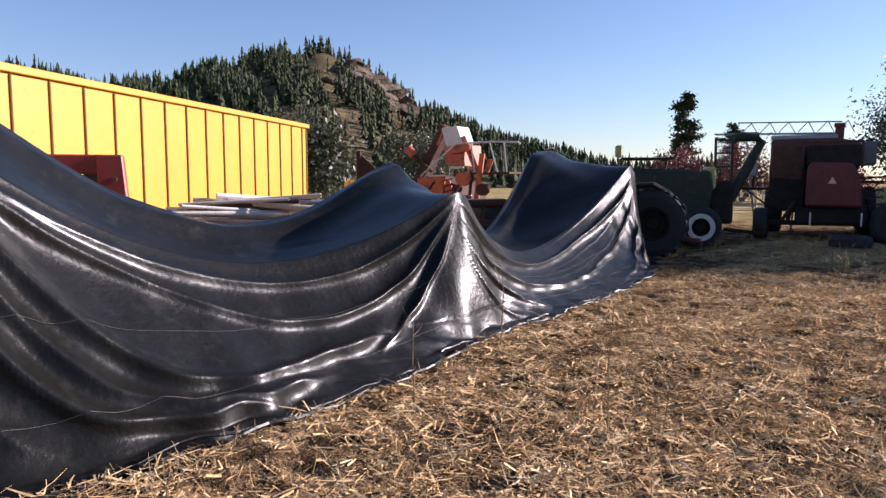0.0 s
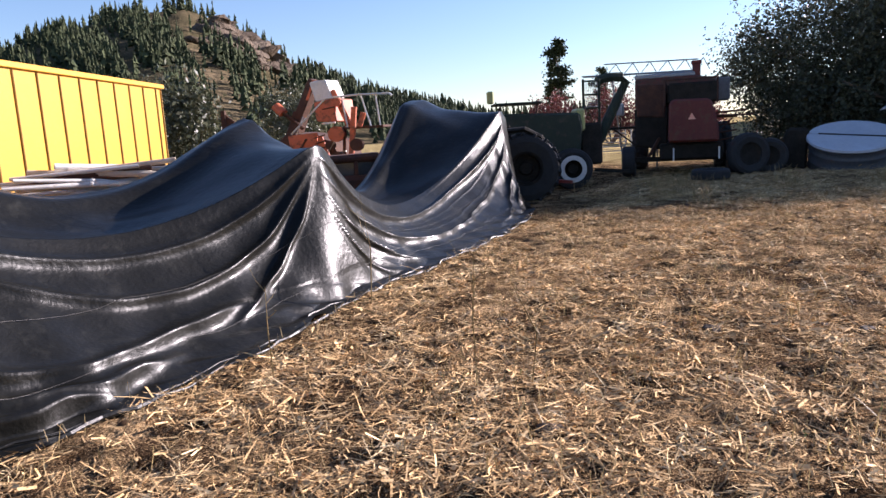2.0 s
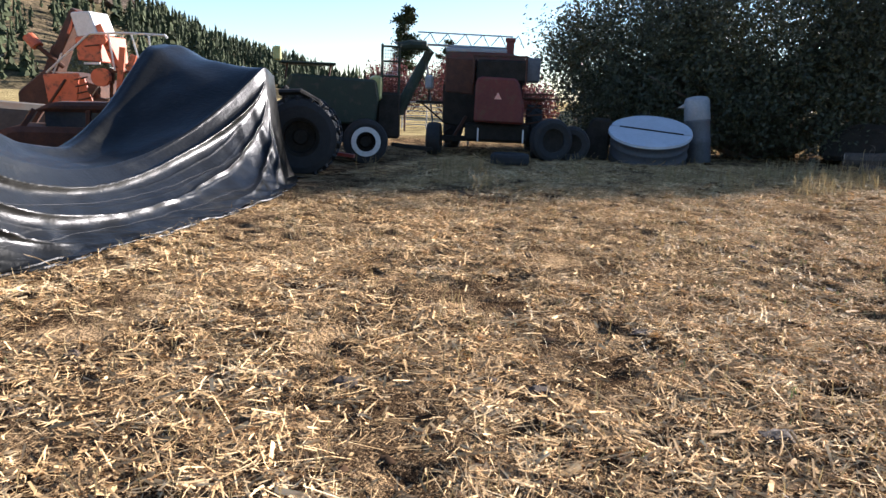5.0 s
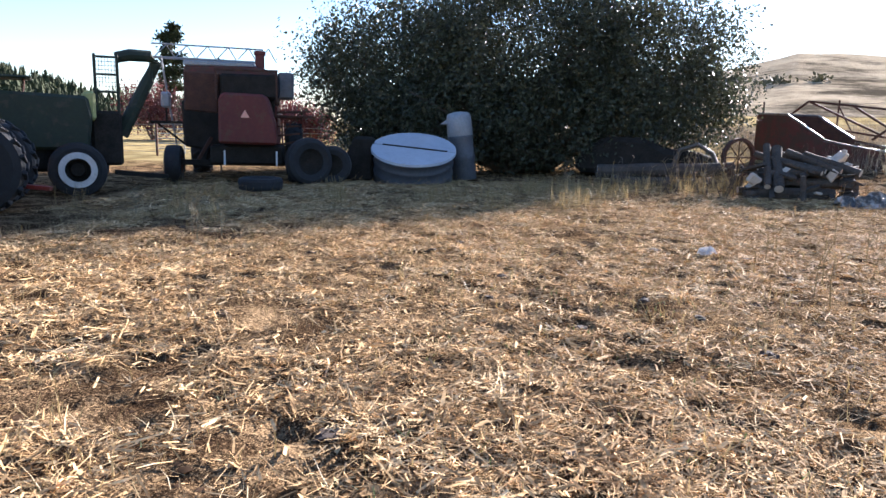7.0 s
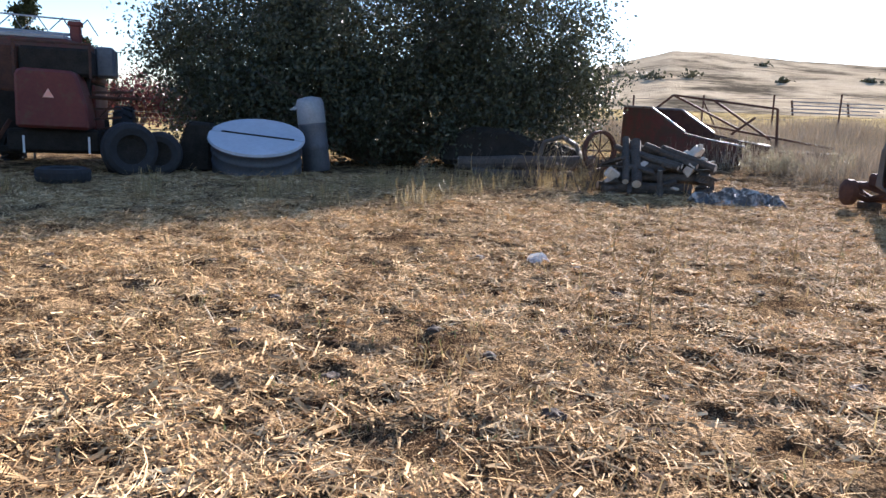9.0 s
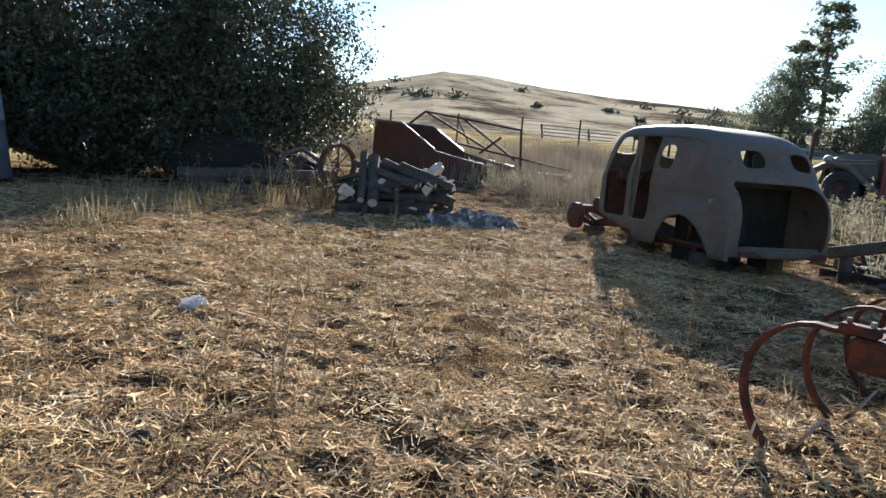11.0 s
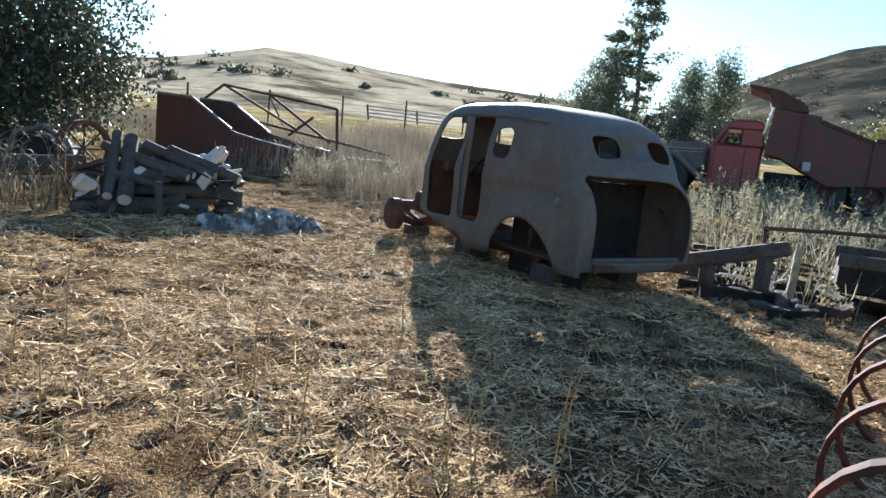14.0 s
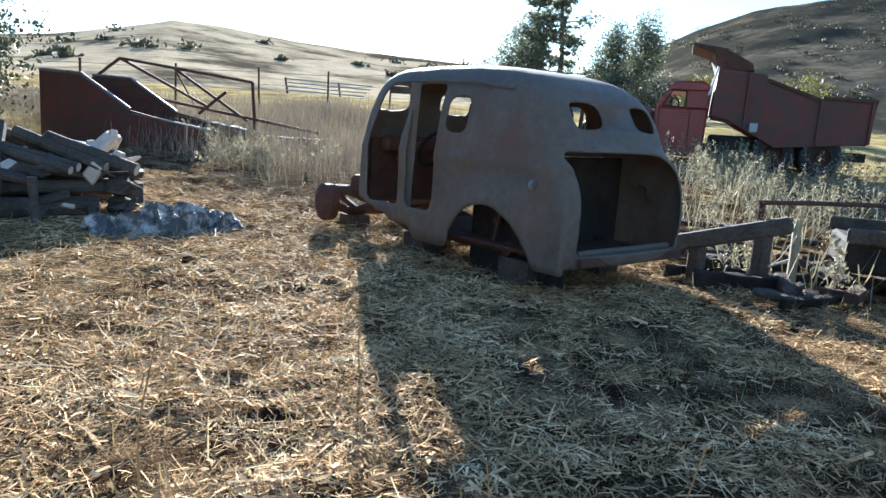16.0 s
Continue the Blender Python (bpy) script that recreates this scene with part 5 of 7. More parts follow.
# ---- the old car shell ----
def car_shell():
    t = thing("old_car_shell", pose(9.35, 10.02, -0.04, 0, 0, 2) @ Matrix.Diagonal((1.03, 1.03, 1.145, 1)), "stripped rusty vintage sedan body without doors glass or boot lid", "car")
    # outline of the top seen from the side: y from the tail, z; half width there
    prof = [(-0.06, 0.28, 0.76), (-0.1, 0.42, 0.8), (-0.12, 0.6, 0.82), (-0.11, 0.8, 0.82), (-0.07, 0.94, 0.82), (0.0, 1.04, 0.82), (0.12, 1.12, 0.82), (0.18, 1.2, 0.83), (0.23, 1.31, 0.84), (0.31, 1.43, 0.845), (0.45, 1.55, 0.845), (0.68, 1.64, 0.85),
            (1.0, 1.695, 0.85), (1.4, 1.72, 0.85), (1.9, 1.72, 0.85), (2.46, 1.7, 0.85), (2.68, 1.65, 0.84), (2.78, 1.53, 0.83), (2.84, 1.32, 0.82), (2.88, 1.1, 0.81), (2.9, 0.8, 0.79), (2.9, 0.4, 0.77)]
    # resample smoothly along the outline
    P = np.array(prof)
    d = np.concatenate([[0], np.cumsum(np.hypot(np.diff(P[:, 0]), np.diff(P[:, 1])))])
    n, m = 230, 190
    s = np.linspace(0, d[-1], n)
    ker = np.exp(-np.linspace(-2, 2, 17) ** 2)
    sm = [np.convolve(np.pad(np.interp(s, d, P[:, k]), 8, "edge"), ker / ker.sum(), "valid") for k in range(3)]
    th = math.pi * (0.5 - 0.5 * np.cos(np.linspace(0, math.pi, m)))
    ex = 2 / 6.6
    Y = np.repeat(sm[0][:, None], m, 1)
    cs, sn = np.cos(th), np.sin(th)
    X = -sm[2][:, None] * (np.sign(cs) * np.abs(cs) ** ex)[None, :]
    zb = 0.24
    Z = zb + (sm[1][:, None] - zb) * (np.abs(sn) ** ex)[None, :]
    X = X * (1 - 0.1 * np.clip((Z - 0.98) / 0.74, 0, 1) ** 1.25)
    # corners rounded in plan
    Y = Y + 0.17 * np.clip(np.abs(X) / 0.82, 0, 1.1) ** 4 * np.clip(1 - Y / 0.8, 0, 1) - 0.06 * np.clip(np.abs(X) / 0.82, 0, 1.1) ** 4 * np.clip((Y - 2.3) / 0.5, 0, 1)
    # belt line swell and flared wing over the back wheel
    X = X * (1 + 0.015 * np.exp(-((Z - 0.98) / 0.05) ** 2))
    wing = np.exp(-(((Y - 0.78) / 0.5) ** 2 + ((Z - 0.5) / 0.33) ** 2) ** 2)
    X = X + np.sign(X) * 0.09 * wing * (np.abs(X) > 0.5)
    X = X + 0.006 * fbm(Y * 2, Z * 2, 2.0, 3)
    keep = np.ones((n - 1, m - 1), bool)
    yc, zc, xc = [(a[:-1, :-1] + a[1:, 1:]) / 2 for a in (Y, Z, X)]

    def rr(u, v, u0, u1, v0, v1, r):
        du = np.maximum(np.maximum(u0 + r - u, u - u1 + r), 0)
        dv = np.maximum(np.maximum(v0 + r - v, v - v1 + r), 0)
        return np.hypot(du, dv) < r

    side = np.abs(xc) > 0.42
    # doors are gone on the yard side; on the far side only the glass is
    for low, lim in ((0.5, xc < 0), (1.2, xc > 0)):
        keep &= ~(side & lim & rr(yc + 0.35 * np.maximum(zc - 1.05, 0), zc, 2.12, 2.66, low, 1.54, 0.07))
        keep &= ~(side & lim & rr(yc, zc, 1.58, 2.0, low, 1.55, 0.07))
    keep &= ~(side & rr(yc, zc, 1.2, 1.5, 1.16, 1.46, 0.1))
    keep &= ~(side & (xc > 0) & (rr(yc, zc, 2.25, 2.6, 0.62, 0.8, 0.08) | rr(yc, zc, 1.75, 2.05, 0.66, 0.74, 0.035)))
    keep &= ~(side & (xc < 0) & (np.hypot(yc - 0.82, (zc - 0.2) * 1.1) < 0.5))
    keep &= ~(side & (zc < 0.26 + 0.22 * (yc - 1.7)) & (yc > 1.7))
    tail = (np.abs(xc) < 0.78) & (yc < 0.85)
    keep &= ~(tail & rr(xc, zc, -0.71, 0.3, 0.38, 1.1, 0.05))
    keep &= ~(tail & rr(xc, zc, -0.3, 0.66, 0.38, 1.1, 0.05 + 0.27 * (zc > 0.7)))
    for sgn in (-1, 1):
        keep &= ~(tail & rr(xc * sgn, zc, 0.04, 0.56, 1.25, 1.45, 0.07) & (yc > 0.1))
    front = (yc > 2.2) & (np.abs(xc) < 0.66)
    for sgn in (-1, 1):
        keep &= ~(front & rr(xc * sgn, zc, 0.03, 0.64, 1.32, 1.56, 0.06))
    rs = np.random.RandomState(5)
    for k in range(10):
        cy, cz, r = rs.uniform(0.2, 2.7), rs.uniform(0.3, 0.75), rs.uniform(0.015, 0.045)
        keep &= ~(side & (np.hypot(yc - cy, zc - cz) < r))
    i = np.arange(n * m).reshape(n, m)
    q = np.stack([i[:-1, :-1], i[1:, :-1], i[1:, 1:], i[:-1, 1:]], -1)[keep]
    co = soften_rim(np.stack([X, Y, Z], -1).reshape(-1, 3), q.tolist())
    me = mesh_from("body", co.tolist(), q.tolist(), M_CARBODY, True)
    ob = new("body", me)
    ob.parent = t
    tagged(ob, "dull brown-grey rusted steel body shell")
    sol = ob.modifiers.new("sheet", "SOLIDIFY")
    sol.thickness, sol.offset = 0.014, -1
    # floor, cowl, dash, inner parts, and two panels added to stop light
    part("floor_pan", bx(1.4, 2.3, 0.03, (0, 1.2, 0.32)), M_RUST, t)
    part("firewall", bx(1.42, 0.03, 0.6, (0, 2.8, 0.76)), M_RUST, t)
    part("steering_wheel", lathe([(0.18, -0.012), (0.205, -0.012), (0.205, 0.012), (0.18, 0.012)], 24, closed=True), M_DARK, t).matrix_local = pose(-0.36, 2.18, 1.0, 35, 0, 0)
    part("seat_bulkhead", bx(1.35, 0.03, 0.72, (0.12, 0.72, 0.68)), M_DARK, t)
    # coloured near black for the shadow inside the wheel arch
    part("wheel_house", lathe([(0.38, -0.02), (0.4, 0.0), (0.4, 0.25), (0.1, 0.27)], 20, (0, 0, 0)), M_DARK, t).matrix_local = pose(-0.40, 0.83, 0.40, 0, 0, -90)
    # added panel: stops sun through the arch and keeps it dark
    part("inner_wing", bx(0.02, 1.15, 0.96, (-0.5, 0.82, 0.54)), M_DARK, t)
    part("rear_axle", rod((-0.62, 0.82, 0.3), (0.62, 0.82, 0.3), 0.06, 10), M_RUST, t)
    # added panel: keeps sun through the quarter window off the car's shadow
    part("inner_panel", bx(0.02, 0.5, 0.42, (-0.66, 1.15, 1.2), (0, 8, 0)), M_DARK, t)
    part("dashboard", bx(1.3, 0.14, 0.14, (0, 2.66, 1.02), bev=0.03), M_RUST, t)
    part("parcel_shelf", bx(1.25, 0.5, 0.02, (0, 0.62, 1.12)), M_RUST, t)
    part("seat_frame", merge(beam((-0.6, 1.0, 0.5), (0.6, 1.0, 0.5), 0.05, 0.05), beam((-0.6, 0.85, 0.95), (0.6, 0.85, 0.95), 0.04, 0.04), *[beam((x, 1.0, 0.32), (x, 0.85, 0.97), 0.03, 0.03) for x in (-0.6, -0.2, 0.2, 0.6)]), M_RUST, t)
    for sx in (-1, 1):
        part("pillar", beam((sx * 0.80, 2.06, 0.34), (sx * 0.76, 2.03, 1.56), 0.06, 0.1), M_CARBODY, t)
    part("gutter", sweep([(-0.745, 0.75, 1.53), (-0.76, 1.3, 1.575), (-0.76, 1.9, 1.58), (-0.755, 2.4, 1.56)], 0.012, 6), M_CARBODY, t)
    part("boot_sill", bx(1.3, 0.06, 0.1, (0, 0.03, 0.36), bev=0.02), M_CARBODY, t)
    part("rear_bumper_iron", beam((-0.7, -0.06, 0.34), (0.7, -0.06, 0.33), 0.04, 0.07), M_RUST, t)
    part("fuel_filler", lathe([(0.02, -0.02), (0.04, -0.02), (0.04, 0.02), (0.02, 0.02)], 12, (-0.86, 0.35, 0.85)), M_STEEL, t)
    # chassis rails to the front axle
    for sx in (-0.36, 0.36):
        part("chassis_rail", sweep([(sx * 1.3, 0.2, 0.3), (sx * 1.3, 2.4, 0.27), (sx, 3.0, 0.38), (sx, 3.7, 0.46), (sx, 4.0, 0.44)], 0.06, 8), M_RUST, t)
        part("leaf_spring", sweep([(sx * 1.05, 3.0, 0.42), (sx * 1.05, 3.5, 0.28), (sx * 1.05, 3.95, 0.4)], 0.035, 6), M_RUST, t)
    part("front_axle", sweep([(-0.72, 3.55, 0.34), (-0.45, 3.55, 0.26), (0.45, 3.55, 0.26), (0.72, 3.55, 0.34)], 0.045, 8), M_RUST, t)
    for sx in (-1, 1):
        hub = part("hub", lathe([(0.02, -0.1), (0.1, -0.1), (0.19, -0.05), (0.19, 0.05), (0.06, 0.1), (0.02, 0.13)], 20), M_RUST, t, "rusty brake drum without wheel")
        hub.matrix_local = pose(sx * 0.76, 3.55, 0.36, 0, 0, 90 * sx)
    part("cross_member", beam((-0.42, 3.1, 0.42), (0.42, 3.1, 0.42), 0.12, 0.1), M_RUST, t)
    part("steering_box", bx(0.16, 0.3, 0.2, (-0.42, 3.35, 0.55), (0, 0, 10), bev=0.04), M_RUST, t)
    part("steering_rod", rod((-0.42, 3.3, 0.6), (-0.35, 2.4, 1.05), 0.02, 8), M_RUST, t)
    for sx in (-0.5, 0.5):
        part("support_block", bx(0.3, 0.35, 0.24, (sx, 0.7, 0.12)), M_LOG, t)
        part("support_block", bx(0.3, 0.3, 0.24, (sx, 2.1, 0.12)), M_LOG, t)
        part("support_block", bx(0.24, 0.3, 0.22, (sx * 0.75, 3.55, 0.11)), M_LOG, t)
    return t


car_shell()


# ---- timber and pipes right of the car ----
def gz(x, y):
    return float(ground_z(x, y))


def timber_bench():
    t = thing("timber_beam", pose(0, 0, 0), "weathered heavy timber beam on short posts", "timber")
    part("beam", beam((10.42, 10.28, 0.36), (10.98, 9.4, 0.66), 0.15, 0.16, 0.03), M_LOG, t)
    for x, y, z in ((10.55, 10.08, 0.36), (10.86, 9.6, 0.54)):
        part("post", bx(0.14, 0.14, z - gz(x, y) + 0.05, (x, y, (z + gz(x, y) - 0.05) / 2), bev=0.02), M_LOG, t)
    part("hook", sweep([(10.2, 10.45, 0.75), (10.15, 10.55, 0.9), (10.35, 10.5, 0.8)], 0.015, 6), M_RUST, t)
    p = thing("steel_bar", pose(0, 0, 0), "long thin rusty steel bar", "bar")
    part("bar", sweep([(10.9, 9.72, 0.83), (11.5, 9.3, 0.86), (13.2, 8.2, 0.9)], 0.022, 8), M_RUST, p)
    part("stay", beam((12.8, 8.45, gz(12.8, 8.45) - 0.02), (12.8, 8.45, 0.88), 0.05, 0.05), M_RUST, p)
    part("stay", beam((10.95, 9.7, gz(10.95, 9.7) - 0.02), (10.95, 9.7, 0.83), 0.05, 0.05), M_RUST, p)
    q = thing("bent_rod", pose(0, 0, 0), "dark bent rod lying behind the car", "rod")
    part("rod", sweep([(10.35, 11.6, 0.75), (10.9, 11.0, 0.45), (11.6, 10.4, 0.3), (12.4, 9.8, 0.22), (13.0, 9.4, gz(13, 9.4))], 0.018, 6), M_RUST, q)
    w = thing("peeling_branch", pose(0, 0, 0), "pale peeling birch branch leaning on scrap", "branch")
    part("branch", sweep([(11.0, 9.35, 0.0), (11.15, 9.42, 0.3), (11.3, 9.5, 0.58), (11.36, 9.5, 0.68)], [0.045, 0.045, 0.04, 0.03], 8), M_SAGE, w)
    part("twig", sweep([(11.0, 9.4, 0.32), (10.85, 9.6, 0.2)], 0.012, 5), M_CUT, w)
    b = thing("scrap_trailer", pose(11.75, 8.95, 0.0, 0, 0, -60), "dark low scrap trailer bed with a wooden edge", "trailer")
    part("bed", bx(2.4, 1.1, 0.3, (0.9, 0.1, 0.42), bev=0.03), M_DARK, b)
    part("edge_board", bx(2.45, 0.08, 0.14, (0.9, -0.5, 0.62), bev=0.02), M_LOG, b)
    part("edge_board", bx(2.45, 0.08, 0.14, (0.9, 0.68, 0.62), bev=0.02), M_LOG, b)
    wheel(b, (0.5, -0.62, 0.30), 0.30, 0.18, 0.55, M_RUST)
    wheel(b, (1.6, -0.62, 0.30), 0.30, 0.18, 0.55, M_RUST)
    part("skid", bx(0.2, 0.9, 0.3, (1.9, 0.1, 0.15)), M_LOG, b)


timber_bench()


def ground_scrap():
    """Dark boards, poles and roots lying behind the car."""
    rs = random.Random(77)
    for k in range(16):
        x, y = rs.uniform(10.6, 13.6), rs.uniform(8.6, 11.6)
        L, w = rs.uniform(0.5, 1.5), rs.uniform(0.05, 0.14)
        ob = tagged(part("scrap_board", bx(L, w, rs.uniform(0.03, 0.1), bev=0.012), M_LOG if k % 3 else M_RUST, None), "dark weathered scrap board lying in the weeds", "board", "scrap boards behind the car")
        ob.matrix_world = pose(x, y, gz(x, y) + 0.07, rs.uniform(-8, 8), rs.uniform(-7, 7), rs.uniform(0, 180))


ground_scrap()


def scrap_clutter():
    """Dark lumps of timber and root under and round the beam."""
    rs = random.Random(31)
    for k in range(26):
        x, y = rs.uniform(10.35, 12.3), rs.uniform(8.9, 10.7)
        L, w = rs.uniform(0.2, 0.9), rs.uniform(0.05, 0.15)
        b = bx(L, w, rs.uniform(0.06, 0.16), bev=0.015)
        bmesh.ops.subdivide_edges(b, edges=[e for e in b.edges if e.calc_length() > 0.25], cuts=3, use_grid_fill=True)
        for v in b.verts:
            v.co += noise.noise_vector(v.co * 6 + Vector((k * 3.1, 0, 0))) * 0.05
        ob = tagged(part("timber_offcut", b, M_DARK if k % 3 else M_LOG, None), "dark rotten timber offcut lying by the beam", "timber", "timber offcuts by the beam")
        ob.matrix_world = pose(x, y, gz(x, y) + 0.06, rs.uniform(-10, 10), rs.uniform(-9, 9), rs.uniform(0, 180))


scrap_clutter()


# ---- red tipper lorry ----
def tipper():
    g = 0.7
    t = thing("red_tipper_lorry", pose(19.2, 16.5, 0, 0, 0, -57), "old red tipper lorry with a rusty raised steel body", "truck")
    W = 1.7
    part("cab", prism([(-0.32, g + 0.25), (0.86, g + 0.25), (0.9, 2.1), (-0.3, 2.1)], W, W / 2, 0.05), M_REDB, t, "faded red cab, window without glass")
    part("cab_rear", prism([(0.38, 2.09), (0.9, 2.09), (0.88, 2.5), (0.38, 2.5)], W, W / 2, 0.02), M_REDB, t)
    part("cab_roof", prism([(-0.06, 2.47), (0.88, 2.47), (0.86, 2.66), (0.7, 2.73), (0.2, 2.72), (0.0, 2.62)], W, W / 2, 0.05), M_REDB, t)
    for y in (0.03, W - 0.03):
        part("cab_pillar", beam((-0.26, y, 2.08), (0.0, y, 2.52), 0.06, 0.07), M_REDB, t)
    part("steering_wheel", lathe([(0.17, -0.012), (0.2, -0.012), (0.2, 0.012), (0.17, 0.012)], 20, closed=True), M_DARK, t).matrix_local = pose(0.12, 0.5, 2.16, 0, 0, 60)
    part("window_frame", merge(beam((-0.14, -0.02, 2.12), (0.38, -0.02, 2.1), 0.03, 0.03), beam((0.38, -0.02, 2.1), (0.37, -0.02, 2.48), 0.03, 0.03), beam((-0.14, -0.02, 2.12), (0.05, -0.02, 2.48), 0.03, 0.03), beam((0.05, -0.02, 2.48), (0.37, -0.02, 2.48), 0.03, 0.03)), M_DARK, t)
    for x in (-0.2, 0.5):
        part("door_seam", beam((x, -0.008, 1.05), (x, -0.008, 2.08), 0.012, 0.02), M_DARK, t)
    part("door_handle", rod((0.36, -0.05, 1.95), (0.46, -0.05, 1.95), 0.015, 8), M_STEEL, t)
    part("running_board", bx(1.3, 0.25, 0.05, (0.3, -0.02, 0.98), bev=0.01), M_RUST, t)
    part("bonnet", prism([(-1.6, 1.35), (-0.3, 1.3), (-0.3, 2.1), (-0.9, 2.12), (-1.5, 2.02), (-1.63, 1.8)], 0.95, W / 2, 0.14), M_CARBODY, t, "dull faded bonnet")
    for k in range(2):
        part("bonnet_trim", beam((-1.4, W / 2 - 0.49, 1.82 + 0.08 * k), (-0.5, W / 2 - 0.49, 1.86 + 0.08 * k), 0.02, 0.025), M_STEEL, t)
    for y in (0.1, W - 0.1):
        part("wing", sweep([(-2.0, y, 1.2), (-1.9, y, 1.58), (-1.55, y, 1.78), (-1.1, y, 1.72), (-0.65, y, 1.35), (-0.3, y, 1.1)], [0.16, 0.2, 0.22, 0.22, 0.2, 0.14], 10, 0.45), M_CARBODY, t, "rounded front wing")
    part("radiator", bx(0.12, 0.7, 0.75, (-1.66, W / 2, 1.6), bev=0.05), M_DARK, t)
    part("headlight", lathe([(0.02, -0.1), (0.1, -0.08), (0.13, 0.05), (0.02, 0.06)], 16, (-1.62, 0.15, 1.88)), M_STEEL, t)
    part("headlight", lathe([(0.02, -0.1), (0.1, -0.08), (0.13, 0.05), (0.02, 0.06)], 16, (-1.62, W - 0.15, 1.88)), M_STEEL, t)
    part("mirror_arm", rod((-0.28, -0.05, 2.1), (-0.34, -0.2, 2.5), 0.012, 6), M_STEEL, t)
    side = [(0.95, 1.95), (1.35, 1.85), (2.4, 1.3), (4.28, 1.5), (4.34, 2.42), (3.28, 2.46), (3.2, 2.38), (2.1, 2.76), (2.05, 2.92), (1.02, 3.02)]
    for y in (-0.13, W + 0.13):
        part("body_side", prism(side, 0.06, y, 0.008), M_MAROON, t, "rust-red steel side plate")
    part("body_floor", beam((1.0, W / 2, 1.92), (4.25, W / 2, 1.5), W + 0.2, 0.06), M_RUST, t)
    part("body_front", beam((0.98, W / 2, 1.95), (1.04, W / 2, 3.0), W + 0.2, 0.05), M_MAROON, t)
    part("tail_gate", bx(0.05, W + 0.2, 0.92, (4.28, W / 2, 1.97)), M_MAROON, t)
    part("cab_shield", prism([(0.37, 3.52), (0.4, 3.58), (1.1, 3.48), (1.72, 3.16), (1.78, 2.98), (0.99, 3.0), (0.86, 3.36)], W + 0.2, W / 2, 0.015), M_RUST, t, "dark rusty cab shield")
    part("top_rail", beam((2.08, -0.17, 2.8), (3.22, -0.17, 2.4), 0.06, 0.08), M_RUST, t)
    part("top_rail", beam((3.24, -0.17, 2.46), (4.34, -0.17, 2.44), 0.06, 0.08), M_RUST, t)
    for x, z0, z1 in ((1.7, 1.72, 2.93), (3.24, 1.42, 2.44), (4.26, 1.5, 2.42)):
        part("body_rib", beam((x, -0.18, z0), (x, -0.18, z1), 0.06, 0.07), M_MAROON, t)
    part("hoist_bracket", bx(0.18, 0.1, 0.22, (1.9, -0.2, 1.72), bev=0.02), M_GALV, t)
    # added dark mass that fills the bright gap below the body with shade
    part("sub_frame", bx(2.7, 1.3, 0.6, (2.35, W / 2, 1.22), bev=0.04), M_DARK, t)
    part("chassis", bx(6.0, 0.8, 0.2, (1.4, W / 2, g + 0.5)), M_DARK, t)
    part("toolbox", bx(0.6, 0.3, 0.3, (1.5, 0.0, 1.3), bev=0.02), M_DARK, t)
    for x in (-1.2, 2.4, 3.4):
        for y in (0.05, W - 0.05):
            wheel(t, (x, y, g + 0.45), 0.46, 0.25, 0.55, M_RUST)
    part("lift_post", rod((0.86, -0.18, 2.4), (1.0, -0.18, 3.05), 0.025, 8), M_WHITE, t)
    return t


tipper()


def dark_lorry():
    t = thing("derelict_lorry", pose(17.0, 19.0, 0.75, 0, 0, -50), "derelict dark lorry cab with an upright exhaust pipe", "truck")
    part("cab", prism([(-0.4, 0.35), (1.1, 0.35), (1.1, 1.1), (0.95, 1.3), (-0.3, 1.3)], 1.5, 0.75, 0.08), M_DARK, t)
    part("roll_frame", sweep([(-0.2, 0.1, 1.3), (-0.1, 0.1, 1.75), (0.7, 0.1, 1.75), (0.9, 0.1, 1.3)], 0.03, 6), M_DARK, t)
    part("bed", bx(3.0, 1.6, 0.12, (-2.1, 0.75, 0.75), bev=0.02), M_RUST, t)
    part("stake", bx(0.06, 0.06, 0.7, (-0.9, 0.0, 1.1)), M_RUST, t)
    part("stake", bx(0.06, 0.06, 0.7, (-2.4, 0.0, 1.1)), M_RUST, t)
    part("side_board", bx(2.8, 0.05, 0.18, (-2.1, 0.0, 1.35)), M_LOG, t)
    part("exhaust_pipe", merge(rod((1.3, 0.2, 0.5), (1.35, 0.2, 1.75), 0.05, 10), rod((1.35, 0.2, 1.75), (1.42, 0.2, 1.9), 0.07, 10)), M_RUST, t)
    for x in (0.5, -2.8):
        wheel(t, (x, 0.0, 0.42), 0.42, 0.22, 0.55, M_RUST)
        wheel(t, (x, 1.5, 0.42), 0.42, 0.22, 0.55, M_RUST)
    return t


dark_lorry()


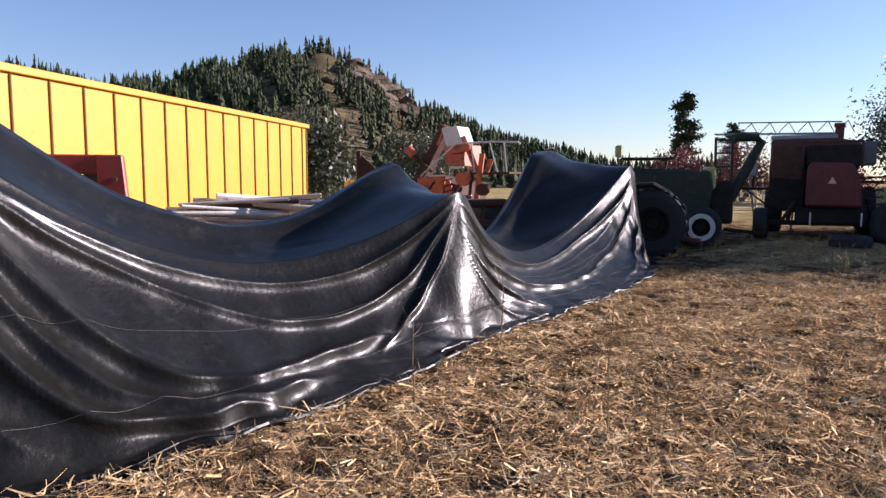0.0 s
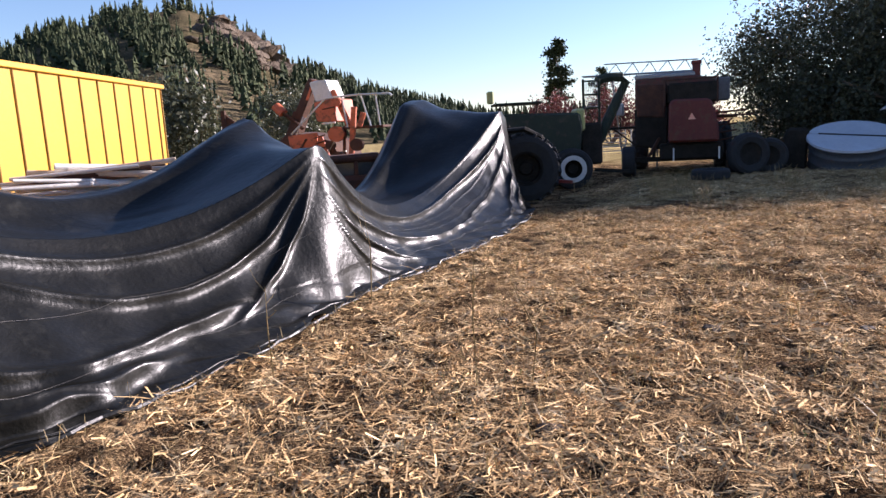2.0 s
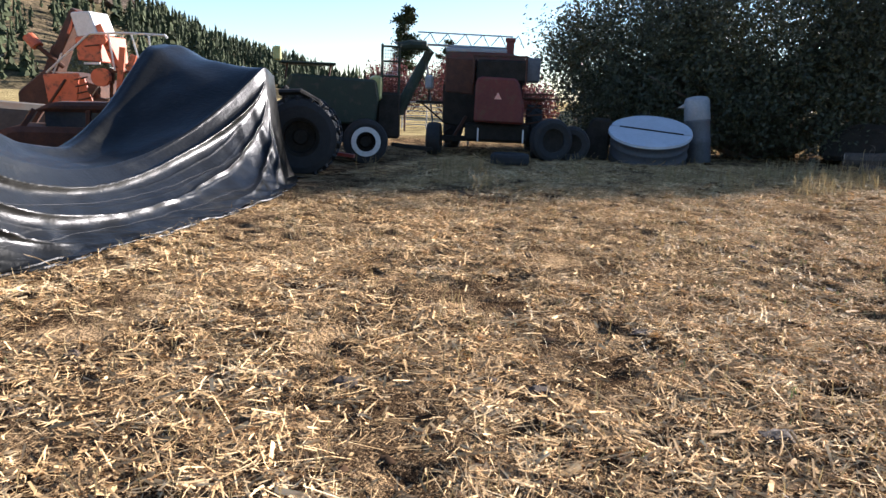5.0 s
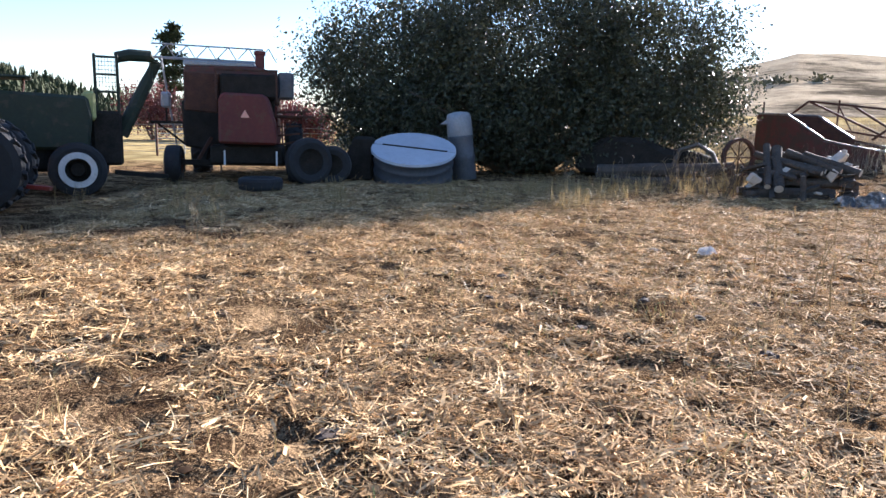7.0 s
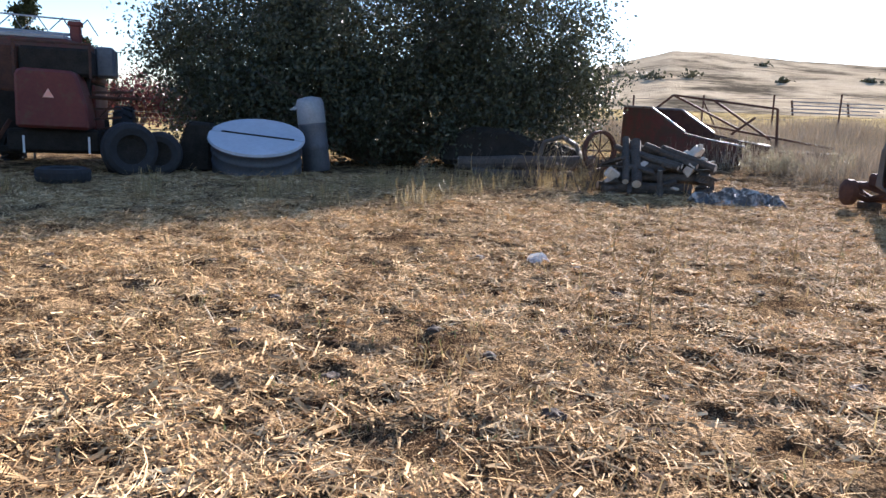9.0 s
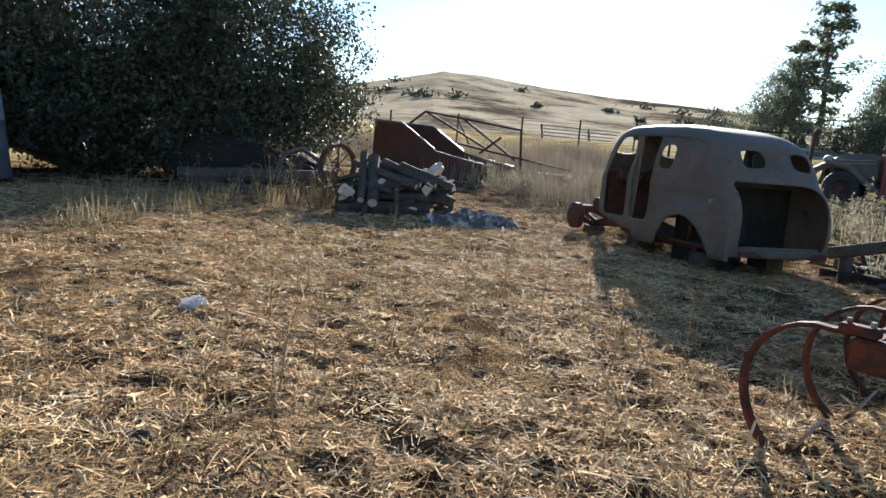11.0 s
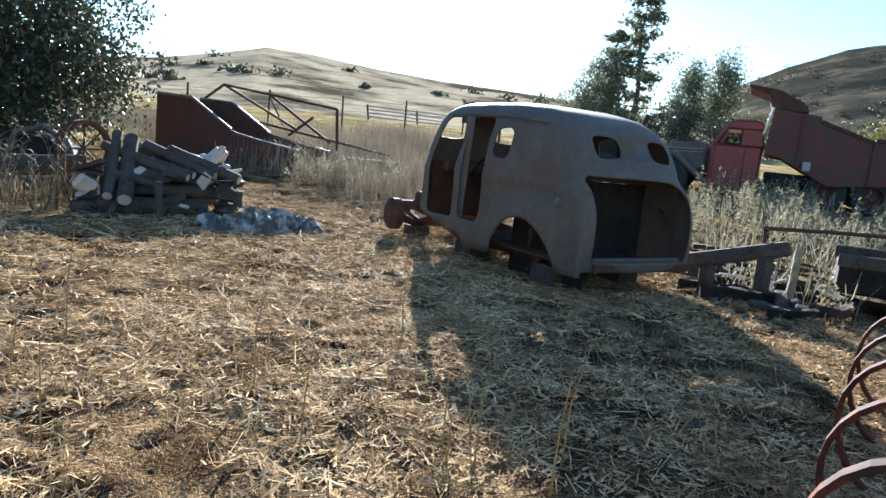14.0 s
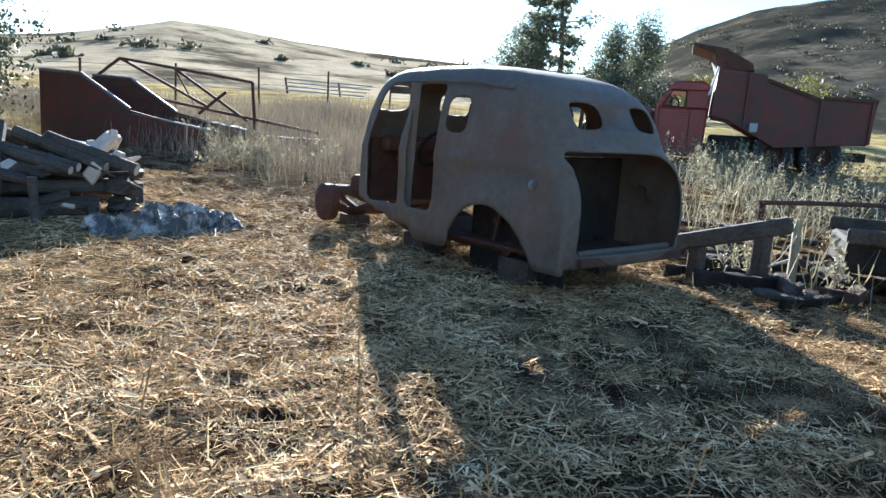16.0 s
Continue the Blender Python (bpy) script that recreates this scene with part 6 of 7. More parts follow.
# ---- rusty scoop body ----
def scoop():
    t = thing("rusty_loader_body", pose(7.0, 22.7, 0.0, 0, 0, -52), "rust-red steel scoop body with an angle-iron frame", "machine")
    sidep = [(0.0, 0.45), (1.4, 0.35), (3.7, 0.12), (3.75, 0.9), (2.05, 1.2), (0.95, 1.82), (0.0, 1.86)]
    for y in (0.0, 1.5):
        part("side_plate", prism(sidep, 0.05, y, 0.008), M_MAROON if y == 0 else M_RUST, t)
        part("edge_angle", sweep([(0.0, y, 1.88), (0.95, y, 1.85), (2.05, y, 1.22)], 0.035, 6), M_STEEL, t, "bright worn top edge")
        part("edge_angle", sweep([(2.1, y, 1.14), (3.78, y, 0.92)], 0.03, 6), M_STEEL, t, "bright worn top edge")
    part("floor_plate", bx(3.6, 1.5, 0.05, (1.8, 0.75, 0.35), (0, 4, 0)), M_RUST, t)
    part("back_plate", bx(0.05, 1.5, 1.3, (0.03, 0.75, 1.15)), M_MAROON, t)
    pts = [((0.3, 2.0, 2.3), (3.4, 2.3, 1.95)), ((0.3, 2.0, 2.3), (-0.4, 1.8, 1.7)), ((3.4, 2.3, 1.95), (3.5, 2.3, 0.7)), ((-0.4, 1.8, 1.7), (3.5, 2.3, 1.15)), ((0.3, 2.0, 2.3), (2.4, 2.2, 1.35)), ((1.6, 2.1, 2.15), (3.3, 2.3, 1.1)), ((3.5, 2.3, 1.15), (4.9, 2.5, 0.95)), ((-0.4, 1.8, 1.7), (-0.4, 1.8, 0.55)), ((2.4, 1.8, 1.2), (3.0, 1.9, 1.7))]
    for p, q in pts:
        part("frame_bar", beam(p, q, 0.05, 0.06), M_RUST, t)
    part("tail_wheel_box", bx(1.5, 0.6, 0.45, (4.4, 2.3, 0.6), bev=0.04), M_DARK, t)
    return t


scoop()


# ---- wood pile ----
def log_thing(p, q, r, label, group="", mtl=None, name="log"):
    rs = random.Random(int(abs(p[0] * 97 + p[1] * 31 + q[2] * 71) * 100))
    p, q = Vector(p), Vector(q)
    pts = [p.lerp(q, k / 5) + Vector((rs.uniform(-1, 1), rs.uniform(-1, 1), rs.uniform(-1, 1))) * r * 0.12 for k in range(6)]
    t = thing(name, pose(0, 0, 0), label, "log", group)
    part("bark", sweep(pts, [r * rs.uniform(0.92, 1.05) for _ in range(6)], 10), mtl or M_LOG, t)
    d = (pts[-1] - pts[-2]).normalized()
    part("cut_end", sweep([pts[-1] - d * 0.004, pts[-1] + d * 0.006], r * 0.86, 10), M_CUT, t, "pale sawn end")
    d = (pts[0] - pts[1]).normalized()
    part("cut_end", sweep([pts[0] - d * 0.004, pts[0] + d * 0.006], r * 0.86, 10), M_CUT, t, "pale sawn end")
    return t


def wood_pile():
    rs = random.Random(21)
    G = "heap of logs and firewood"
    # stacked low rows
    for row, (z, n) in enumerate(((0.13, 6), (0.34, 5), (0.53, 3))):
        for k in range(n):
            yk = 15.2 + k * 0.2 + row * 0.1
            log_thing((4.85 + rs.uniform(-0.2, 0.5), yk + rs.uniform(-0.1, 0.1), z + rs.uniform(-0.03, 0.05)), (6.5 + rs.uniform(-0.6, 0.2), yk + rs.uniform(-0.14, 0.14), z + rs.uniform(-0.03, 0.05)), rs.uniform(0.08, 0.135), "dark weathered log stacked in a low heap", G)
    # leaning poles
    log_thing((5.0, 15.0, 0.3), (5.25, 16.1, 1.06), 0.07, "grey pole leaning upright on the wood heap", G)
    log_thing((5.2, 14.95, 0.25), (5.42, 16.0, 1.0), 0.10, "thick grey log leaning on the wood heap", G)
    log_thing((5.6, 14.75, gz(5.6, 14.75) - 0.02), (5.58, 14.85, 0.52), 0.05, "short pale post standing before the wood heap", G)
    for k in range(9):
        a = rs.uniform(0.1, 0.7)
        x0, y0 = 5.45 + 0.1 * k, 15.4 + rs.uniform(-0.15, 0.5)
        z0 = 0.53 + 0.03 * k % 0.1
        log_thing((x0 + 0.45, y0 - 0.2, z0 + 0.02), (x0 - 0.35, y0 + 0.5, z0 + 0.22 + rs.uniform(0, 0.18)), rs.uniform(0.045, 0.08), "split grey firewood pole on top of the heap", G)
    # split wood chunks at the end
    for k in range(9):
        s = rs.uniform(0.12, 0.2)
        b = bx(s * rs.uniform(0.8, 1.3), s * 0.7, s * rs.uniform(1.2, 2.0), bev=0.02)
        for v in b.verts:
            v.co += noise.noise_vector(v.co * 7 + Vector((k, 0, 0))) * 0.03
        ob = tagged(part("firewood_chunk", b, M_CUT, None), "pale split firewood chunk at the heap's end", "firewood", "split firewood")
        ob.matrix_world = pose(6.4 + rs.uniform(-0.15, 0.25), 15.5 + rs.uniform(-0.25, 0.2), 0.50 + 0.07 * k * 0.8, rs.uniform(-50, 50), rs.uniform(-50, 50), rs.uniform(0, 180))
    for x, y, r in ((6.75, 15.6, 0.16), (6.5, 15.15, 0.15)):
        log_thing((x, y, gz(x, y) - 0.02), (x + 0.03, y, 0.55), r, "upright dark log round", G)
    ch = tagged(part("firewood_chunk", bx(0.26, 0.12, 0.2, bev=0.03), M_CUT, None), "pale block of split wood on the ground heap", "firewood", "split firewood")
    ch.matrix_world = pose(4.75, 15.05, 0.42, 20, 30, 20)
    bl = log_thing((4.75, 15.1, 0.0), (4.75, 15.15, 0.33), 0.16, "upright dark log round", G)
    # sticks, bark slabs and boards thrown on the heap
    for k in range(34):
        x, y = rs.uniform(4.7, 6.6), rs.uniform(14.95, 16.0)
        L, w = rs.uniform(0.25, 0.8), rs.uniform(0.04, 0.15)
        z = (0.08 if y < 15.15 else 0.5) + rs.uniform(0, 0.16)
        b = bx(L, w, rs.uniform(0.02, 0.07), bev=0.008)
        for v in b.verts:
            v.co += noise.noise_vector(v.co * 5 + Vector((k, 2, 0))) * 0.03
        ob = tagged(part("bark_piece", b, M_CUT if k % 5 == 0 else M_LOG, None), "grey piece of bark thrown on the wood heap", "firewood", "bark pieces on the wood heap")
        ob.matrix_world = pose(x, y, z, rs.uniform(-35, 35), rs.uniform(-35, 35), rs.uniform(0, 180))
    bag = bmesh.new()
    bmesh.ops.create_icosphere(bag, subdivisions=4, radius=0.2)
    for v in bag.verts:
        v.co = Vector((v.co.x * 1.3, v.co.y, v.co.z * 0.6)) + noise.noise_vector(v.co * 6) * 0.06
    ob = tagged(part("blue_sack", bag, mat("blue_plastic", [(0.03, 0.09, 0.22), (0.08, 0.17, 0.33)], 0.4), None), "crumpled blue plastic sack in the wood heap", "sack")
    ob.matrix_world = pose(6.15, 15.75, 0.72, 0, 0, 30)


wood_pile()


def heap_cloth(name, c, sx, sy, h, mtl, label, cat, seed, f=7.0, rot=0.0):
    """A crumpled sheet lying on the ground."""
    n = 150 if sx > 0.5 else 60
    u, v = np.meshgrid(np.linspace(-1, 1, n), np.linspace(-1, 1, n), indexing="ij")
    rad = np.hypot(u, v) * (1 + 0.18 * np.sin(3 * np.arctan2(v, u) + seed) + 0.1 * np.sin(7 * np.arctan2(v, u) + 2 * seed))
    ca, sa = math.cos(radians(rot)), math.sin(radians(rot))
    lx, ly = u * sx, v * sy
    x, y = c[0] + lx * ca - ly * sa, c[1] + lx * sa + ly * ca
    body = np.clip(1 - rad ** 2.2, 0, 1)
    fold = np.abs(fbm(lx + seed + 0.1 * np.sin(ly * 9), ly * 0.7, f, 4))
    z = ground_z(x, y) + body ** 0.5 * h * (0.15 + 1.1 * np.clip(1 - 2.4 * fold, 0, 1)) - 0.05 * (body <= 0)
    return tagged(new(name, grid_mesh(name, x, y, z, mtl, False)), label, cat)


heap_cloth("crumpled_tarp", (6.7, 14.15), 0.8, 0.5, 0.22, M_BLUE, "crumpled blue-grey tarp lying beside the wood heap", "tarp", 1.0, 6.5, 5)
heap_cloth("white_plastic_bag", (2.33, 8.43), 0.11, 0.07, 0.075, M_PLASTIC, "white plastic bag lying on the straw", "bag", 2.0, 16.0, 30)


# ---- scrap under the tree ----
def scrap_row():
    t = thing("rusty_car_hulk", pose(3.2, 19.2, 0.1, 0, 0, -12), "dark rusty car hulk under the tree", "car")
    part("body", prism([(-1.6, 0.1), (1.8, 0.1), (1.9, 0.5), (1.3, 0.72), (0.6, 0.75), (0.1, 1.02), (-0.9, 1.05), (-1.4, 0.7), (-1.65, 0.5)], 1.4, 0.6, 0.12), M_DARK, t)
    part("wing", sweep([(0.8, -0.15, 0.3), (0.95, -0.15, 0.75), (1.35, -0.15, 0.9), (1.7, -0.15, 0.7), (1.85, -0.15, 0.35)], 0.12, 8, 0.5), M_CARBODY, t)
    log_thing((2.0, 17.6, 0.35), (5.0, 17.4, 0.5), 0.16, "long dark timber lying under the tree", "timbers under the tree")
    log_thing((2.3, 17.3, 0.14), (4.8, 17.0, 0.14), 0.14, "long dark timber lying under the tree", "timbers under the tree")
    log_thing((2.4, 17.75, 0.12), (4.6, 17.7, 0.12), 0.14, "long dark timber lying under the tree", "timbers under the tree")
    r = thing("steel_ring", pose(4.9, 16.75, 0, 0, 0, 25), "rusty steel wheel ring leaning on timber", "wheel")
    part("ring", lathe([(0.36, -0.05), (0.42, -0.05), (0.42, 0.05), (0.36, 0.05)], 36, (0, 0, 0.78), closed=True), M_RUST, r)
    part("spoke", merge(*[rod((0, 0, 0.78), (0.38 * math.cos(a), 0, 0.78 + 0.38 * math.sin(a)), 0.014, 6) for a in [k * math.pi / 4 for k in range(8)]]), M_RUST, r)
    part("stand", bx(0.2, 0.2, 0.4, (0, 0, 0.19)), M_LOG, r)


scrap_row()


# ---- field cultivator ----
def cultivator():
    o = Vector((5.17, 5.3, 0))
    t = thing("field_cultivator", Matrix.Translation(o) @ Matrix.Rotation(radians(24), 4, "Z"), "red spring-tooth field cultivator with curved steel shanks", "cultivator")
    # local x along the tool bars, y the way the tines trail
    zb = 0.6
    part("side_beam", bx(0.1, 2.3, 0.15, (0.0, -1.1, zb - 0.02), bev=0.01), M_CULT, t)
    for y in (0.0, -0.8, -1.7):
        part("tool_bar", bx(3.9, 0.1, 0.1, (1.95, y, zb), bev=0.01), M_CULT, t)
    part("side_beam", bx(0.1, 2.3, 0.12, (1.75, -1.1, zb - 0.1), bev=0.01), M_CULT, t)
    part("side_beam", bx(0.1, 2.3, 0.12, (3.9, -1.1, zb), bev=0.01), M_CULT, t)

    def shank(x, y, s=1.0):
        pts = []
        for k in range(15):
            a = radians(100 - k * 14.5)
            pts.append((x, y + 0.16 + 0.30 * s * math.cos(a) + 0.10 * (k / 14) ** 2, zb - 0.23 + 0.30 * s * math.sin(a) - 0.12 * max(0, k - 8) / 6))
        pts = [(x, y - 0.05, zb + 0.075)] + pts
        pts[-1] = (x, pts[-1][1] + 0.0, max(pts[-1][2], 0.05))
        bm = bmesh.new()
        w, h = 0.032, 0.011
        rings = []
        for i, p in enumerate(pts):
            p = Vector(p)
            d = (Vector(pts[min(i + 1, len(pts) - 1)]) - Vector(pts[max(i - 1, 0)])).normalized()
            nrm = Vector((1, 0, 0)).cross(d)
            rings.append([bm.verts.new(p + Vector((1, 0, 0)) * sx * w + nrm * sz * h) for sx, sz in ((-1, -1), (1, -1), (1, 1), (-1, 1))])
        for a, b in zip(rings, rings[1:]):
            for k in range(4):
                bm.faces.new((a[k], a[(k + 1) % 4], b[(k + 1) % 4], b[k]))
        bm.faces.new(rings[0][::-1])
        bm.faces.new(rings[-1])
        sh = part("shank", bm, M_CULT, t, "curved flat spring shank, worn bright on top")
        e = Vector(pts[-1])
        part("sweep_point", prism([(-0.02, -0.04), (0.02, -0.04), (0.035, 0.12), (0.0, 0.2), (-0.035, 0.12)], 0.012, 0, 0.002), M_STEEL, sh).matrix_local = Matrix.Translation(e) @ pose(0, 0, 0.0, 30, 0, 0)
        part("clamp", bx(0.075, 0.17, 0.05, (x, y, zb + 0.085), bev=0.008), M_CULT, sh)
        for dy in (-0.05, 0.05):
            part("bolt", rod((x, y + dy, zb + 0.1), (x, y + dy, zb + 0.135), 0.014, 6), M_STEEL, sh)

    for x in (0.0, 0.84, 1.55, 2.3, 3.05, 3.8):
        shank(x, 0.03)
    for x in (0.48, 1.42, 2.38, 3.3):
        shank(x, -0.8, 0.95)
    for x in (0.2, 1.15, 2.1, 3.05):
        shank(x, -1.7, 0.95)

    def coil(p, q, r=0.035, turns=13):
        p, q = Vector(p), Vector(q)
        d = q - p
        a = d.orthogonal().normalized()
        b = d.normalized().cross(a)
        n = turns * 8
        return sweep([p + d * (k / n) + (a * math.cos(k * math.pi / 4) + b * math.sin(k * math.pi / 4)) * r for k in range(n + 1)], 0.008, 5)

    for x in (1.3, 1.75, 2.3):
        part("coil_spring", coil((x, -0.25, zb + 0.1), (x + 0.12, -0.35, zb + 0.62)), M_SPRING, t, "shiny coil spring")
        part("spring_rod", rod((x - 0.01, -0.25, zb + 0.05), (x + 0.13, -0.36, zb + 0.7), 0.012, 6), M_STEEL, t)
        part("spring_bracket", prism([(x - 0.12, zb), (x + 0.1, zb), (x + 0.02, zb + 0.3), (x - 0.06, zb + 0.3)], 0.03, -0.4, 0.006), M_CULT, t)
    # upright lift mast
    mast = part("lift_mast", beam((1.3, -0.1, zb - 0.15), (1.95, 0.06, 2.42), 0.12, 0.12, 0.01), M_CULT, t, "tall leaning red mast")
    part("hook", sweep([(1.95, 0.06, 2.40), (1.87, 0.1, 2.46), (1.81, 0.1, 2.36), (1.85, 0.1, 2.28)], 0.016, 6), M_DARK, mast)
    part("eye_bolt", sweep([(2.01, 0.04, 2.3), (2.12, 0.02, 2.34), (2.11, 0.02, 2.2), (2.0, 0.04, 2.22)], 0.012, 6), M_DARK, mast)
    part("brace", beam((1.66, -0.06, 1.2), (2.2, -0.8, zb + 0.05), 0.07, 0.05), M_CULT, mast)
    for dx in (0.0, 0.03, 0.055):
        part("cable", sweep([(1.84 + dx, 0.15, 2.45), (1.66 + dx * 1.4, 0.17, 1.95), (1.4 + dx * 0.4, 0.16, 1.35), (1.12 + dx * 1.3, 0.11, 0.98), (0.72 + dx * 0.3, 0.05, 0.72)], 0.008, 6), M_STEEL if dx else M_DARK, t, "thin grey cable hanging from the mast")
    part("cylinder", rod((1.1, -0.3, zb + 0.12), (1.65, -0.25, zb + 0.3), 0.045, 12), M_DARK, t)
    part("ratchet_plate", prism([(0.7, zb), (1.05, zb), (1.02, zb + 0.22), (0.85, zb + 0.26)], 0.04, -0.12, 0.008), M_CULT, t)
    for k, (x, y) in enumerate(((1.2, -0.05), (1.62, -0.02), (2.0, -0.1), (2.4, 0.0), (1.4, -0.75), (1.9, -0.7), (2.5, -0.72))):
        part("mount_plate", prism([(x - 0.1, zb), (x + 0.12, zb), (x + 0.09, zb + 0.2 + 0.05 * (k % 3)), (x - 0.02, zb + 0.3 + 0.04 * (k % 2)), (x - 0.09, zb + 0.12)], 0.02, y - 0.08, 0.004), M_CULT, t)
        part("coil_spring", coil((x + 0.06, y - 0.16, zb + 0.08), (x + 0.2, y - 0.3, zb + 0.5), 0.03, 11), M_SPRING, t, "shiny coil spring")
        part("spring_rod", rod((x + 0.05, y - 0.15, zb + 0.05), (x + 0.22, y - 0.32, zb + 0.56), 0.011, 6), M_STEEL, t)
        part("link_arm", beam((x - 0.1, y - 0.2, zb + 0.12), (x + 0.34, y - 0.26, zb + 0.2), 0.03, 0.05), M_CULT, t)
    # brackets and spring rods by the mast
    def plate(x, outline, w=0.02):
        bm = prism([(q[0], q[1]) for q in outline], w, 0, 0.004)
        bm.transform(Matrix.Translation((x, 0, 0)) @ Matrix.Rotation(radians(90), 4, "Z"))
        return bm

    part("mast_bracket", plate(0.45, [(-0.055, 0.597), (-0.155, 0.592), (-0.166, 0.717), (-0.112, 0.85), (-0.047, 0.843), (-0.035, 0.774)]), M_CULT, t, "dark rusty triangular bracket")
    part("mast_bracket", plate(0.85, [(-0.071, 0.706), (-0.152, 0.739), (-0.12, 0.845), (-0.087, 0.936), (-0.056, 0.929)]), M_CULT, t, "dark rusty upright bracket")
    for p, q in (((1.5, -0.191, 1.097), (1.2, -0.178, 0.805)), ((1.0, -0.277, 0.744), (0.7, -0.23, 0.585))):
        p, q = Vector(p), Vector(q)
        rodp = part("spring_rod", rod(p + (p - q) * 0.1, q - (p - q) * 0.1, 0.012, 6), M_DARK, t)
        part("coil_spring", coil(p, q, 0.028, 10), M_SPRING, rodp, "worn coil spring")
        for k in range(2):
            e = p if k else q
            part("collar", lathe([(0.012, -0.02), (0.03, -0.02), (0.03, 0.02), (0.012, 0.02)], 10, tuple(e), closed=True), M_STEEL, rodp)
    part("latch_channel", merge(beam((0.9, -0.171, 0.724), (0.9, -0.273, 0.747), 0.03, 0.012), beam((0.9, -0.15, 0.787), (0.9, -0.171, 0.724), 0.03, 0.012)), M_GALV, t, "bright bent steel latch")
    part("adjusting_chain", sweep([(1.72, 0.1, 1.5), (1.8, 0.0, 1.15), (2.1, -0.15, 1.0), (2.3, -0.3, 1.1)], 0.014, 5), M_STEEL, t)
    part("rear_rail", beam((1.5, -0.45, zb + 0.25), (3.6, -0.5, zb + 0.3), 0.07, 0.07), M_CULT, t)
    for k in range(5):
        part("gusset", bx(0.14, 0.16, 0.012, (0.35 + 0.7 * k, -0.06, zb + 0.058), (0, 0, 12 * k), bev=0.002), M_CULT, t)
    for x in (0.6, 3.3):
        wheel(t, (x, -1.25, 0.30), 0.30, 0.17, 0.55, M_RUST, 0, 90)
        part("wheel_arm", beam((x + 0.14, -1.25, 0.32), (x + 0.14, -0.85, zb), 0.06, 0.05), M_CULT, t)
    return t


cultivator()


# ---- fences ----
def fence():
    t = thing("wire_fence", pose(0, 0, 0), "rusty steel post and wire fence at the foot of the hill", "fence")
    pts = [(1.5, 27.5), (4.0, 27.9), (6.4, 28.3), (9.0, 28.6), (11.6, 28.6), (14.2, 28.4), (16.6, 28.2), (19.0, 28.0), (21.4, 27.6), (24.0, 27.2), (27, 26.8)]
    rs = random.Random(2)
    tops = []
    for x, y in pts:
        g = gz(x, y)
        h = 1.35 + rs.uniform(-0.1, 0.15)
        part("post", rod((x, y, g - 0.1), (x + rs.uniform(-0.05, 0.05), y, g + h), 0.035, 6), M_RUST, t)
        tops.append((x, y, g, h))
    x, y, g, h = tops[4]
    part("brace", rod((x, y, g + 1.2), (x + 0.7, y, g), 0.03, 6), M_RUST, t)
    for f in (0.35, 0.62, 0.9):
        part("wire", sweep([(x, y, g + h * f + 0.02 * ((i % 2) * 2 - 1)) for i, (x, y, g, h) in enumerate(tops)], 0.006, 4), M_STEEL, t)
    p = thing("stacked_panels", pose(22.0, 38.5, 0), "pale slatted metal panels lying against the hill", "panel")
    for k in range(6):
        part("slat", beam((-1.9 + 0.1 * k, 0.2 * k, 2.0 + 0.19 * k), (1.9 + 0.3 * k, -0.4 + 0.2 * k, 2.0 + 0.19 * k), 0.2, 0.05), M_GALV, p)
    for x in (-1.5, 1.5):
        part("stay", beam((x, 0.3, 1.2), (x, 0.9, 3.0), 0.08, 0.08), M_RUST, p)
    f2 = thing("field_fence", pose(0, 0, 0), "wire livestock fence across the field", "fence")
    q = [(-15.0 + 2.2 * k, 24.5 + 0.35 * k) for k in range(8)]
    for x, y in q:
        part("post", rod((x, y, gz(x, y) - 0.1), (x, y, gz(x, y) + 1.25), 0.04, 6), M_RUST, f2)
    for k in range(6):
        part("wire", sweep([(x, y, gz(x, y) + 0.15 + 0.19 * k) for x, y in q], 0.008, 4), M_STEEL, f2)
    for k, (x, y) in enumerate([(-14.0, 27.0), (-11.6, 27.4)]):
        gt = thing("metal_gate", pose(x, y, gz(x, y), 0, 0, 8), "grey tubular metal field gate", "gate", "field gates")
        for j in range(6):
            part("bar", rod((0, 0, 0.2 + 0.19 * j), (2.2, 0, 0.2 + 0.19 * j), 0.022, 6), M_GALV, gt)
        for xx in (0.0, 1.1, 2.2):
            part("upright", rod((xx, 0, -0.05), (xx, 0, 1.2), 0.025, 6), M_GALV, gt)


fence()

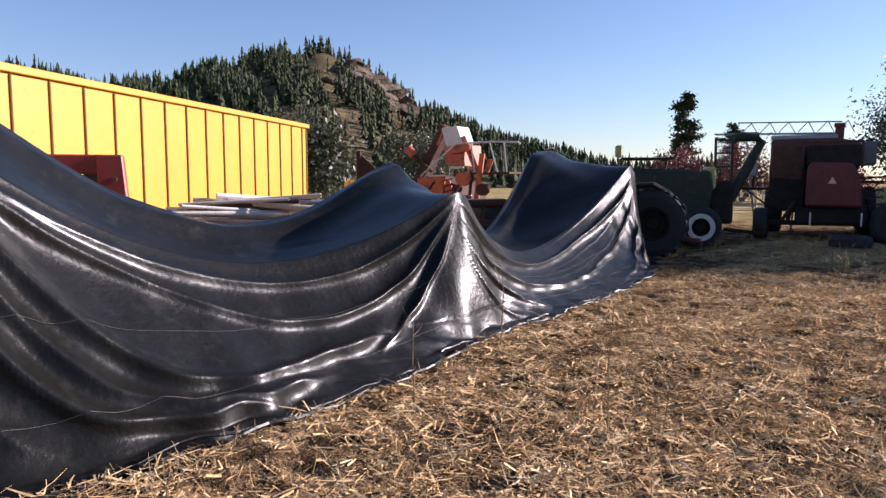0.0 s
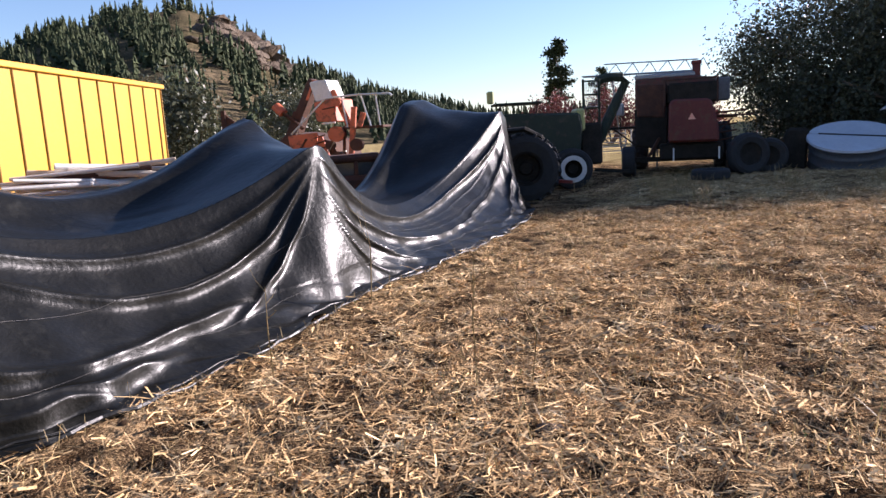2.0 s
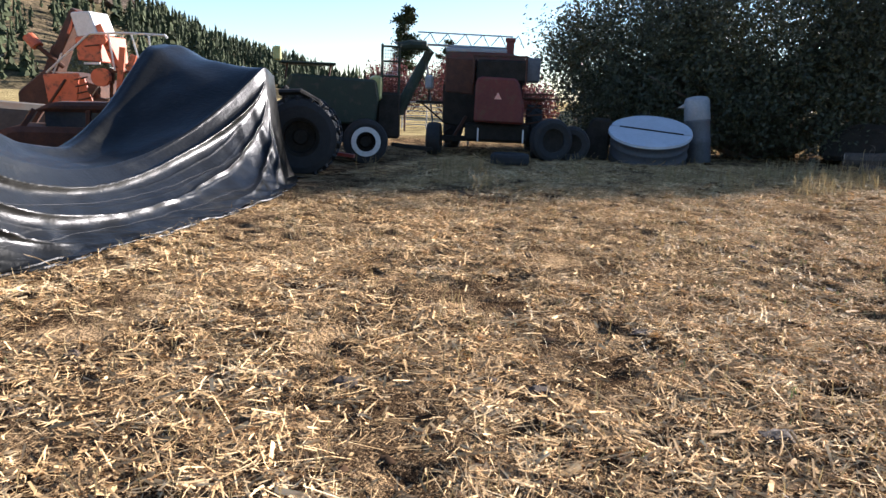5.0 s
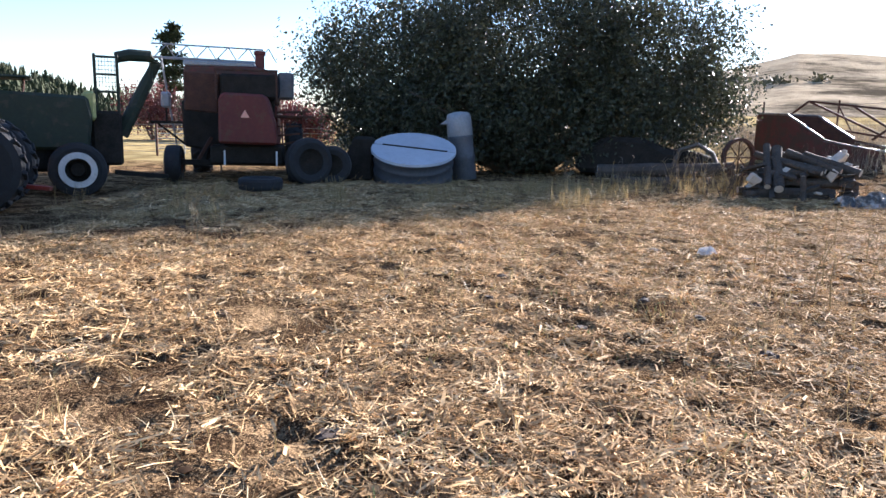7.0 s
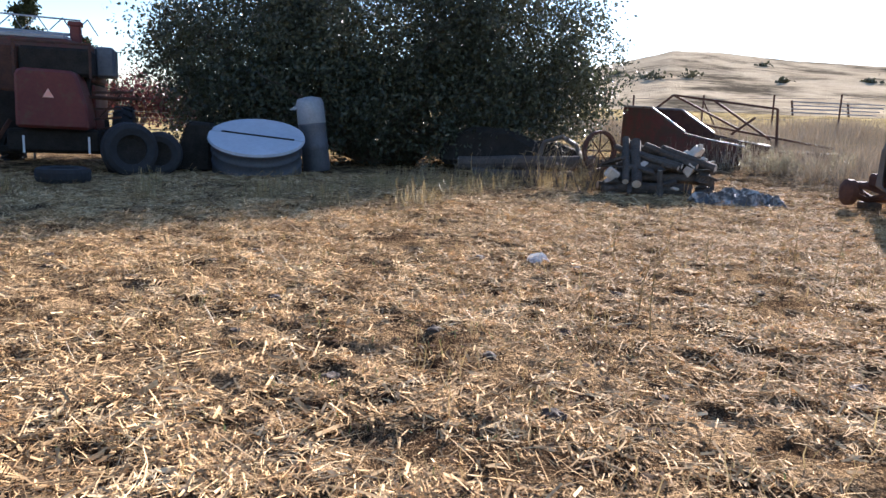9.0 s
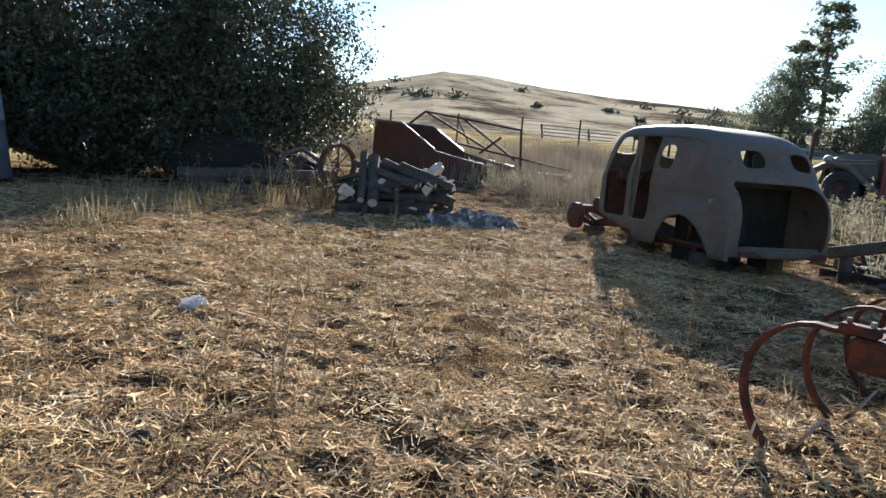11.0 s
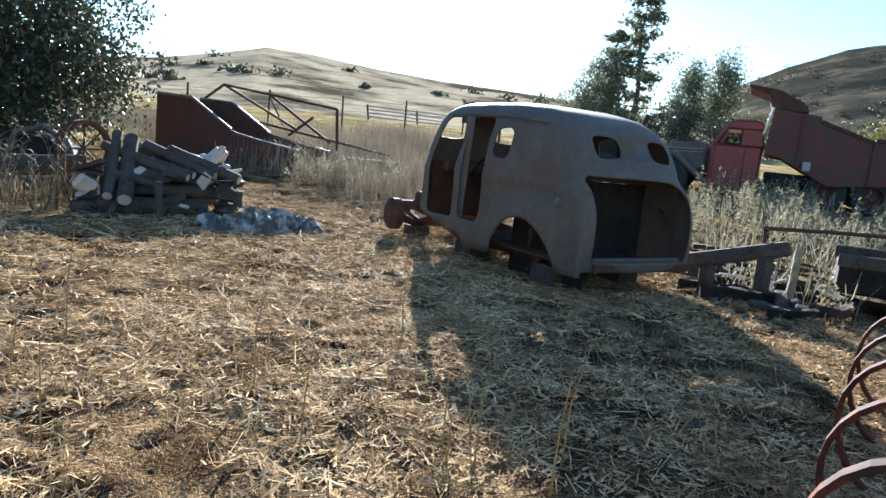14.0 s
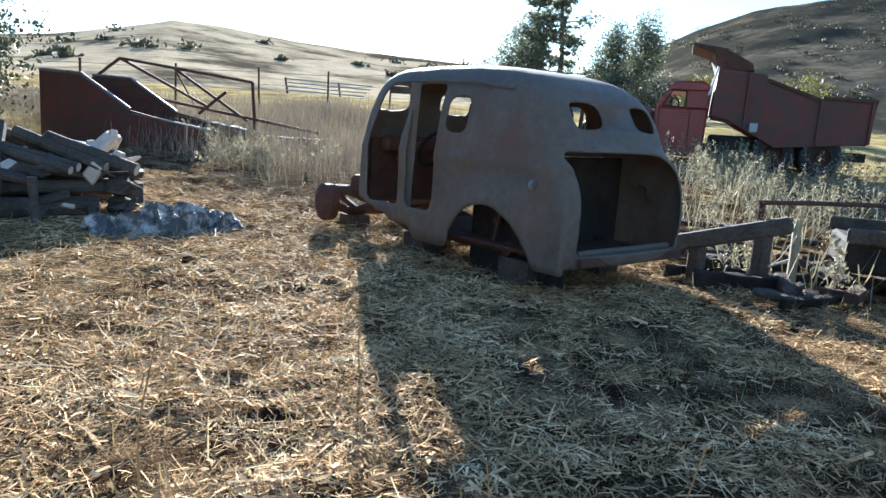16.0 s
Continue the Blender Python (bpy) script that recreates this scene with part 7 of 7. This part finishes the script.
# ---- ground cover: straw, stalks, weeds ----
def blades(n, x, y, length, width, tilt, rs, lift=0.006, curl=0.15):
    """n flat bent blades as two quads each; tilt: angle from the ground in radians (arrays)."""
    a = rs.uniform(0, 2 * np.pi, n)
    d = np.stack([np.cos(a) * np.cos(tilt), np.sin(a) * np.cos(tilt), np.sin(tilt)], -1)
    s = np.stack([-np.sin(a), np.cos(a), rs.uniform(-0.9, 0.9, n)], -1)
    s /= np.linalg.norm(s, axis=1)[:, None]
    z = ground_z(x, y) + lift * rs.uniform(0, 3.0, n)
    p0 = np.stack([x, y, z], -1)
    L = length[:, None]
    bend = rs.normal(size=(n, 3)) * np.array([1, 1, 0.35]) * L * curl
    p1 = p0 + d * L * 0.5 + bend * 0.5
    p2 = p0 + d * L
    p2[:, 2] -= np.abs(bend[:, 2]) * 0.4
    g2 = ground_z(p2[:, 0], p2[:, 1]) + 0.003
    p2[:, 2] = np.maximum(p2[:, 2], g2)
    g1 = ground_z(p1[:, 0], p1[:, 1]) + 0.004
    p1[:, 2] = np.maximum(p1[:, 2], g1)
    w = width[:, None]
    q1 = np.stack([p0 - s * w, p0 + s * w, p1 + s * w, p1 - s * w], 1)
    q2 = np.stack([p1 - s * w, p1 + s * w, p2 + s * w * 0.5, p2 - s * w * 0.5], 1)
    return np.concatenate([q1, q2], 0).reshape(-1, 3)


def strip_mesh(name, v, n, material, label, cat):
    """Two quads a blade; joined where they meet so that a blade is one island."""
    q = v.reshape(2, n, 4, 3)
    verts = np.concatenate([q[0], q[1][:, 2:, :]], 1).reshape(-1, 3)
    me = bpy.data.meshes.new(name)
    me.vertices.add(6 * n)
    me.vertices.foreach_set("co", verts.astype(np.float32).ravel())
    b = np.arange(n, dtype=np.int32)[:, None] * 6
    idx = np.concatenate([b + np.array([[0, 1, 2, 3]]), b + np.array([[3, 2, 4, 5]])], 1).astype(np.int32)
    me.loops.add(8 * n)
    me.loops.foreach_set("vertex_index", idx.ravel())
    me.polygons.add(2 * n)
    me.polygons.foreach_set("loop_start", np.arange(0, 8 * n, 4, dtype=np.int32))
    me.polygons.foreach_set("loop_total", np.full(2 * n, 4, dtype=np.int32))
    me.update(calc_edges=True)
    me.materials.append(material)
    return tagged(new(name, me), label, cat, kind="stuff")


rs = np.random.RandomState(7)


def scatter(n, x0, x1, y0, y1, patch=0.0, f=1.3):
    """Spots, thinned in patches where the soil shows."""
    x, y = rs.uniform(x0, x1, n * 2), rs.uniform(y0, y1, n * 2)
    keep = (0.5 + 0.38 * fbm(x, y, f, 3) + 0.3 * fbm(x + 7, y, 4.1, 2)) + rs.uniform(-0.22, 0.22, n * 2) > patch
    tarp_edge = np.interp(y, [-5.2, -1.5, 0.5, 1.8, 3.6, 6.8, 8.4, 9.5], [-4.1, -3.78, -4.16, -4.53, -4.77, -5.62, -6.5, -9])
    keep &= x > tarp_edge - 0.03
    keep &= hollow(x, y) < rs.uniform(0.1, 1.5, n * 2)
    return x[keep][:n], y[keep][:n]


x1, y1 = scatter(170000, -5.2, 9, -2.8, 10.6, 0.42)
x2, y2 = scatter(95000, -6.5, 12.5, 9.4, 17.5, 0.2)
x3, y3 = scatter(15000, -14, 16, 13, 25, 0.2)
x4, y4 = scatter(20000, 8.9, 14, 4, 9.6, 0.2)
x5, y5 = scatter(30000, -4.5, 14, -9, -2.6, 0.3)
x6, y6 = scatter(14000, 8.8, 14, -2.8, 4.2, 0.3)
x = np.concatenate([x1, x2, x3, x4, x5, x6])
y = np.concatenate([y1, y2, y3, y4, y5, y6])
n = len(x)
far = 1 + 0.75 * sstep(8.5, 12, y)
strip_mesh("straw_litter", blades(n, x, y, (rs.gamma(1.6, 0.036, n) + 0.02) * far ** 0.5, (rs.gamma(2.0, 0.0006, n) + 0.0006) * far, np.abs(rs.normal(0, 0.2, n)), rs, 0.008, 0.09), n, M_STRAW, "loose golden straw scattered over dark soil", "straw")
# short chopped pieces between the long ones
x, y = scatter(210000, -5.2, 10, -2.8, 12.5, 0.42)
n = len(x)
a = rs.uniform(0, 2 * np.pi, n)
d = np.stack([np.cos(a), np.sin(a), rs.normal(0, 0.22, n)], -1) * (rs.gamma(2.0, 0.011, n) + 0.008)[:, None]
w = np.stack([-np.sin(a), np.cos(a), rs.uniform(-0.8, 0.8, n)], -1) * (rs.gamma(2.0, 0.0011, n) + 0.001)[:, None]
c = np.stack([x, y, ground_z(x, y) + 0.004 + 0.012 * rs.uniform(0, 1, n) + 0.5 * np.abs(d[:, 2]) + 0.5 * np.abs(w[:, 2])], -1)
tagged(new("chopped_straw", quads_mesh("chopped_straw", np.stack([c - d - w, c + d - w, c + d + w, c - d + w], 1).reshape(-1, 3), n, M_STRAW)), "short chopped straw trodden into the soil", "straw", kind="stuff")
# crumbs of dark soil between the straw
def crumbs(n):
    x, y = rs.uniform(-5, 11, n), rs.uniform(-2.5, 14, n)
    tarp_edge = np.interp(y, [-5.2, -1.5, 0.5, 1.8, 3.6, 6.8, 8.4, 9.5], [-4.1, -3.78, -4.16, -4.53, -4.77, -5.62, -6.5, -9])
    k = (x > tarp_edge + 0.1) & (fbm(x, y, 0.9, 3) + rs.uniform(-0.5, 0.5, n) > 0.1)
    x, y = x[k], y[k]
    n = len(x)
    s = rs.gamma(2.2, 0.005, n) + 0.006
    base = np.array([(1, 0, 0), (0.3, 0.95, 0), (-0.8, 0.6, 0), (-0.8, -0.6, 0), (0.3, -0.95, 0), (0.1, 0.1, 0.5)])
    v = base[None] * s[:, None, None] * rs.uniform(0.6, 1.5, (n, 6, 1))
    v[:, :, 2] -= s[:, None] * 0.12
    v += np.stack([x, y, ground_z(x, y)], -1)[:, None, :]
    tri = np.array([(0, 1, 5), (1, 2, 5), (2, 3, 5), (3, 4, 5), (4, 0, 5)], np.int32)
    idx = (np.arange(n, dtype=np.int32)[:, None, None] * 6 + tri[None]).reshape(-1)
    me = bpy.data.meshes.new("soil_crumbs")
    me.vertices.add(6 * n)
    me.vertices.foreach_set("co", v.astype(np.float32).ravel())
    me.loops.add(15 * n)
    me.loops.foreach_set("vertex_index", idx)
    me.polygons.add(5 * n)
    me.polygons.foreach_set("loop_start", np.arange(0, 15 * n, 3, dtype=np.int32))
    me.polygons.foreach_set("loop_total", np.full(5 * n, 3, dtype=np.int32))
    me.update(calc_edges=True)
    me.materials.append(M_CRUMB)
    return tagged(new("soil_crumbs", me), "small dark crumbs of dry soil among the straw", "soil", kind="stuff")


M_CRUMB = mat("dark_soil_crumb", [(0.035, 0.02, 0.011), (0.1, 0.06, 0.033)], 0.95, scale=3, bump=0, island=0.4, spec=0.05)
crumbs(16000)
# short standing stubble and stiff broken stems
x, y = scatter(20000, -5.6, 11, -3, 14, 0.36, 2.0)
n = len(x)
strip_mesh("straw_stubble", blades(n, x, y, rs.uniform(0.04, 0.15, n), rs.uniform(0.0012, 0.003, n), rs.uniform(0.5, 1.5, n), rs, 0.0, 0.1), n, M_STALK, "short dry standing stubble among the straw", "stubble")
# green shoots
x, y = scatter(9000, -5, 12, 0, 15, 0.72, 0.8)
n = len(x)
strip_mesh("green_shoots", blades(n, x, y, rs.uniform(0.02, 0.07, n), rs.uniform(0.0015, 0.004, n), rs.uniform(0.3, 1.3, n), rs, 0.0, 0.2), n, M_GREEN, "sparse low green shoots among the straw", "grass")


def tall_grass(name, spots, per, h, spread, material, label, cat="grass", w=0.004, tmin=1.0):
    xs, ys = [], []
    for cx, cy, r in spots:
        k = int(per * r)
        xs.append(rs.normal(cx, spread * r, k))
        ys.append(rs.normal(cy, spread * r, k))
    x, y = np.concatenate(xs), np.concatenate(ys)
    n = len(x)
    return strip_mesh(name, blades(n, x, y, h * rs.uniform(0.45, 1.1, n), w * rs.uniform(0.5, 1.2, n), rs.uniform(tmin, 1.56, n), rs, 0.0, 0.1), n, material, label, cat)


# dry grass fringe at the shade's edge and below the hill
edge = [(0.6 + 0.32 * k + rs.normal() * 0.3, 15.2 + 0.12 * k + rs.normal() * 0.5, rs.uniform(0.4, 1.0)) for k in range(14)]
edge += [(-6 + 0.5 * k + rs.normal() * 0.3, 12.5 + rs.normal() * 1.2, rs.uniform(0.2, 0.5)) for k in range(18)]
tall_grass("dry_grass_fringe", edge, 130, 0.36, 0.45, M_STALK, "knee-high dry grass along the tree's shade", w=0.0045)
hillgrass = [(rs.uniform(8.8, 18), rs.uniform(18, 30), rs.uniform(0.7, 1.3)) for k in range(60)] + [(rs.uniform(9.2, 12.5), rs.uniform(15.5, 19), rs.uniform(0.6, 1.0)) for k in range(10)] + [(rs.uniform(-2, 9), rs.uniform(24, 32), rs.uniform(0.7, 1.2)) for k in range(40)]
tall_grass("tall_dry_grass", hillgrass, 330, 0.62, 0.75, M_TALL, "tall pale dry grass below the hill", w=0.0042, tmin=0.75)
sage = [(rs.uniform(13.0, 20), rs.uniform(10.5, 16), rs.uniform(0.5, 1.0)) for k in range(20)] + [(rs.uniform(11.5, 15), rs.uniform(12, 17), rs.uniform(0.3, 0.7)) for k in range(6)]
sage += [(rs.uniform(10.6, 13.5), rs.uniform(8.5, 12), rs.uniform(0.2, 0.4)) for k in range(6)]
sage = [s for s in sage if not (abs(s[0] - 9.3) < 1.2 and s[1] < 14)]
tall_grass("grey_weeds", sage, 70, 0.6, 0.5, M_SAGE, "grey-green weeds growing round the lorry", "weeds", w=0.009, tmin=0.7)


def weed_clumps(spots, h, label):
    """Bushy grey weeds: upright plumes of small leaves."""
    pts = []
    for cx, cy, r in spots:
        for k in range(int(9 * r) + 2):
            x, y = cx + rs.normal() * 0.28 * r, cy + rs.normal() * 0.28 * r
            t = rs.uniform(0.1, 1, 70) ** 0.8
            hh = h * rs.uniform(0.5, 1.15)
            lean = rs.normal(size=2) * 0.14
            w = 0.10 * (1.05 - t)
            p = np.stack([x + lean[0] * t + rs.normal(size=70) * w, y + lean[1] * t + rs.normal(size=70) * w, float(ground_z(x, y)) + hh * t], -1)
            pts.append(p)
    c = np.concatenate(pts)
    return tagged(new("bushy_weeds", quads_mesh("bushy_weeds", leaf_quads(c, 0.038, rs, -0.3), len(c), M_SAGE)), label, "weeds", kind="stuff")


sage += [(14.2 + 0.42 * k + rs.normal() * 0.5, 15.2 - 0.55 * k + rs.normal() * 0.7, rs.uniform(0.5, 0.9)) for k in range(16)]
sage += [(17.6 + 0.4 * k + rs.normal() * 0.3, 16.2 - 0.6 * k + rs.normal() * 0.4, rs.uniform(0.6, 1.0)) for k in range(14)]
weed_clumps(sage, 0.72, "grey-green bushy weeds round the lorry")
weed_clumps([(rs.uniform(8.9, 11.5), rs.uniform(16.5, 22), rs.uniform(0.4, 0.9)) for k in range(14)], 0.5, "grey dry bushy weeds below the hill")


def weed(x, y, h, label, n=14, seed=0, mtl=None):
    r = random.Random(seed)
    g = gz(x, y)
    t = thing("dry_weed", pose(x, y, g), label, "weed")
    bm = sweep([(0, 0, -0.02), (r.uniform(-0.03, 0.03), r.uniform(-0.03, 0.03), h * 0.5), (r.uniform(-0.08, 0.08), r.uniform(-0.08, 0.08), h)], [0.006, 0.004, 0.0015], 5)
    part("stem", bm, mtl or M_STALK, t)
    for k in range(n):
        z = h * r.uniform(0.2, 0.95)
        a = r.uniform(0, 6.28)
        l = h * r.uniform(0.1, 0.35)
        part("twig", sweep([(0, 0, z), (math.cos(a) * l * 0.6, math.sin(a) * l * 0.6, z + l * 0.35), (math.cos(a) * l, math.sin(a) * l, z + l * 0.8)], [0.003, 0.002, 0.001], 4), mtl or M_STALK, t)
    return t


for i, (x, y, h, k) in enumerate([(-4.25, 1.45, 0.95, 4), (-2.38, 0.14, 0.75, 5), (-2.15, 0.32, 0.6, 3), (-3.6, -0.2, 0.55, 3), (5.69, 7.11, 0.55, 0), (5.5, 7.66, 0.4, 1), (5.53, 7.44, 0.5, 1), (5.9, 7.28, 0.62, 0), (5.67, 7.67, 0.45, 0), (5.42, 7.5, 0.42, 1), (4.85, 7.8, 0.55, 2), (4.9, 8.6, 0.7, 6), (4.1, 9.6, 0.75, 2), (6.2, 9.3, 0.45, 1), (3.3, 9.3, 0.4, 5), (4.7, 6.6, 0.35, 2), (3.9, 8.3, 0.5, 4), (3.0, 7.1, 0.5, 3), (2.66, 6.07, 0.45, 7), (2.83, 8.11, 0.5, 8), (3.8, 9.12, 0.45, 6), (2.39, 6.56, 0.32, 6), (3.53, 7.36, 0.42, 7), (2.74, 6.6, 0.5, 8), (2.5, 7.4, 0.35, 5), (3.1, 8.6, 0.4, 6)]):
    weed(x, y, h, "thin dry weed stalk standing in the straw", k, i)
for i, (x, y, h) in enumerate([(-3.26, 8.0, 0.5), (-3.1, 8.3, 0.4), (-3.4, 8.2, 0.42), (1.2, 14.8, 0.5), (-4.9, 9.6, 0.4), (3.9, 15.4, 0.9), (4.2, 15.1, 0.7), (3.6, 15.8, 0.8)]):
    weed(x, y, h, "bushy dry weed clump at the shade's edge", 26, 70 + i, M_SAGE)


def clod(x, y, s, seed):
    bm = bmesh.new()
    bmesh.ops.create_icosphere(bm, subdivisions=2, radius=s)
    for v in bm.verts:
        v.co = Vector((v.co.x * 1.35, v.co.y, v.co.z * 0.42)) + noise.noise_vector(v.co * (2.2 / s) + Vector((seed, 0, 0))) * s * 0.4
    ob = tagged(part("soil_clod", bm, M_CLOD, None), "dark dried clod lying on the straw", "clod", "dark clods on the ground")
    ob.matrix_world = pose(x, y, gz(x, y) + s * 0.12, 0, 0, seed * 40)


M_CLOD = mat("dark_clod", [(0.03, 0.02, 0.013), (0.09, 0.06, 0.038)], 0.95, scale=12, bump=0.6, bscale=40)
spots = [(-2.637, 0.895), (-0.43, 3.31), (-2.24, 5.22), (0.57, 3.29), (0.2, 6.72), (0.44, 4.5), (4.66, 10.53), (3.97, 7.36), (4.86, 8.47), (-1.0, 2.2), (1.3, 6.1), (0.75, 5.3), (3.35, 6.93), (2.1, 6.1), (-1.8, 7.5), (-0.6, 7.9), (1.6, 5.6), (0.1, 5.95)]
r9 = random.Random(14)
spots += [(r9.uniform(-4, 8), r9.uniform(-1.5, 13)) for k in range(60)]
for i, (x, y) in enumerate(spots):
    if x > np.interp(y, [-2, 0.5, 3.6, 6.8, 9], [-3.4, -3.8, -4.4, -5.2, -7]):
        clod(x, y, r9.uniform(0.025, 0.06), i)


def brush_tangle(x, y, h, n, seed, label):
    """Bare branching brushwood standing by the heap."""
    r = random.Random(seed)
    t = thing("dead_brush", pose(x, y, gz(x, y)), label, "brush")
    for k in range(n):
        a, l = r.uniform(0, 6.28), h * r.uniform(0.5, 1.1)
        lean = r.uniform(0.15, 0.6)
        p = [Vector((r.uniform(-0.15, 0.15), r.uniform(-0.15, 0.15), -0.03))]
        for j in range(4):
            p.append(p[-1] + Vector((math.cos(a) * lean + r.uniform(-0.2, 0.2), math.sin(a) * lean + r.uniform(-0.2, 0.2), 1.0)) * l * 0.27)
        bm = sweep(p, [0.011, 0.009, 0.007, 0.004, 0.002], 5)
        for j in range(1, 5):
            for s in range(2):
                b = r.uniform(0, 6.28)
                q = p[j] + Vector((math.cos(b) * 0.8, math.sin(b) * 0.8, r.uniform(0.2, 0.9))) * l * r.uniform(0.1, 0.25)
                bm = merge(bm, sweep([p[j], p[j].lerp(q, 0.5) + Vector((0, 0, 0.02)), q], [0.005, 0.004, 0.0015], 4))
        part("branch", bm, M_BARK if k % 3 else M_STALK, t)


for i, (x, y, h, n) in enumerate([(4.35, 15.3, 0.85, 8), (4.0, 15.7, 0.8, 7), (4.6, 15.9, 0.95, 8), (3.5, 16.2, 0.7, 6), (2.9, 16.5, 0.6, 6), (1.9, 16.6, 0.5, 5), (3.3, 15.9, 0.75, 7), (2.3, 16.1, 0.65, 6), (3.8, 16.6, 0.9, 7), (1.2, 16.4, 0.55, 5), (4.9, 16.4, 0.8, 6)]):
    brush_tangle(x, y, h, n, 300 + i, "tangle of bare dead twigs beside the wood heap")
